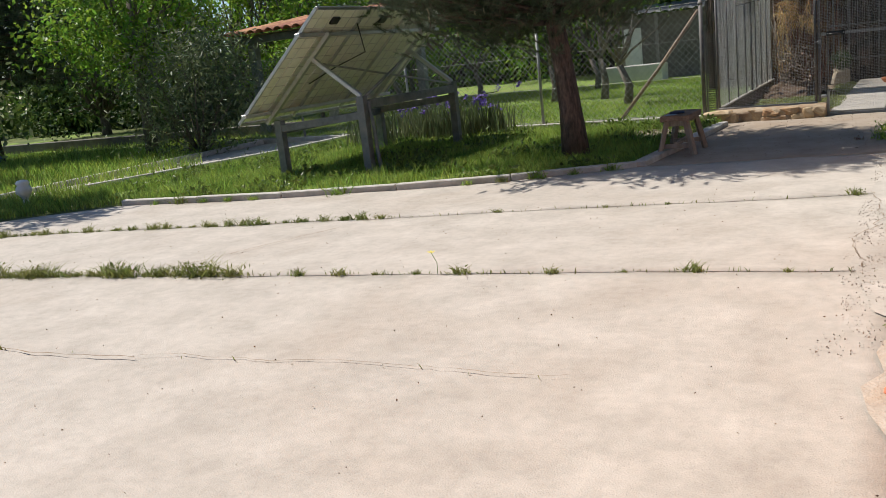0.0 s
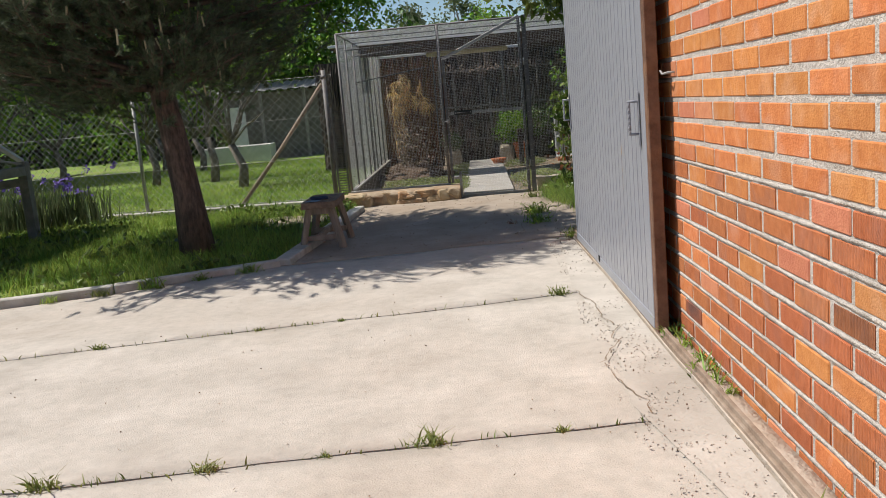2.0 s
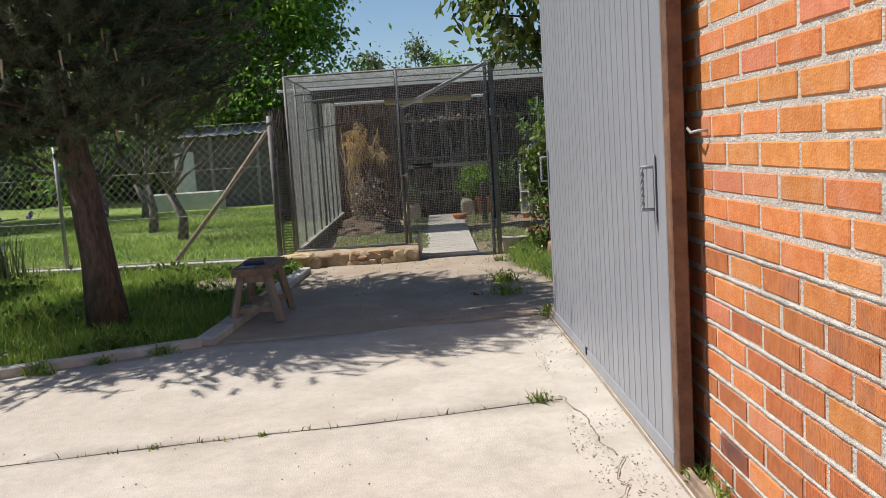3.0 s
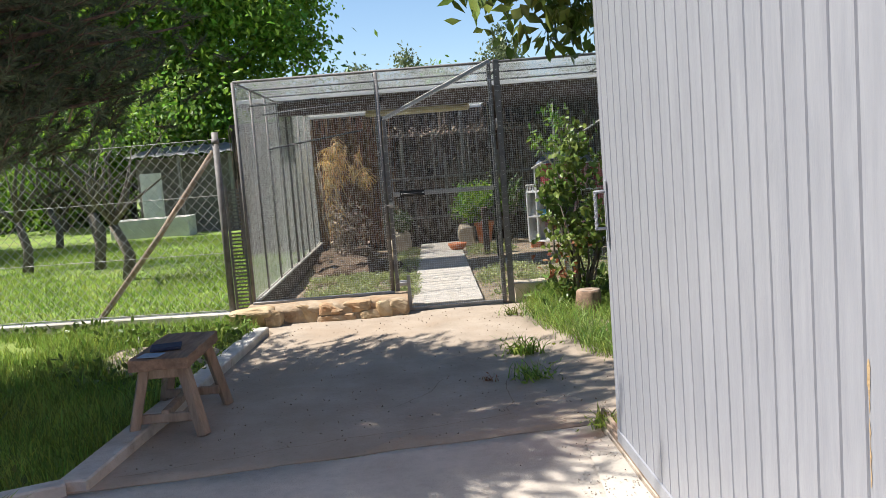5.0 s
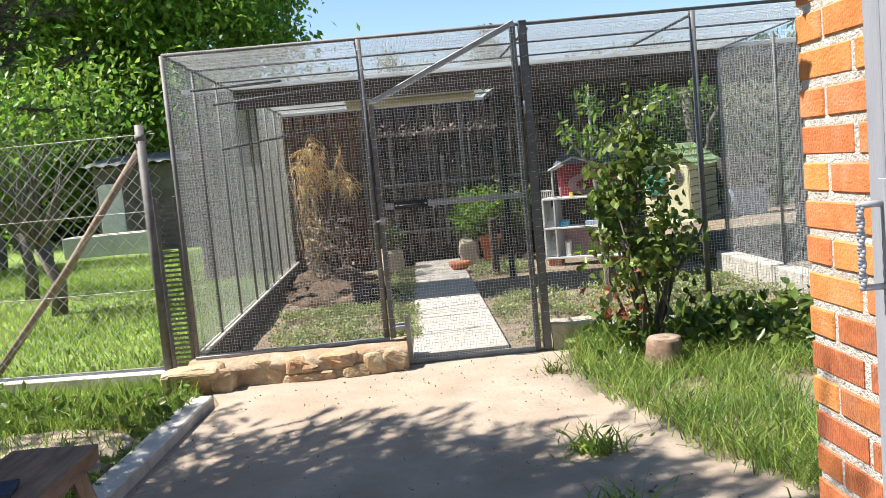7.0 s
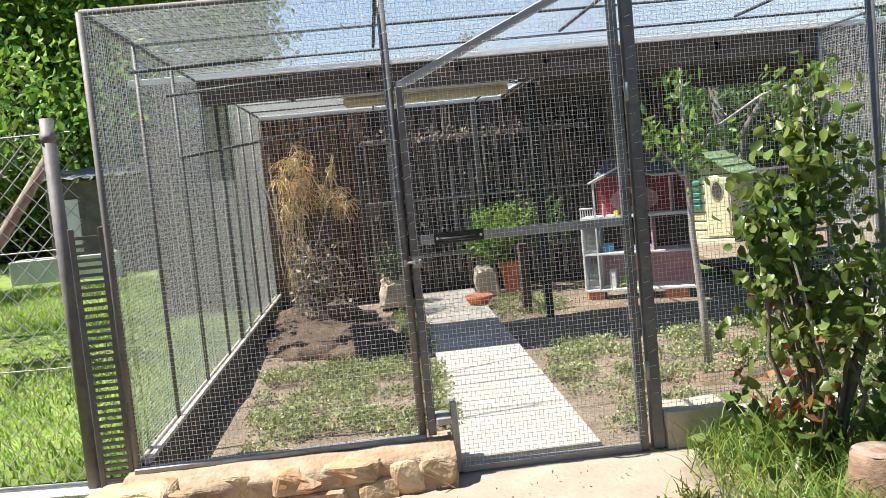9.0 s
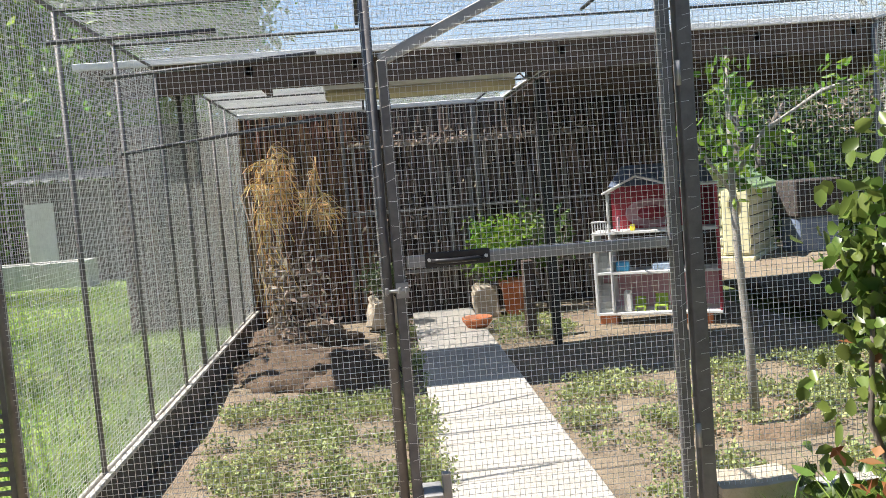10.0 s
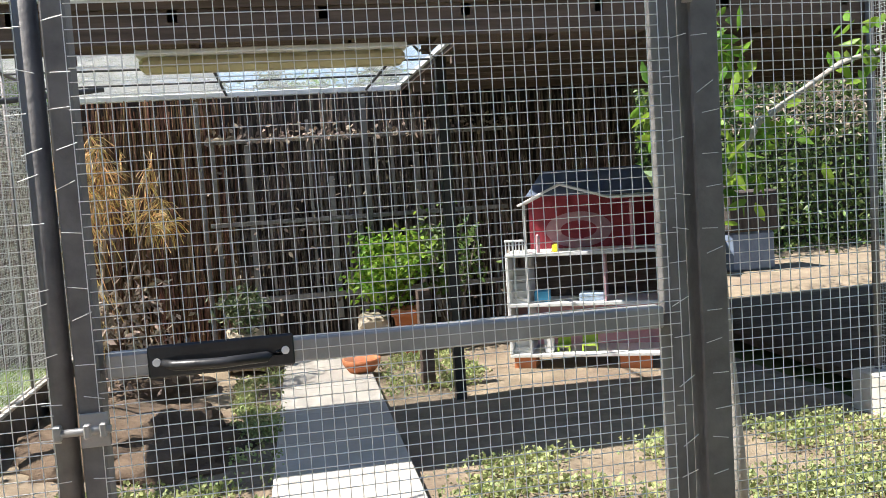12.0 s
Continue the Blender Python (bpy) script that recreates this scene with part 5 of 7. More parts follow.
dbox("back_board", (DHX + 0.15, DHX + DW - 0.02, DHY + DD - 0.015, DHY + DD - 0.002, F[1] + 0.022, F[2]), "under", "dark back wall")
# gable room, with an opening in its pale arch
bm = bmesh.new()
gx0, gx1 = DHX + 0.13, DHX + DW - 0.02
pts = [(gx0, F[2] + 0.022), (gx1, F[2] + 0.022), (gx1, 1.10), (gx0 + 0.55, 1.10), (gx0 + 0.24, 1.19), (gx0, 1.08)]
a = [bm.verts.new((x, DHY + DD - 0.02, z)) for x, z in pts]
bm.faces.new(a)
bmesh.ops.solidify(bm, geom=bm.faces[:], thickness=0.012)
part("gable_wall", bm, M["red"], dh, "red painted gable wall")
bm = bmesh.new()
ring = [(math.cos(t), math.sin(t)) for t in np.linspace(0, 2 * math.pi, 25)[:-1]]
o_ = [bm.verts.new((gx0 + 0.33 + 0.22 * x, DHY + DD - 0.036, 0.89 + 0.12 * y)) for x, y in ring]
i_ = [bm.verts.new((gx0 + 0.33 + 0.12 * x, DHY + DD - 0.036, 0.89 + 0.06 * y)) for x, y in ring]
for k in range(24):
    bm.faces.new((o_[k], o_[(k + 1) % 24], i_[(k + 1) % 24], i_[k]))
bmesh.ops.solidify(bm, geom=bm.faces[:], thickness=0.008)
part("arch_print", bm, M["pink"], dh, "pale pink printed oval arch")
dbox("corner_post", (gx0, gx0 + 0.018, DHY, DHY + 0.018, F[2] + 0.022, 1.08), "white")
for x0, x1, z0, z1, nm in ((gx0 - 0.03, gx0 + 0.24, 1.075, 1.20, "roof_slope"), (gx0 + 0.24, gx0 + 0.55, 1.20, 1.10, "roof_slope"), (gx0 + 0.55, gx1 + 0.03, 1.10, 1.10, "roof_slope")):
    bm = bmesh.new()
    beam(bm, (x0, DHY + DD / 2, z0), (x1, DHY + DD / 2, z1), DD + 0.03, 0.015, 0.003, up=(0, 0, 1))
    part(nm, bm, M["white"], dh, "white scalloped roof edge")
bm = bmesh.new()
a = [bm.verts.new(c) for c in ((gx0 + 0.02, DHY + 0.03, 1.13), (gx1, DHY + 0.03, 1.115), (gx1 - 0.08, DHY + DD, 1.29), (gx0 + 0.10, DHY + DD, 1.29))]
bm.faces.new(a)
bmesh.ops.solidify(bm, geom=bm.faces[:], thickness=0.012)
part("main_roof", bm, M["blue_grey"], dh, "blue-grey painted roof")
for i in range(6):
    dbox("baluster", (DHX + 0.004 + i * 0.022, DHX + 0.012 + i * 0.022, DHY + 0.004, DHY + 0.012, F[2] + 0.022, F[2] + 0.10), "white", "", 0)
dbox("balcony_rail", (DHX, DHX + 0.13, DHY, DHY + 0.016, F[2] + 0.10, F[2] + 0.115), "white")
dbox("base_support", (DHX + 0.02, DHX + 0.16, DHY + 0.03, DHY + 0.24, 0.0, 0.088), "terracotta", "brick under the base")
dbox("base_support", (DHX + 0.7, DHX + 0.9, DHY + 0.03, DHY + 0.24, 0.0, 0.088), "terracotta", "brick under the base")
TOYS = []
def toy(nm, label, a, m):
    t = thing(nm, label, "toy", (a[0], a[2], a[4]))
    bm = bmesh.new()
    box(bm, *a, bevel=0.008)
    part("toy_body", bm, M[m], t)
    TOYS.append(t)
def toy_chair(label, x, y, z, m, s=0.085):
    t = thing("toy_chair", label, "toy", (x, y, z))
    for nm, a in (("toy_seat", (x, x + s, y, y + s, z + s * 0.35, z + s * 0.5)), ("toy_back", (x, x + s, y + s - 0.012, y + s, z + s * 0.5, z + s * 1.3)), ("toy_side", (x, x + 0.012, y, y + s, z, z + s * 0.35)), ("toy_side", (x + s - 0.012, x + s, y, y + s, z, z + s * 0.35))):
        bm = bmesh.new()
        box(bm, *a, bevel=0.003)
        part(nm, bm, M[m], t)
    TOYS.append(t)
toy_chair("lime green toy chair in the doll's house", DHX + 0.30, DHY + 0.06, F[0] + 0.022, "lime")
toy_chair("lime green toy chair in the doll's house", DHX + 0.46, DHY + 0.06, F[0] + 0.022, "lime", 0.10)
toy("toy_cupboard", "white toy cupboard in the doll's house", (DHX + 0.22, DHX + 0.28, DHY + 0.04, DHY + 0.12, F[0] + 0.022, F[0] + 0.19), "white")
toy("toy_bathtub", "light blue plastic toy tub on the middle floor", (DHX + 0.17, DHX + 0.27, DHY + 0.05, DHY + 0.14, F[1] + 0.022, F[1] + 0.10), "blue")
toy("toy_bed", "white and blue toy bed on the middle floor", (DHX + 0.46, DHX + 0.62, DHY + 0.05, DHY + 0.17, F[1] + 0.022, F[1] + 0.075), "paleblue")
toy("toy_block", "small yellow toy on the upper floor", (DHX + 0.30, DHX + 0.34, DHY + 0.05, DHY + 0.09, F[2] + 0.022, F[2] + 0.075), "yellow")
toy("toy_figure", "small upright toy figure on the upper floor", (DHX + 0.20, DHX + 0.225, DHY + 0.05, DHY + 0.075, F[2] + 0.022, F[2] + 0.14), "pink")
# stairs of the narrow white column
for fl_ in (0, 1):
    for i in range(5):
        dbox("stair", (DHX + 0.022, DHX + 0.128, DHY + 0.06 + i * 0.045, DHY + 0.105 + i * 0.045, F[fl_] + 0.022, F[fl_] + 0.05 + i * 0.045), "white", "", 0)
# the house is turned towards the yard's sunny side, toys and all
old = Vector((DHX + 0.45, DHY + 0.2, 0))
turn = pose(1.50, 16.98, 0, 0, 0, -24) @ Matrix.Translation(-old)
for t in (dh, *TOYS):
    t.matrix_basis = turn @ t.matrix_basis

# sapling in the soil
sap = thing("sapling", "thin grey-stemmed young tree with pale green leaves", "young tree", (0.99, 14.12, 0))
bm = bmesh.new()
limb(bm, [(1.00, 14.12, -0.02), (0.985, 14.12, 0.35), (0.955, 14.12, 0.8), (0.94, 14.12, 1.2), (0.95, 14.13, 1.75)], [0.026, 0.021, 0.018, 0.015, 0.005], 10)
limb(bm, [(0.94, 14.12, 1.15), (1.12, 14.15, 1.38), (1.45, 14.2, 1.56), (1.95, 14.3, 1.68)], [0.014, 0.012, 0.009, 0.004], 8)
limb(bm, [(0.945, 14.12, 1.1), (0.80, 14.1, 1.3), (0.72, 14.1, 1.42)], [0.010, 0.008, 0.003], 8)
part("stem", bm, M["bark_grey"], sap)
r2 = np.random.default_rng(41)
cl = np.array([(0.95, 14.12, 1.7), (0.98, 14.12, 1.58), (0.85, 14.1, 1.35), (0.95, 14.1, 1.28), (1.08, 14.12, 1.33), (1.2, 14.15, 1.36), (0.76, 14.1, 1.4), (1.55, 14.2, 1.60), (1.85, 14.28, 1.68), (1.02, 14.1, 1.2)])
c = cl[r2.integers(0, len(cl), 300)] + r2.normal(0, 0.05, (300, 3))
vv, ff = leaf_cloud(r2, c, 0.075, 0.030, 0.5, True)
big_mesh("leaves", vv, ff, M["leaf"], sap)
bm = bmesh.new()
rings = []
for i in range(36):
    a = 2 * math.pi * i / 36
    rings.append([bm.verts.new((1.06 + (0.23 + q[0]) * math.cos(a), 14.08 + (0.20 + q[0]) * math.sin(a), q[1])) for q in ((-0.09, -0.02), (-0.05, 0.03), (0.0, 0.055), (0.05, 0.03), (0.09, -0.02))])
for i in range(36):
    for k in range(4):
        bm.faces.new((rings[i][k], rings[(i + 1) % 36][k], rings[(i + 1) % 36][k + 1], rings[i][k + 1])).smooth = True
bmesh.ops.subdivide_edges(bm, edges=bm.edges[:], cuts=1, use_grid_fill=True)
for v in bm.verts:
    v.co += Vector((0.03 * noise.noise(v.co * 9), 0.03 * noise.noise(v.co * 8 + Vector((5, 0, 0))), 0.018 * noise.noise(v.co * 16)))
part("earth_ring", bm, M["dirt"], None, "crumbly reddish earth ring heaped round the young tree", "earth mound")

# ---- beyond the aviary ----
sheet("side_paving", [(2.7, 13), (9, 13), (9, 24), (3.3, 24), (2.9, 18.5)], 0.045, M["soil"], "sunlit sandy paving beside the aviary", "pavement", 0.05, 0.02, 0.5)
# dark sheet that puts the roof's shade into the ground colour
sheet("roofed_soil", [(2.62, 15.3), (9, 15.3), (9, 18.5), (2.72, 18.5)], 0.075, M["mound"], "dark earth painted as roof shade beside the aviary", "ground", 0.05, 0.01, 0.4)
ph = thing("playhouse", "cream and green plastic children's playhouse with green shutters", "playhouse", (3.75, 20.9, 0))
PW, PD = 0.74, 1.30
HOUSE = Matrix(((0.80, 0.60, 0, 3.25), (-0.60, 0.80, 0, 20.64), (0, 0, 1, 0), (0, 0, 0, 1)))


def house_part(name, bm, m, parent, label=""):
    bmesh.ops.transform(bm, matrix=HOUSE, verts=bm.verts[:])
    return part(name, bm, M[m], parent, label)


for i in range(7):
    z = 0.10 + i * 0.122
    bm = bmesh.new()
    box(bm, 0, PW, 0, PD, z, z + 0.108, 0.016)
    house_part("wall_board", bm, "cream", ph)
# dark core: groove shade put into the colour behind the cream boards
bm = bmesh.new()
box(bm, 0.02, PW - 0.02, 0.02, PD - 0.02, 0.02, 0.95)
house_part("wall_core", bm, "shed_wall", ph, "dark core painted as shade in the grooves between the boards")
bm = bmesh.new()
box(bm, -0.03, PW + 0.03, -0.03, PD + 0.03, 0.0, 0.10, 0.02)
house_part("base", bm, "cream", ph)
bm = bmesh.new()
a = [(-0.10, 0.90), (PW / 2, 1.25), (PW + 0.10, 0.90)]
for (x0, z0), (x1, z1) in zip(a, a[1:]):
    vs = [bm.verts.new(q) for q in ((x0, -0.10, z0), (x1, -0.10, z1), (x1, PD + 0.10, z1), (x0, PD + 0.10, z0))]
    bm.faces.new(vs)
bmesh.ops.solidify(bm, geom=bm.faces[:], thickness=0.04)
house_part("roof", bm, "mint", ph, "pale green roof")
for k in range(3):
    bm = bmesh.new()
    f0, f1 = 0.10 + k * 0.3, 0.10 + k * 0.3 + 0.10
    for sx in (0, 1):
        e = lambda f: (PW / 2 + (1 if sx else -1) * (PW / 2 + 0.10) * (1 - f), 0.915 + 0.35 * f)
        (x0, z0), (x1, z1) = e(f0), e(f1)
        vs = [bm.verts.new(q) for q in ((x0, -0.10, z0), (x1, -0.10, z1), (x1, PD + 0.10, z1), (x0, PD + 0.10, z0))]
        bm.faces.new(vs)
    bmesh.ops.solidify(bm, geom=bm.faces[:], thickness=0.012)
    house_part("roof_ridge_board", bm, "mint", ph)
for k in range(3):
    bm = bmesh.new()
    h0, h1 = 0.955 + k * 0.09, 0.955 + k * 0.09 + 0.08
    w0, w1 = PW / 2 * (1.25 - h0) / 0.31, PW / 2 * (1.25 - h1) / 0.31
    vs = [bm.verts.new((PW / 2 + sx * w, 0.012, h)) for sx, w, h in ((-1, min(w0, PW / 2), h0), (1, min(w0, PW / 2), h0), (1, max(w1, 0.01), h1), (-1, max(w1, 0.01), h1))]
    bm.faces.new(vs)
    bmesh.ops.solidify(bm, geom=bm.faces[:], thickness=0.03)
    house_part("gable_board", bm, "cream", ph)
for i in range(5):
    bm = bmesh.new()
    box(bm, 0.03, 0.34, -0.035, -0.002, 0.50 + i * 0.078, 0.50 + i * 0.078 + 0.068, 0.014)
    house_part("shutter_slat", bm, "teal", ph, "dark green shutter slat")
bm = bmesh.new()
box(bm, 0.39, 0.72, -0.03, -0.004, 0.12, 0.92, 0.02)
dr = house_part("door_leaf", bm, "cream", ph)
bm = bmesh.new()
o_ = [bm.verts.new((0.55 + 0.085 * x, -0.036, 0.74 + 0.14 * y)) for x, y in ring]
bm.faces.new(o_)
bmesh.ops.solidify(bm, geom=bm.faces[:], thickness=0.006)
house_part("oval_frame", bm, "cream", dr, "raised cream window frame")
bm = bmesh.new()
o_ = [bm.verts.new((0.55 + 0.06 * x, -0.044, 0.74 + 0.11 * y)) for x, y in ring]
bm.faces.new(o_)
bmesh.ops.solidify(bm, geom=bm.faces[:], thickness=0.006)
house_part("oval_window", bm, "shed_wall", dr)
cr = thing("storage_crate", "grey-blue plastic storage crate standing on the paving", "crate", (4.85, 20.6, 0.045))
bm = bmesh.new()
box(bm, 4.53, 5.08, 20.4, 20.85, 0.05, 0.50, 0.03)
part("crate_body", bm, M["crate"], cr)
bm = bmesh.new()
box(bm, 4.50, 5.11, 20.37, 20.88, 0.50, 0.96, 0.02)
part("crate_lid", bm, M["back_wall"], cr)
vine = thing("vine_trunk", "dark gnarled trunk with a dry climbing vine", "tree", (4.5, 21.9, 0))
bm = bmesh.new()
limb(bm, [(4.5, 21.9, -0.05), (4.46, 21.9, 0.7), (4.52, 21.92, 1.4), (4.4, 21.95, 2.3)], [0.13, 0.11, 0.10, 0.07], 10)
limb(bm, [(4.5, 21.9, 0.8), (4.75, 21.8, 1.15), (4.7, 21.6, 1.5), (4.95, 21.4, 2.0)], [0.06, 0.07, 0.055, 0.03], 8)
part("trunk", bm, M["bark2"], vine)
r2 = np.random.default_rng(44)
c = np.array([5.4, 19.6, 1.85]) + r2.normal(0, 1, (1500, 3)) * (0.8, 0.4, 0.2)
c = c[c[:, 2] > 1.46]
vv, ff = leaf_cloud(r2, c, 0.08, 0.02, 0.3)
big_mesh("dry_tendril", vv, ff, M["dry_grey"], vine, kind="stuff")
c = np.array([3.5, 18.95, 1.90]) + r2.normal(0, 1, (130, 3)) * (0.4, 0.1, 0.08)
vv, ff = leaf_cloud(r2, c, 0.07, 0.035, 0.3)
big_mesh("crown", vv, ff, M["leaf_rose"], vine)
r2 = np.random.default_rng(45)
n = 30000
c = np.column_stack([r2.uniform(2.6, 12, n), 22.6 + r2.normal(0, 0.5, n), r2.uniform(0, 3.0, n)])
vv, ff = leaf_cloud(r2, c, 0.10, 0.05, 0.3)
big_mesh("overgrown_hedge", vv, ff, M["leaf_dark"], None, "dark overgrown hedge behind the playhouse", "hedge", kind="stuff")
bm = bmesh.new()
box(bm, 2.6, 12.0, 23.0, 23.15, -0.05, 2.6)
part("wall_rear", bm, M["back_wall"], None, "dark fence screen behind the hedge", "wall", kind="structure")

# ---- shrub, weeds and stump beside the gate ----
rose = bush("climbing_shrub", "leafy green shrub with reddish shoots beside the gate", (0.82, 12.52, 0.08), (0.54, 0.40, 1.34), 1250, "leaf_rose", 0.060, 0.044, seed=51, stem_n=16, clumps=48, stem_r=0.012, tip_low=0.16, droop=0.5)
r2 = np.random.default_rng(52)
c = np.array([0.66, 12.42, 0.35]) + r2.normal(0, 1, (45, 3)) * (0.12, 0.1, 0.18)
vv, ff = leaf_cloud(r2, c, 0.06, 0.035, 0.6)
big_mesh("red_leaves", vv, ff, M["leaf_red"], rose, "reddish withered leaves")
c = np.concatenate([np.array([0.80, 12.5, 1.28]) + r2.normal(0, 1, (45, 3)) * (0.05, 0.05, 0.10), np.array([0.78, 12.5, 1.50]) + r2.normal(0, 1, (22, 3)) * (0.035, 0.03, 0.04), np.array([1.0, 12.5, 1.22]) + r2.normal(0, 1, (25, 3)) * (0.08, 0.05, 0.03)])
vv, ff = leaf_cloud(r2, c, 0.05, 0.03, 0.3, True)
big_mesh("top_shoot", vv, ff, M["leaf_rose"], rose, kind="stuff")
bm = bmesh.new()
limb(bm, [(0.86, 12.54, -0.02), (0.90, 12.53, 0.25), (1.0, 12.52, 0.5), (1.03, 12.52, 0.8)], [0.022, 0.019, 0.016, 0.008], 8)
limb(bm, [(0.82, 12.52, 0.9), (0.80, 12.5, 1.2), (0.78, 12.5, 1.5)], [0.007, 0.005, 0.003], 6)
limb(bm, [(0.98, 12.52, 0.46), (1.12, 12.50, 0.60), (1.2, 12.50, 0.78)], [0.012, 0.010, 0.005], 8)
part("main_stem", bm, M["bark2"], rose)
stump = thing("tree_stump", "short weathered sawn tree stump in the weeds", "stump", (0.79, 12.13, 0))
bm = bmesh.new()
limb(bm, [(0.79, 12.13, -0.02), (0.79, 12.13, 0.07), (0.80, 12.13, 0.175), (0.80, 12.13, 0.19)], [0.112, 0.100, 0.096, 0.090], 22)
for v in bm.verts:
    v.co += Vector((0.012 * noise.noise(Vector((v.co.x * 22, v.co.y * 22, 0))), 0.012 * noise.noise(Vector((v.co.y * 22, v.co.x * 22, 4))), 0))
part("trunk_piece", bm, M["wood"], stump)
bm = bmesh.new()
lathe(bm, (0.80, 12.13, 0.187), [(0.088, 0.0), (0.088, 0.006), (0.05, 0.004), (0.012, 0.002)], 22)
part("sawn_face", bm, M["wood_leg"], stump, "grey cracked sawn top")
VERGE = [(0.79, 9.7), (0.80, 10.4), (0.72, 10.65), (0.64, 10.92), (0.58, 11.3), (0.46, 11.8), (0.42, 12.3), (0.48, 12.95), (2.9, 12.95), (3.5, 9.7)]
sheet("verge", [(x - 0.05 if x < 1 else x, y) for x, y in VERGE], -0.012, M["soil"], "weedy earth verge beside the brick corner", "ground", 0.05, 0.03, 0.3)
p = scatter(rng, VERGE, 30000, 0.0)
tall = np.column_stack([rng.normal(0.85, 0.3, 600), rng.normal(12.6, 0.14, 600), np.zeros(600)])
tall = tall[(tall[:, 0] > 0.4) & (tall[:, 1] < 12.9)]
dens = np.array([noise.noise(Vector(a) * 2.6) for a in p])
p = p[dens + rng.normal(0, 0.15, len(p)) > -0.22]
vv, ff = blades(rng, p, 0.125, 0.0065, 1.3)
v3, f3 = blades(rng, tall, 0.22, 0.007, 1.0)
vv, ff = np.concatenate([vv, v3]), np.concatenate([ff, f3 + len(vv)])
edge = np.array([(x, y) for x, y in VERGE[:8]])
t_ = rng.uniform(0, 6.999, 1500)
k_ = t_.astype(int)
p2 = edge[k_] + (edge[k_ + 1] - edge[k_]) * (t_ - k_)[:, None] + np.column_stack([rng.normal(-0.02, 0.05, 1500), rng.normal(0, 0.04, 1500)])
v2, f2 = blades(rng, np.column_stack([p2, np.zeros(1500)]), 0.11, 0.006, 1.3)
vv, ff = np.concatenate([vv, v2]), np.concatenate([ff, f2 + len(vv)])
big_mesh("verge_grass", vv, ff, M["verge_grass"], None, "tall tangled green grass on the verge", "grass", kind="stuff")
hubs = scatter(rng, [(0.55, 12.35), (1.3, 12.15), (2.8, 11.7), (2.8, 12.95), (0.6, 12.95)], 150, 0.0)
c = np.repeat(hubs, 26, 0) + rng.normal(0, 1, (len(hubs) * 26, 3)) * (0.06, 0.06, 0)
c[:, 2] = np.abs(rng.normal(0, 0.10, len(c))) + 0.03
vv, ff = leaf_cloud(rng, c, 0.085, 0.050, -0.3, True)
big_mesh("broad_weeds", vv, ff, M["leaf_rose"], None, "broad-leaved dark green weeds on the verge", "weeds", kind="stuff")


def weed_clump(x, y, s, n, seed, label="green weed tuft growing from a crack", m="weed", z=0.0):
    r = np.random.default_rng(seed)
    b = np.array([x, y, z]) + r.normal(0, 1, (n, 3)) * (s * 0.22, s * 0.14, 0)
    vv, ff = blades(r, b, s * 0.42, 0.006 + s * 0.016, 1.5)
    c = b + np.abs(r.normal(0, 1, (n, 3))) * (0, 0, s * 0.16) + r.normal(0, 1, (n, 3)) * (s * 0.2, s * 0.15, 0)
    v2, f2 = leaf_cloud(r, c, s * 0.20, s * 0.06, -0.3)
    f2 = f2 + len(vv)
    big_mesh("weed_tuft", np.concatenate([vv, v2]), np.concatenate([ff, f2]), M[m], None, label, "weed")


weed_clump(0.13, 10.98, 0.26, 90, 1, m="grass")
weed_clump(0.10, 10.35, 0.26, 60, 2, m="grass")
weed_clump(0.22, 12.35, 0.18, 40, 3)
weed_clump(-0.15, 10.4, 0.1, 14, 4, m="leaf_red", label="small brown dead leaf litter")
for i, y in enumerate((5.62, 5.75, 5.9, 6.05, 6.25, 6.4)):
    weed_clump(0.375, y, 0.10 + 0.04 * (i % 3), 26, 60 + i, "green weed at the foot of the brick wall", "grass", 0.01)
weed_clump(0.30, 9.42, 0.2, 40, 70, "green weed at the end of the door track", "grass")
weed_clump(0.26, 4.6, 0.2, 36, 71, "green weed at the end of the door track", "weed")

# weeds in the joints
def joint_weeds(line, spots, seed):
    (x0, y0), (x1, y1) = line
    for i, (x, s) in enumerate(spots):
        y = y0 + (y1 - y0) * (x - x0) / (x1 - x0)
        weed_clump(x, y, s, int(20 + 160 * s), seed + i, "low weed tuft in a joint of the yard")


jr = random.Random(9)
joint_weeds(J1, [(-0.05, 0.12), (-1.3, 0.05), (-1.75, 0.05), (-2.6, 0.08)] + [(-3.6 - 0.13 * i + jr.uniform(-0.05, 0.05), jr.uniform(0.06, 0.17)) for i in range(32)], 100)
joint_weeds(J2, [(-0.28, 0.05), (-0.74, 0.12), (-1.1, 0.05), (-1.5, 0.10), (-2.05, 0.13), (-2.33, 0.07), (-2.6, 0.05), (-2.85, 0.11), (-3.15, 0.10)] + [(-3.6 - 0.1 * i + jr.uniform(-0.05, 0.05), jr.uniform(0.08, 0.24)) for i in range(30)], 200)
for line, n, sd in ((J1, 500, 1), (J2, 650, 2), (J3, 60, 3)):
    (x0, y0), (x1, y1) = line
    r = np.random.default_rng(sd)
    x = x1 - (x1 - x0) * np.abs(r.beta(1.5, 1.2, n))
    b = np.column_stack([x, y0 + (y1 - y0) * (x - x0) / (x1 - x0) + r.normal(0, 0.012, n), np.zeros(n)])
    vv, ff = blades(r, b, 0.03, 0.006, 1.0)
    big_mesh("joint_moss", vv, ff, M["weed"], None, "sparse dry weeds along a yard joint", "weeds", kind="stuff")
fl = thing("yellow_flower", "single small yellow flower on a thin stem in the joint", "flower", (-2.2, 5.26, 0))
bm = bmesh.new()
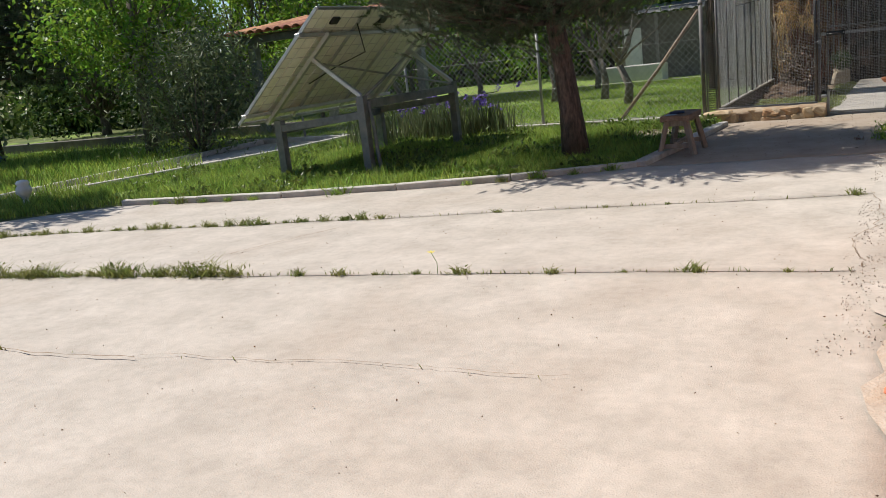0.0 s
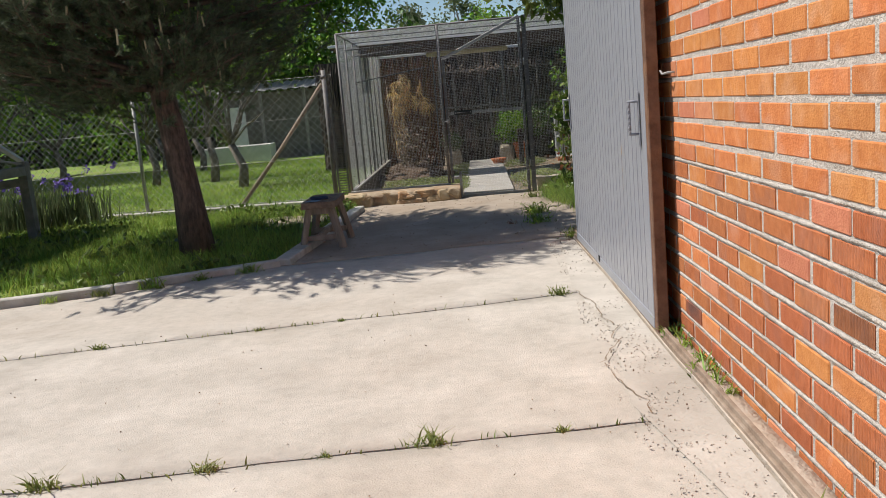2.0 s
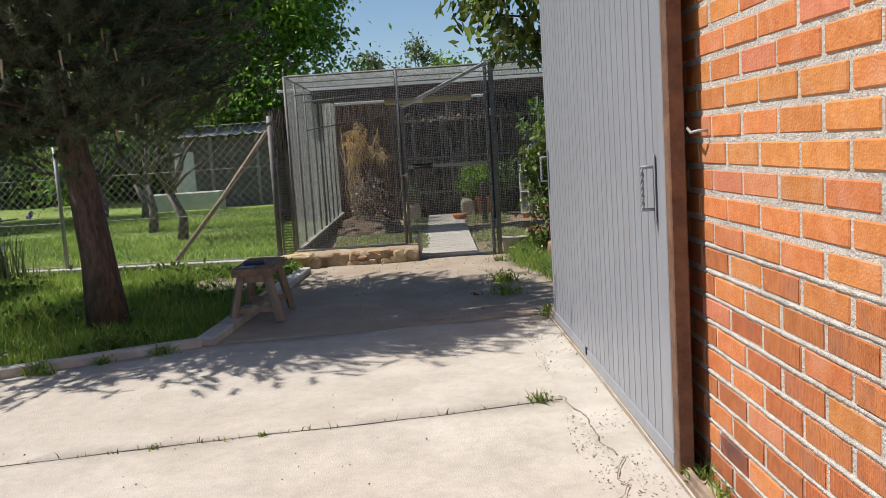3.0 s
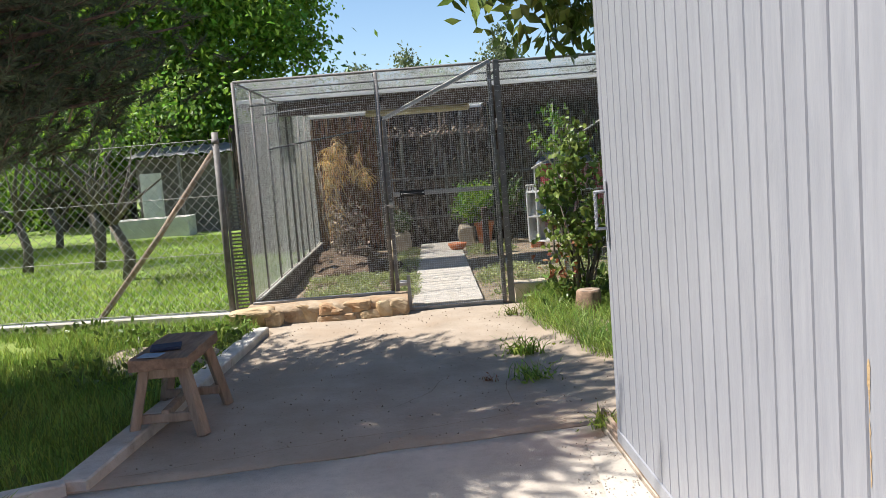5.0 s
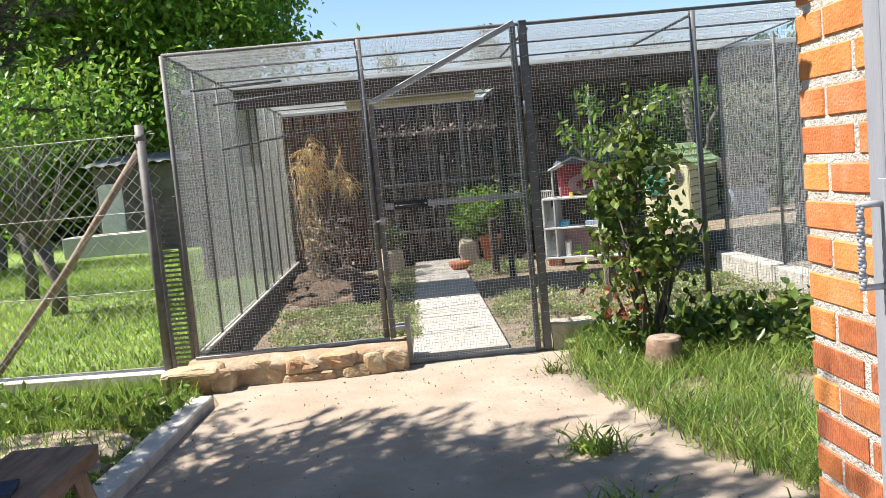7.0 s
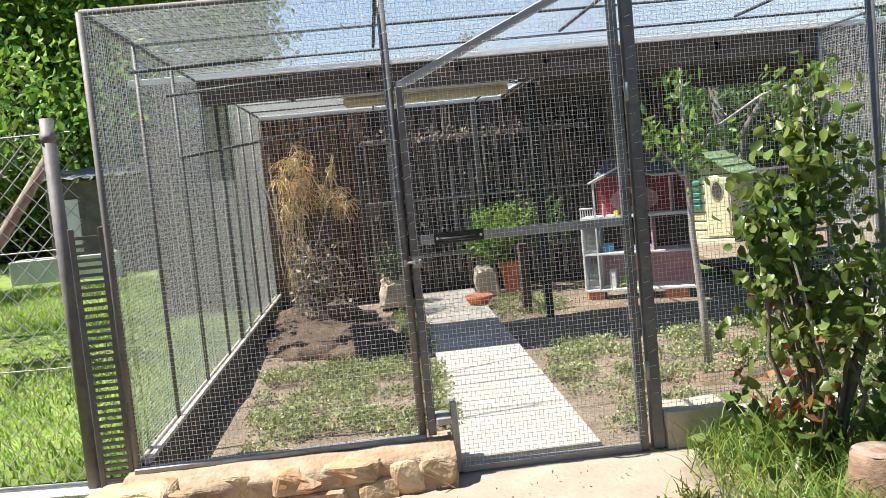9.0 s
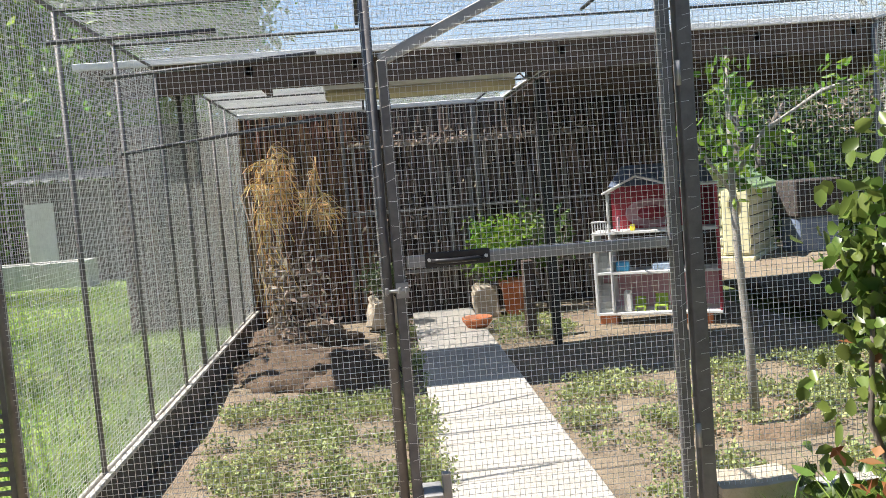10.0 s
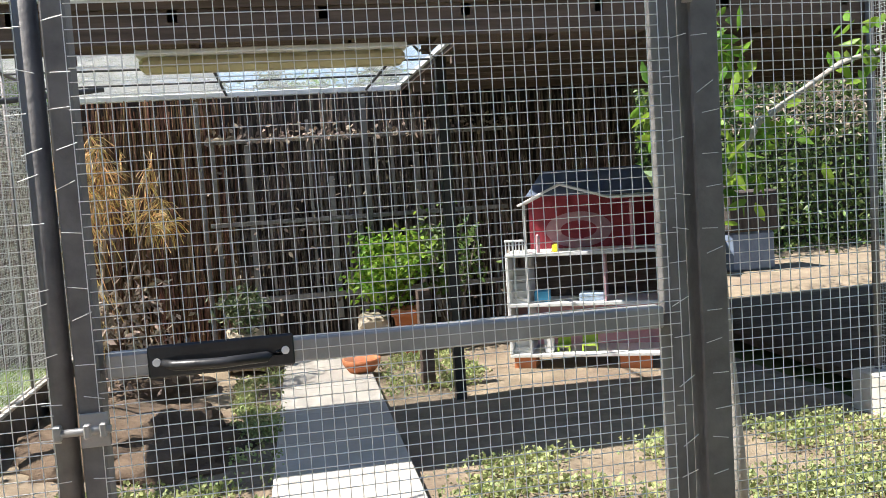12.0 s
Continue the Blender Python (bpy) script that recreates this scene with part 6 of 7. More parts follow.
limb(bm, [(-2.2, 5.26, -0.02), (-2.19, 5.25, 0.07), (-2.215, 5.24, 0.13)], [0.002, 0.002, 0.0015], 5)
part("stem", bm, M["grass"], fl)
bm = bmesh.new()
for k in range(6):
    a0 = k * math.pi / 3
    vs = [bm.verts.new((-2.215 + rr_ * math.cos(a0 + d), 5.24 + rr_ * math.sin(a0 + d), 0.13 + h)) for rr_, d, h in ((0.002, 0, 0), (0.02, -0.4, 0.008), (0.026, 0, 0.01), (0.02, 0.4, 0.008))]
    bm.faces.new(vs)
part("petals", bm, M["yellow"], fl)
for i, x in enumerate(np.arange(-7.2, -2.1, 0.33)):
    k = max(j for j in range(len(KERB)) if KERB[j][0] <= max(x, -7.7))
    (xa, ya), (xb, yb) = KERB[min(k, len(KERB) - 2)], KERB[min(k, len(KERB) - 2) + 1]
    if jr.random() < 0.7:
        weed_clump(x, ya + (yb - ya) * (x - xa) / (xb - xa) - 0.09, jr.uniform(0.10, 0.26), 45, 300 + i, "weed tuft growing at the foot of the kerb", "grass" if jr.random() < 0.6 else "weed")

# ---- grass ----
BARE = [(-2.75, 11.95), (-2.4, 12.05), (-2.1, 11.95), (-1.95, 11.7), (-2.0, 11.2), (-2.3, 11.05), (-2.6, 11.3), (-2.8, 11.6)]
p = scatter(rng, BED, 130000, 0.02)
p = p[~in_poly(p, BARE) | (rng.random(len(p)) < 0.30)]
p = p[np.array([noise.noise(Vector(a) * 0.9) + 0.5 * noise.noise(Vector(a) * 3.5) for a in p]) > -0.42]
vv, ff = blades(rng, p, 0.085, 0.007, 0.8)
big_mesh("bed_grass", vv, ff, M["grass"], None, "thick fresh green grass in the garden bed", "grass", kind="stuff")
p = scatter(rng, BED, 5000, 0.02)
p = p[np.array([noise.noise(Vector(a) * 0.8) for a in p]) > 0.0]
vv, ff = blades(rng, p, 0.17, 0.011, 0.8)
big_mesh("tall_grass", vv, ff, M["grass"], None, "taller grass tufts in the garden bed", "grass", kind="stuff")
p = scatter(rng, [(-2.0, 13.2), (-4.4, 13.5), (-12, 14.7), (-16, 24), (-1.98, 24)], 130000, 0.05)
vv, ff = blades(rng, p, 0.055, 0.012, 0.9)
big_mesh("lawn_grass", vv, ff, M["grass"], None, "short sunny lawn grass behind the fence", "grass", kind="stuff")
p = scatter(rng, [(-10.82, 7.9), (-10.9, 15.5), (-16, 16), (-22, 15), (-22, 7), (-13, 5.6), (-9.4, 6.7)], 30000, 0.0)
vv, ff = blades(rng, p, 0.16, 0.016, 0.6)
big_mesh("far_bed_grass", vv, ff, M["grass"], None, "rough green grass beyond the garden path", "grass", kind="stuff")
p = scatter(rng, [(-10.8, 7.9), (-9.4, 6.72), (-8.3, 7.5), (-7.7, 7.95), (-9.6, 9.0), (-10.7, 8.4)], 9000, 0.0)
vv, ff = blades(rng, p, 0.13, 0.010, 0.7)
big_mesh("corner_grass", vv, ff, M["grass"], None, "shaded rough grass at the corner of the yard", "grass", kind="stuff")
p = scatter(rng, [(-9.7, 8.9), (-9.2, 10.5), (-9.8, 11.5), (-10.7, 11), (-10.6, 8.4)], 1500, 0.02)
vv, ff = blades(rng, p, 0.2, 0.012, 0.7)
big_mesh("path_grass", vv, ff, M["grass"], None, "grass growing over the garden path", "grass", kind="stuff")

p = scatter(rng, BED, 24000, 0.0)
p = p[np.array([noise.noise(Vector(a) * 1.1 + Vector((9, 0, 0))) for a in p]) > 0.05]
p = p[~in_poly(p, BARE)]
p[:, 2] = 0.03 + np.abs(rng.normal(0, 0.04, len(p)))
vv, ff = leaf_cloud(rng, p, 0.065, 0.035, -0.5, True)
big_mesh("bed_weeds", vv, ff, M["leaf_rose"], None, "broad-leaved weeds among the bed's grass", "weeds", kind="stuff")

sheet("bare_patch", BARE, 0.048, M["dry_earth"], "bare sandy earth in the garden bed by the bench", "ground", 0.05, 0.03, 0.12)

# ---- bench with things on it ----
bench = thing("wooden_bench", "small weathered plank bench with splayed legs", "bench", (-1.80, 10.1, 0))
BX0, BX1, BY0, BY1, BZ = -1.955, -1.665, 9.78, 10.46, 0.415
bm = bmesh.new()
box(bm, BX0, BX1, BY0, BY1, BZ - 0.055, BZ)
bmesh.ops.subdivide_edges(bm, edges=bm.edges[:], cuts=7, use_grid_fill=True)
for v in bm.verts:
    nn = noise.noise(v.co * 9)
    v.co += Vector((0.010 * nn, 0.012 * noise.noise(v.co * 7 + Vector((5, 0, 0))), 0.006 * noise.noise(v.co * 14)))
part("plank", bm, M["wood"], bench, smooth=False)
for y in (BY0 + 0.09, BY1 - 0.10):
    for x0, x1 in ((BX0 + 0.05, BX0 - 0.035), (BX1 - 0.05, BX1 + 0.03)):
        bm = bmesh.new()
        dy = -0.03 if y < 10 else 0.05
        beam(bm, (x0, y, BZ - 0.056), (x1, y + dy, -0.0), 0.06, 0.05, 0.005)
        part("leg", bm, M["wood_leg"], bench)
    bm = bmesh.new()
    beam(bm, (BX0 - 0.005, y - 0.01, 0.10), (BX1 + 0.0, y - 0.01, 0.10), 0.03, 0.045, 0.004)
    part("stretcher", bm, M["wood_leg"], bench)
    bm = bmesh.new()
    beam(bm, (BX0 + 0.02, y, BZ - 0.085), (BX1 - 0.02, y, BZ - 0.085), 0.035, 0.055, 0.004)
    part("cross_bar", bm, M["wood_leg"], bench)
bm = bmesh.new()
beam(bm, (-1.82, BY0 + 0.07, 0.12), (-1.82, BY1 - 0.06, 0.12), 0.04, 0.04, 0.004)
part("stretcher", bm, M["wood_leg"], bench)
for nm, lab, cx, cy, w, l, h, rz, m in (("folded_cloth", "dark navy folded pad lying on the bench", -1.83, 10.02, 0.075, 0.13, 0.016, 12, "navy"), ("card", "thin pale blue card lying on the bench", -1.86, 9.86, 0.055, 0.10, 0.004, -8, "paleblue")):
    bm = bmesh.new()
    box(bm, -w, w, -l / 2, l / 2, 0, h, 0.002, pose(cx, cy, BZ + 0.005, 0, 0, rz))
    part(nm, bm, M[m], None, lab, "pad" if nm == "folded_cloth" else "card")

# ---- wire fence ----
fence = thing("wire_fence", "galvanised chain-link fence with posts and tension wires on a plinth", "fence", (-2.14, 13.05, 0.1))


def fence_pts(t):
    """Place at the distance t along the plinth."""
    for (x0, y0), (x1, y1) in zip(PLINTH, PLINTH[1:]):
        d = math.hypot(x1 - x0, y1 - y0)
        if t <= d or (x1, y1) == PLINTH[-1]:
            return np.array([x0 + (x1 - x0) * t / d, y0 + (y1 - y0) * t / d])
        t -= d


FH = 1.62
bm = bmesh.new()
tube(bm, (-2.14, 13.05, 0.05), (-2.14, 13.05, FH + 0.04), 0.028, seg=14)
part("post", bm, M["post"], fence)
bm = bmesh.new()
tube(bm, (-2.14, 13.05, FH - 0.06), (-2.14, 13.05, FH - 0.02), 0.034, seg=14)
part("clamp", bm, M["post"], fence)
for t in (2.6, 5.2, 7.8):
    x, y = fence_pts(t)
    bm = bmesh.new()
    tube(bm, (x, y, 0.05), (x, y, FH), 0.022, seg=12)
    part("post", bm, M["galv"], fence)
bm = bmesh.new()
limb(bm, [(-3.42, 13.42, 0.07), (-2.8, 13.32, 0.77), (-2.19, 13.15, 1.50)], [0.027, 0.026, 0.024], 10)
part("strut", bm, M["wood_leg"], fence, "slanting grey pole bracing the end post")
P, Q = [], []
LEN, z0 = 9.6, 0.12
cell = 0.092
hgt = FH - z0 - 0.02
for sgn in (1, -1):
    t = -hgt
    while t < LEN + hgt:
        ta, tb = (t, t + hgt) if sgn > 0 else (t + hgt, t)
        za, zb = z0, z0 + hgt
        # clip to the fence's span
        pts = []
        for tt, zz in ((ta, za), (tb, zb)):
            pts.append([tt, zz])
        (a0, c0), (a1, c1) = pts
        lo, hi = 0.0, LEN
        def clip(aa, cc, ab, cb):
            if aa < lo:
                k_ = (lo - aa) / (ab - aa)
                return lo, cc + (cb - cc) * k_
            if aa > hi:
                k_ = (hi - aa) / (ab - aa)
                return hi, cc + (cb - cc) * k_
            return aa, cc
        if max(a0, a1) > lo + 0.02 and min(a0, a1) < hi - 0.02:
            b0 = clip(a0, c0, a1, c1)
            b1 = clip(a1, c1, a0, c0)
            n = 6
            prev = None
            for i in range(n + 1):
                s = i / n
                tt, zz = b0[0] + (b1[0] - b0[0]) * s, b0[1] + (b1[1] - b0[1]) * s
                cur = (*fence_pts(tt), zz)
                if prev is not None:
                    P.append(prev)
                    Q.append(cur)
                prev = cur
        t += cell
vv, ff = bars(P, Q, 0.0028)
big_mesh("chain_link", vv, ff, M["fence_wire"], fence, "diamond chain-link wire netting", kind="stuff")
P, Q = [], []
for zz in (z0, 0.62, 1.12, FH - 0.02):
    ts = np.linspace(0, LEN, 20)
    for a, b in zip(ts, ts[1:]):
        P.append((*fence_pts(a), zz))
        Q.append((*fence_pts(b), zz))
vv, ff = bars(P, Q, 0.005)
big_mesh("tension_wire", vv, ff, M["galv"], fence, "straight tension wires", kind="stuff")

# ---- solar panel on its stand ----
SX, SY = -6.59, 9.50          # low front corner of the stand
SW, SL = 1.25, 2.35
stand = thing("solar_panel_stand", "tilted solar panels seen from behind on a grey steel stand", "solar panel", (SX + 0.6, SY + 1.1, 0))
def sbar(nm, p, q, w, d, m="steel_grey", label=""):
    bm = bmesh.new()
    beam(bm, p, q, w, d, 0.004)
    return part(nm, bm, M[m], stand, label)
HP = 0.72
for x, y, h in ((SX, SY, HP), (SX + SW, SY, HP + 0.20), (SX + SW, SY + SL, HP + 0.20), (SX, SY + SL, HP)):
    sbar("leg", (x, y, -0.02), (x, y, h), 0.10, 0.10)
sbar("beam", (SX + SW, SY + 0.05, HP + 0.10), (SX + SW, SY + SL - 0.05, HP + 0.10), 0.10, 0.10)
sbar("beam", (SX, SY + 0.05, HP - 0.12), (SX, SY + SL - 0.05, HP - 0.12), 0.10, 0.10)
sbar("beam", (SX + 0.05, SY, HP - 0.10), (SX + SW - 0.05, SY, HP - 0.02), 0.08, 0.09)
sbar("beam", (SX + 0.05, SY + SL, HP - 0.10), (SX + SW - 0.05, SY + SL, HP - 0.02), 0.08, 0.09)
# panel plane: low edge at -x, high edge at +x
LOW, HIGH = Vector((-6.87, 0, 0.74)), Vector((-5.51, 0, 1.95))
up = (HIGH - LOW)
slope = up.normalized()
nrm = Vector((-slope.z, 0, slope.x))
Y0, Y1 = 9.06, SY + SL + 0.45
def on(u, y, d=0.0):
    c = LOW + up * u - nrm * d
    return Vector((c.x, y, c.z))
ncol = 3
for k in range(ncol):
    ya, yb = Y0 + (Y1 - Y0) * k / ncol + 0.008, Y0 + (Y1 - Y0) * (k + 1) / ncol - 0.008
    bm = bmesh.new()
    vs = [bm.verts.new(on(u, y, 0.0)) for u, y in ((0.015, ya + 0.012), (0.985, ya + 0.012), (0.985, yb - 0.012), (0.015, yb - 0.012))]
    bm.faces.new(vs)
    part("panel_glass", bm, M["panel_front"], stand)
    bm = bmesh.new()
    vs = [bm.verts.new(on(u, y, 0.006)) for u, y in ((0.015, ya + 0.012), (0.985, ya + 0.012), (0.985, yb - 0.012), (0.015, yb - 0.012))]
    bm.faces.new(vs)
    pb = part("panel_back", bm, M["panel_back"], stand, "pale greenish back sheet")
    P, Q = [], []
    for i in range(1, 5):
        y = ya + (yb - ya) * i / 5
        P.append(on(0.02, y, 0.008)), Q.append(on(0.98, y, 0.008))
    for i in range(1, 12):
        P.append(on(i / 12, ya + 0.02, 0.008)), Q.append(on(i / 12, yb - 0.02, 0.008))
    vv, ff = bars([tuple(x) for x in P], [tuple(x) for x in Q], 0.006)
    big_mesh("cell_gap", vv, ff, M["plaster"], pb, "paler lines between the cells", kind="stuff")
    for nm, p, q in (("frame_bar", on(0, ya, 0.015), on(1, ya, 0.015)), ("frame_bar", on(0, yb, 0.015), on(1, yb, 0.015)), ("frame_bar", on(0, ya + 0.015, 0.015), on(0, yb - 0.015, 0.015)), ("frame_bar", on(1, ya + 0.015, 0.015), on(1, yb - 0.015, 0.015))):
        sbar(nm, p, q, 0.022, 0.04, "alu")
    bm = bmesh.new()
    c = on(0.90, (ya + yb) / 2, 0.02)
    box(bm, -0.05, 0.05, -0.07, 0.07, -0.015, 0.015, 0.004, Matrix.Translation(c) @ pose(0, 0, 0, 0, -math.degrees(math.atan2(slope.z, slope.x)), 0))
    part("junction_box", bm, M["black"], stand)
for u in (0.10, 0.80):
    sbar("cross_rail", on(u, Y0 - 0.08, 0.05), on(u, Y1 + 0.05, 0.05), 0.07, 0.045, "alu")
for y in (SY, SY + SL):
    sbar("slope_rail", on(0.02, y, 0.10), on(0.84, y, 0.10), 0.06, 0.05, "alu")
    sbar("strut", (SX + SW, y, HP + 0.20), on(0.62, y, 0.12), 0.05, 0.05, "alu")
sbar("diagonal_brace", (SX + SW, SY + 0.05, HP + 0.18), on(0.6, SY + SL, 0.13), 0.045, 0.02, "galv")
sbar("diagonal_brace", (SX + SW, SY + SL - 0.05, HP + 0.18), on(0.6, SY, 0.13), 0.045, 0.02, "galv")
bm = bmesh.new()
c0 = on(0.88, SY + 0.6, 0.03)
limb(bm, [c0, c0 + Vector((0, 0.1, -0.35)), on(0.5, SY + 0.7, 0.08), on(0.35, SY + 0.4, 0.06)], [0.008] * 4, 6)
part("cable", bm, M["black"], stand)
bm = bmesh.new()
limb(bm, [(SX + SW + 0.06, SY + 0.04, 0.85), (SX + SW + 0.09, SY + 0.06, 0.5), (SX + SW + 0.10, SY + 0.05, 0.28), (SX + SW + 0.16, SY + 0.0, 0.0)], [0.022, 0.022, 0.024, 0.024], 8)
part("hose", bm, M["steel_grey"], stand, "grey cable conduit")

# irises
def iris(x, y, seed, flowers):
    r = np.random.default_rng(seed)
    t = thing("iris_clump", "clump of sword-leaved irises with violet-blue flowers", "flowers", (x, y, 0), "irises by the fence")
    b = np.array([x, y, 0.0]) + r.normal(0, 1, (150, 3)) * (0.16, 0.12, 0)
    vv, ff = blades(r, b, 0.55, 0.02, 0.3)
    big_mesh("sword_leaves", vv, ff, M["leaf_olive"], t)
    for i in range(flowers):
        f = np.array([x, y, 0.0]) + r.normal(0, 1, 3) * (0.2, 0.16, 0) + np.array([0, 0, r.uniform(0.42, 0.80)])
        vv, ff = leaf_cloud(r, f + r.normal(0, 0.018, (9, 3)), 0.055, 0.04, 0.3)
        big_mesh("flower", vv, ff, M["iris"], t)


for i, (x, y, n) in enumerate(((-6.75, 12.9, 5), (-6.35, 12.85, 8), (-6.1, 12.7, 9), (-5.75, 12.8, 7), (-5.45, 12.85, 8), (-5.2, 12.9, 5), (-7.3, 12.5, 1), (-6.9, 12.2, 1))):
    iris(x, y, 500 + i, n)

# ---- trees ----


def pine(at, h, r_max, z_low, seed, label, shoots=3400, needles=46, lean=(0, 0), length=0.085, skew=0.0, thick=0.0042, girth=0.15, flat=0.7, rise=-0.12):
    r = np.random.default_rng(seed)
    ob = thing("pine_tree", label, "tree", (at[0], at[1], 0))
    ax = lambda z: np.array([at[0] + lean[0] * z / h, at[1] + lean[1] * z / h, z])
    bm = bmesh.new()
    zs = np.linspace(-0.05, h, 9)
    limb(bm, [tuple(ax(z) + np.array([0.03 * math.sin(z * 1.7), 0.03 * math.cos(z * 1.3), 0])) for z in zs], [girth * (1 - 0.92 * z / h) + (0.03 if z < 0.05 else 0) for z in zs], 14)
    P, D = [], []
    z = z_low
    while z < h - 0.2:
        f = (z - z_low) / (h - z_low)
        reach = r_max * (1 - f) ** flat * (0.8 + 0.2 * min(1, f * 6))
        for k in range(10):
            a = r.uniform(0, 2 * math.pi)
            L = reach * r.uniform(0.6, 1.05) * (1 - skew * math.cos(a)) * (1 + 0.80 * skew * math.sin(a))
            d = np.array([math.cos(a), math.sin(a), 0])
            pts = [ax(z) + d * L * s + np.array([0, 0, (0.05 * s + rise * s * s) * L]) for s in (0, 0.35, 0.7, 1.0)]
            limb(bm, [tuple(p) for p in pts], [0.03 * (1 - f * 0.6), 0.02, 0.012, 0.005], 6)
            m_ = max(6, int(L * 22))
            for s in r.uniform(0.22, 1.0, m_):
                i = min(2, int(s * 3))
                b = pts[i] + (pts[i + 1] - pts[i]) * (s * 3 - i if i < 2 else (s - 0.67) * 3)
                e = r.normal(0, 1, 3) * 0.14 + d * r.uniform(0, 0.2)
                for q in range(3):
                    P.append(b + e + r.normal(0, 1, 3) * (0.11, 0.11, 0.08))
                    D.append(d * 0.9 + r.normal(0, 0.35, 3) + np.array([0, 0, 0.45]))
        z += r.uniform(0.13, 0.2)
    part("trunk", bm, M["bark"], ob)
    P, D = np.array(P), np.array(D)
    if len(P) > shoots:
        k = r.choice(len(P), shoots, False)
        P, D = P[k], D[k]
    D /= np.linalg.norm(D, axis=1, keepdims=True)
    n = len(P)
    s = r.uniform(-0.5, 1, (n, needles, 1))
    base = P[:, None] + D[:, None] * s * 0.115
    dr_ = r.normal(size=(n, needles, 3)) * 0.62 + D[:, None] * 1.0
    dr_ /= np.linalg.norm(dr_, axis=2, keepdims=True)
    tip = base + dr_ * length * r.uniform(0.7, 1.2, (n, needles, 1))
    side = np.cross(dr_, r.normal(size=(n, needles, 3)))
    side /= np.linalg.norm(side, axis=2, keepdims=True)
    side *= thick
    v = np.stack([base - side, base + side, tip], 2).reshape(-1, 3)
    f = np.arange(len(v)).reshape(-1, 3)
    big_mesh("needles", v, f, M["needle"], ob, "dense dark grey-green needles")
    v2, f2 = bars(P - D * 0.05, P + D * 0.085, 0.007)
    k = r.choice(n, min(n, 420), False)
    v3, f3 = bars(P[k] + (0, 0, 0.05), P[k] + np.column_stack([r.normal(0, 0.012, (len(k), 2)), r.uniform(0.11, 0.17, len(k))]), 0.011)
    big_mesh("young_candle", v3, f3, M["candle"], ob, "pale upright spring shoots", kind="stuff")
    big_mesh("twig", v2, f2, M["bark"], ob, kind="stuff")
    return ob


pine((-2.93, 9.92), 4.9, 2.22, 1.48, 61, "dense dark pine tree with a bare reddish trunk", 8700, 82, lean=(-0.45, 0.05), skew=0.26, thick=0.0030, girth=0.135, flat=0.34, length=0.066, rise=0.10)


def tree(name, label, at, h, crown, cz, n, leaf, seed, trunk_r=0.14, length=0.10, width=0.06, clumps=60, bark="bark2", droop=0.4, spread=None, z0=0.0, shift=(0, 0)):
    """A broad-leaved tree: a trunk, limbs to clumps in an uneven crown, and leaves."""
    r = np.random.default_rng(seed)
    ob = thing(name, label, "tree", (at[0], at[1], z0))
    cl = r.normal(size=(clumps, 3))
    cl /= np.linalg.norm(cl, axis=1, keepdims=True)
    cl *= r.uniform(0.15, 1.0, (clumps, 1)) ** 0.5
    cl *= 1 + 0.25 * np.array([[noise.noise(Vector(c) * 2 + Vector((seed, 0, 0)))] for c in cl])
    cl = np.array([at[0] + shift[0], at[1] + shift[1], cz]) + cl * np.array(crown)
    bm = bmesh.new()
    fork = Vector((at[0], at[1], z0 + max(0.5, (cz - crown[2] - z0) * 0.9 + 0.2)))
    limb(bm, [(at[0], at[1], z0 - 0.05), (at[0] + 0.04, at[1], (z0 + fork.z) / 2), fork, (at[0], at[1] + 0.1, cz)], [trunk_r * 1.15, trunk_r, trunk_r * 0.85, trunk_r * 0.35], 10)
    for c in cl[:: max(1, clumps // 22)]:
        m_ = (fork + Vector(c)) / 2 + Vector(r.normal(0, 0.15, 3)) + Vector((0, 0, 0.2))
        limb(bm, [fork, m_, c], [trunk_r * 0.4, trunk_r * 0.22, 0.01], 6)
    part("trunk", bm, M[bark], ob)
    sp = spread or (min(crown) * 0.20)
    idx = r.integers(0, clumps, n)
    c = cl[idx] + r.normal(0, 1, (n, 3)) * (sp * r.uniform(0.6, 1.4, (clumps, 1))[idx]) * (1, 1, 0.8)
    vv, ff = leaf_cloud(r, c, length, width, droop)
    big_mesh("crown", vv, ff, M[leaf], ob)
    return ob


tree("walnut_tree", "large leafy green tree standing on the lawn", (-7.6, 30.2), 10, (5.3, 3.6, 3.9), 6.5, 80000, "leaf", 71, 0.16, 0.20, 0.105, 280, spread=0.48)
tree("garden_tree", "leafy green tree overhanging the brick corner", (2.3, 11.0), 5, (1.25, 0.65, 0.72), 2.62, 7000, "leaf_rose", 72, 0.10, 0.11, 0.055, 46, shift=(-1.35, -0.95), droop=1.2)
tree("shade_tree", "leafy dark tree beside the yard's far corner", (-11.4, 7.5), 5, (1.5, 1.3, 1.1), 3.7, 5500, "leaf_dark", 77, 0.12, 0.14, 0.07, 40)
tree("fruit_tree", "small leafy fruit tree with a dark trunk", (-13.2, 13.6), 5, (1.9, 1.7, 1.6), 3.2, 11000, "leaf", 73, 0.12, 0.13, 0.07, 46)
pine((-18.2, 13.6), 8.0, 3.0, 1.9, 74, "dark conifer in the far garden", 4200, 34, length=0.17, thick=0.008)
bush("garden_shrub", "dark broad-leaved evergreen shrub beyond the yard", (-14.2, 9.6, 0.0), (2.6, 2.0, 2.2), 3600, "leaf_olive", 0.13, 0.06, seed=75, clumps=40, stem_n=16, stem_r=0.03, tip_low=0.2)
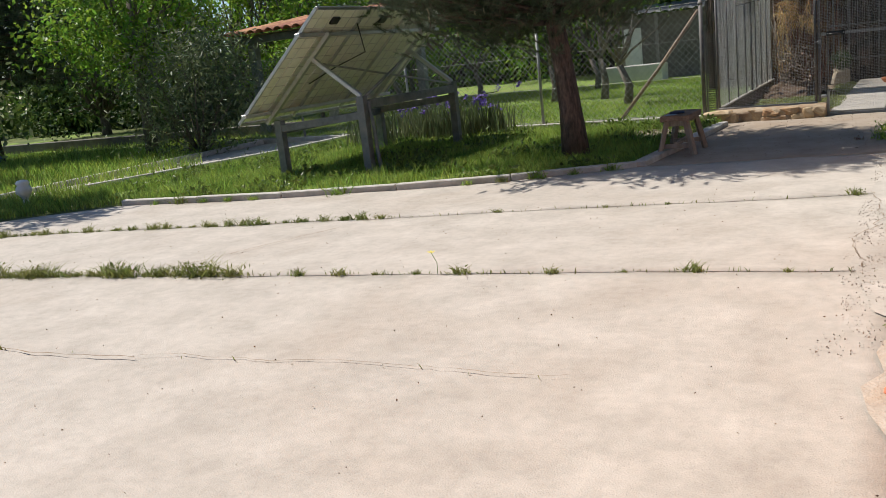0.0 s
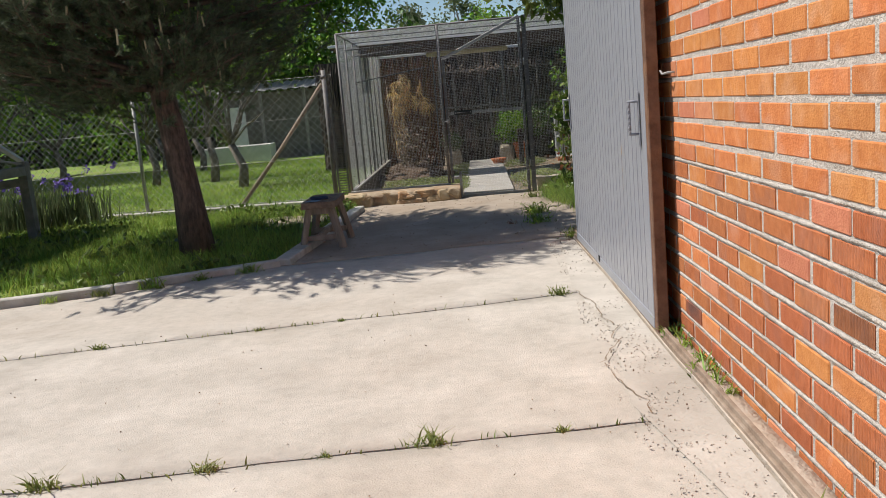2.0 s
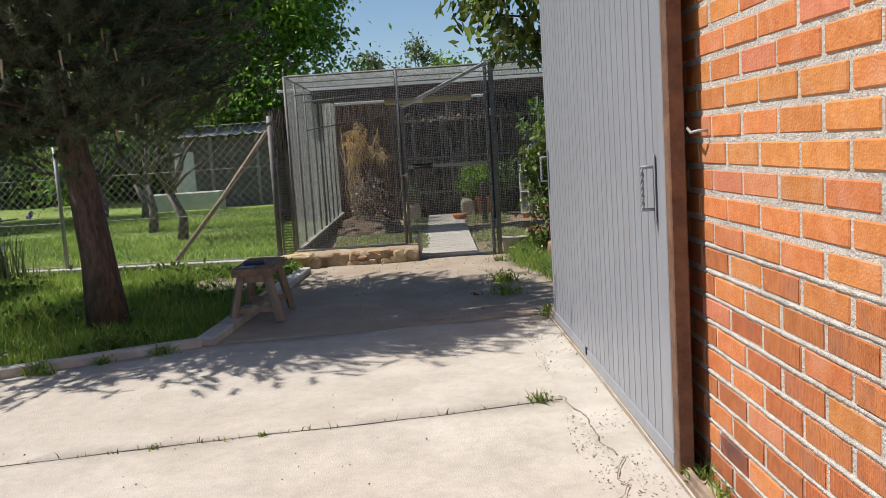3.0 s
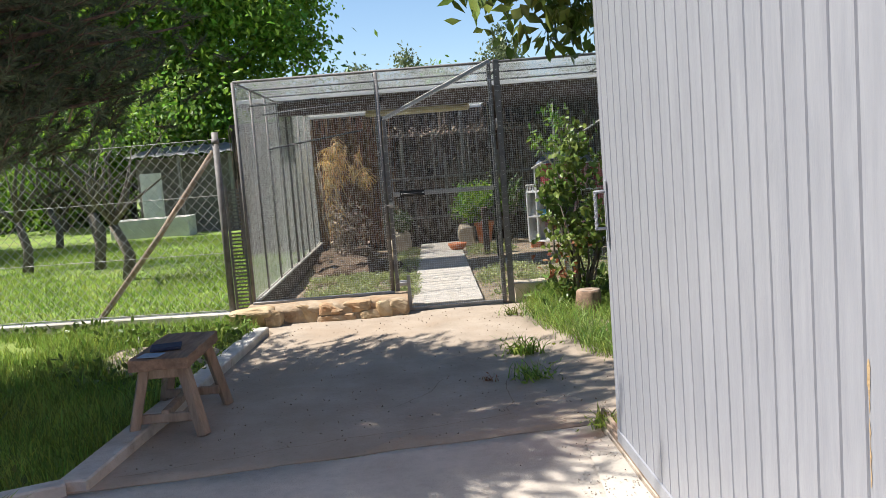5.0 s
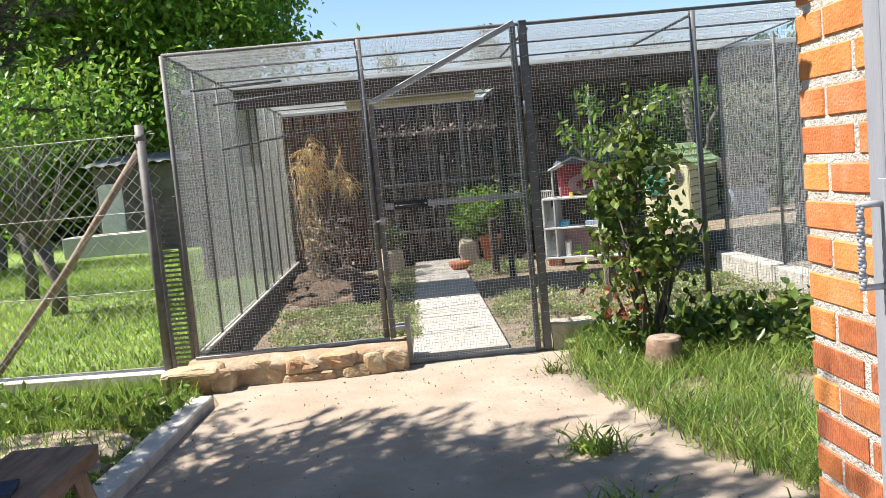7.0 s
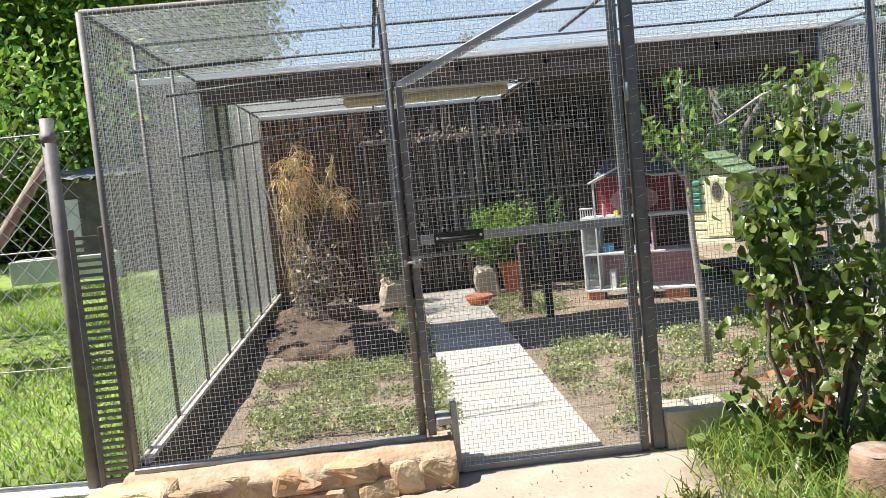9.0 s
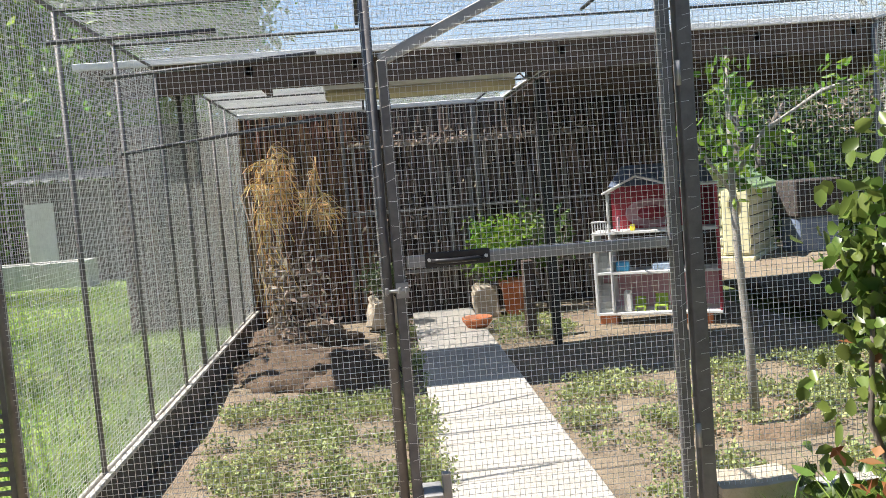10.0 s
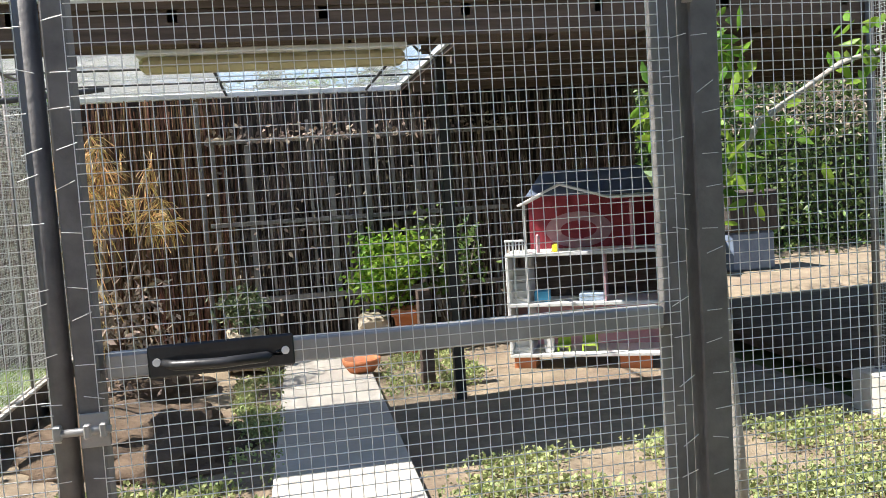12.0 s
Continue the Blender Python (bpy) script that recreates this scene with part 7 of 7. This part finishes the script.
bush("oleander_bush", "dense grey-green oleander bush beside the path", (-11.2, 12.9, 0.0), (2.2, 1.9, 2.3), 7500, "leaf_olive", 0.12, 0.03, seed=76, clumps=60, stem_n=24, stem_r=0.02, tip_low=0.1)
tr = [(-12.0, 23.0, 3.0, 3.6, "leaf"), (-17.5, 22.0, 3.2, 4.4, "leaf"), (-23.0, 21.0, 3.4, 4.2, "leaf_dark"), (-27.0, 14.0, 3.2, 4.0, "leaf_dark"), (-10.8, 31.0, 2.8, 3.4, "leaf")]
for i, (x, y, w, hz, lf) in enumerate(tr):
    tree("hedge_tree", "tall leafy tree in the garden's green belt", (x, y), 8, (w, w * 0.8, hz * 0.85), hz * 0.95, 8000, lf, 80 + i, 0.15, 0.20, 0.09, 60)
for i, (x, y, hz) in enumerate(((-24, 34, 4.2), (-17, 37, 4.8), (-10.5, 38, 3.9), (-4.5, 36, 2.6), (1.8, 38, 2.4), (7.5, 34, 2.3), (13, 30, 2.6), (-30, 26, 4.4))):
    tree("far_tree", "distant leafy tree behind the garden", (x, y), 8, (3.6, 2.6, hz * 0.8), hz, 6500, ("leaf_dark", "leaf", "leaf_olive")[i % 3], 100 + i, 0.18, 0.24, 0.12, 60)
for i, (x, y, hz) in enumerate(((0.2, 62, 5.6), (6.0, 62, 6.2), (-3.2, 64, 5.0))):
    tree("poplar_tree", "far slender tree above the roofline", (x, y), 10, (1.7, 1.7, 3.4), hz, 3200, "leaf_olive", 120 + i, 0.2, 0.3, 0.16, 40)
for i, (x, y) in enumerate(((-13.5, 20.0), (-15.5, 20.8), (-11.0, 20.6), (-19.0, 20.0))):
    tree("young_tree", "slender bright green young tree behind the porch", (x, y), 6, (1.5, 1.2, 2.3), 3.2, 5200, "leaf", 130 + i, 0.06, 0.16, 0.06, 40)
# bare dark little trunks on the lawn
for i, (x, y, h) in enumerate(((-6.6, 22.4, 1.4), (-7.9, 23.6, 1.5), (-5.1, 18.1, 1.5), (-4.2, 16.6, 1.3), (-9.5, 21.5, 1.4), (-10.8, 19.6, 1.5), (-6.4, 18.7, 1.4))):
    r2 = np.random.default_rng(140 + i)
    t = thing("small_fruit_tree", "gnarled dark little fruit tree on the lawn", "tree", (x, y, 0.05), "little trees on the lawn")
    bm = bmesh.new()
    top = Vector((x + r2.normal(0, 0.1), y, h * 0.6))
    limb(bm, [(x, y, 0), (x + 0.05, y, h * 0.3), top], [0.09, 0.075, 0.06], 8)
    for k in range(7):
        e = top + Vector((r2.normal(0, 0.6), r2.normal(0, 0.5), r2.uniform(0.5, 1.6)))
        limb(bm, [top, (top + e) / 2 + Vector(r2.normal(0, 0.08, 3)), e], [0.035, 0.02, 0.006], 6)
    part("trunk", bm, M["bark2"], t)
    # dense crown added over near-bare limbs to throw dappled shade on the lawn
    c = np.array(top) + np.array([0, 0, 1.5]) + r2.normal(0, 1, (1500, 3)) * (0.75, 0.6, 0.26)
    vv, ff = leaf_cloud(r2, c, 0.09, 0.05, 0.4)
    big_mesh("crown", vv, ff, M["leaf" if i % 2 else "leaf_dark"], t)

# dark hedges closing the lawn
for i, (x0, x1, y, h) in enumerate(((-26.0, -9.6, 33.5, 4.4), (-9.6, 2.4, 35.0, 4.2), (-30.0, -18.0, 24.0, 2.6))):
    r2 = np.random.default_rng(150 + i)
    n = 9000
    c = np.column_stack([r2.uniform(x0, x1, n), y + r2.normal(0, 0.5, n), r2.uniform(0.0, h, n) * r2.uniform(0.75, 1.0, n)])
    vv, ff = leaf_cloud(r2, c, 0.30, 0.16, 0.3)
    big_mesh("dark_hedge", vv, ff, M["leaf_dark"], None, "dark dense hedge at the end of the lawn", "hedge", kind="stuff")
    bm = bmesh.new()
    box(bm, x0, x1, y + 0.6, y + 0.75, 0, h * 0.8)
    part("wall_garden", bm, M["back_wall"], None, "dark garden wall behind the hedge", "wall", kind="structure")

# ---- far structures ----
shed = thing("garden_shed", "small dark shed with a corrugated roof and a white door", "shed", (-6.0, 27, 0))
def hbox(nm, a, m, label="", par=None, bev=0.01):
    bm = bmesh.new()
    box(bm, *a, bevel=bev)
    return part(nm, bm, M[m], par or shed, label)
hbox("wall", (-7.0, -2.9, 26.3, 28.2, 0.0, 1.84), "shed_wall")
hbox("door", (-6.92, -6.42, 26.24, 26.3, 0.45, 1.50), "white", "white plank door")
for k in range(3):
    hbox("post", (-5.95 + k * 1.2, -5.87 + k * 1.2, 26.0, 26.08, 0.0, 1.86), "lath")
bm = bmesh.new()
n = 60
ra = [bm.verts.new((-7.15 + 4.5 * i / n, 25.8, 1.88 + 0.022 * math.sin(i * 1.6))) for i in range(n + 1)]
rc = [bm.verts.new((-7.15 + 4.5 * i / n, 28.5, 2.18 + 0.022 * math.sin(i * 1.6))) for i in range(n + 1)]
for i in range(n):
    bm.faces.new((ra[i], ra[i + 1], rc[i + 1], rc[i]))
bmesh.ops.solidify(bm, geom=bm.faces[:], thickness=0.02)
part("roof", bm, M["corrugated"], shed, "grey corrugated roof")
trough = thing("water_trough", "long pale concrete water trough on the lawn", "trough", (-6.4, 25.2, 0))
hbox("basin_wall", (-7.3, -5.55, 24.95, 25.03, 0.02, 0.48), "plaster", par=trough)
hbox("basin_wall", (-7.3, -5.55, 25.55, 25.63, 0.02, 0.48), "plaster", par=trough)
hbox("basin_end", (-7.3, -7.22, 25.032, 25.548, 0.02, 0.48), "plaster", par=trough)
hbox("basin_end", (-5.63, -5.55, 25.032, 25.548, 0.02, 0.48), "plaster", par=trough)
hbox("basin_floor", (-7.218, -5.632, 25.032, 25.548, 0.02, 0.16), "plaster", par=trough)

porch = thing("tiled_porch", "small porch with a clay tile roof on grey posts", "porch", (-11.5, 16, 0))
for x, y in ((-11.85, 15.6), (-9.3, 15.6), (-11.85, 18.2), (-9.3, 18.2)):
    hbox("post", (x - 0.09, x + 0.09, y - 0.09, y + 0.09, -0.02, 2.0), "steel_grey", par=porch)
hbox("beam", (-12.1, -9.0, 15.5, 15.7, 2.0, 2.15), "steel_grey", par=porch)
hbox("beam", (-12.1, -9.0, 18.1, 18.3, 2.0, 2.44), "steel_grey", par=porch)
tile_me = None
for i in range(15):
    for j in range(3):
        if tile_me is None:
            bm = bmesh.new()
            cs = []
            for u in (0, 1):
                for s in (0.11, 0.095):
                    cs.append([bm.verts.new((s * math.cos(a), u * 1.05, s * math.sin(a) * 0.8 + u * 0.02)) for a in np.linspace(0.1, math.pi - 0.1, 7)])
            for a_, b_ in ((cs[0], cs[2]), (cs[3], cs[1]), (cs[1], cs[0]), (cs[2], cs[3])):
                for k in range(6):
                    bm.faces.new((a_[k], a_[k + 1], b_[k + 1], b_[k]))
            tile_me = bpy.data.meshes.new("tile")
            bm.to_mesh(tile_me)
            bm.free()
            tile_me.materials.append(M["tile"])
        ob = new("tile", tile_me)
        ob.parent = porch
        ob.matrix_basis = Matrix.Translation(-porch.location) @ pose(-12.25 + i * 0.235, 15.2 + j * 0.98, 2.17 + j * 0.115, 6.6, 0, 0)
hbox("roof_board", (-12.35, -8.8, 15.3, 16.6, 2.152, 2.165), "wood", par=porch)
lw = thing("low_garden_wall", "low dark stone wall before the dry meadow", "low wall", (-17, 16.2, 0), kind="structure")
hbox("wall_body", (-26, -11.2, 15.8, 16.0, -0.05, 0.28), "shed_wall", par=lw)
fig = thing("garden_figure", "small white plaster garden figure on a base", "garden figure", (-9.62, 8.0, 0))
bm = bmesh.new()
lathe(bm, (-9.62, 8.0, -0.02), [(0.09, 0), (0.09, 0.04), (0.045, 0.06), (0.035, 0.11), (0.06, 0.15), (0.10, 0.20), (0.095, 0.26), (0.07, 0.29), (0.085, 0.32), (0.06, 0.35), (0.02, 0.36)], 14)
for v in bm.verts:
    v.co += Vector((0.012 * noise.noise(v.co * 14), 0.012 * noise.noise(v.co * 13 + Vector((4, 0, 0))), 0))
part("figure_body", bm, M["white"], fig)
sp = thing("garden_umbrella_post", "thin white post with a small pale canopy", "post", (-17.2, 18.5, 0))
bm = bmesh.new()
tube(bm, (-17.2, 18.5, 0), (-17.5, 18.6, 2.2), 0.05)
part("pole", bm, M["white"], sp)
hbox("canopy", (-18.4, -16.6, 18.0, 19.4, 2.2, 2.3), "corrugated", par=sp)
tp = thing("blue_tarp", "crumpled dark blue tarpaulin on the ground", "tarpaulin", (-19, 13, 0))
bm = bmesh.new()
bmesh.ops.create_icosphere(bm, subdivisions=3, radius=1)
for v in bm.verts:
    d = v.co.copy()
    k = 1 + 0.25 * noise.noise(d * 2.5)
    v.co = Vector((-19.2 + d.x * 1.3 * k, 13.2 + d.y * 0.8 * k, max(0.0, d.z * 0.6 * k)))
part("tarp_sheet", bm, M["tarp"], tp)
# closing hedges behind and to the far sides
for i, (x, y, w, d_) in enumerate(((-10, -16, 22, 3), (-34, 4, 3, 24), (20, 24, 3, 18))):
    r2 = np.random.default_rng(160 + i)
    n = 5000
    c = np.column_stack([x + r2.uniform(-w, w, n), y + r2.uniform(-d_, d_, n), np.abs(r2.normal(0, 2.2, n))])
    vv, ff = leaf_cloud(r2, c, 0.7, 0.4, 0.3)
    big_mesh("hedge", vv, ff, M["leaf_dark"], None, "tall dense green hedge closing the garden", "hedge", kind="stuff")
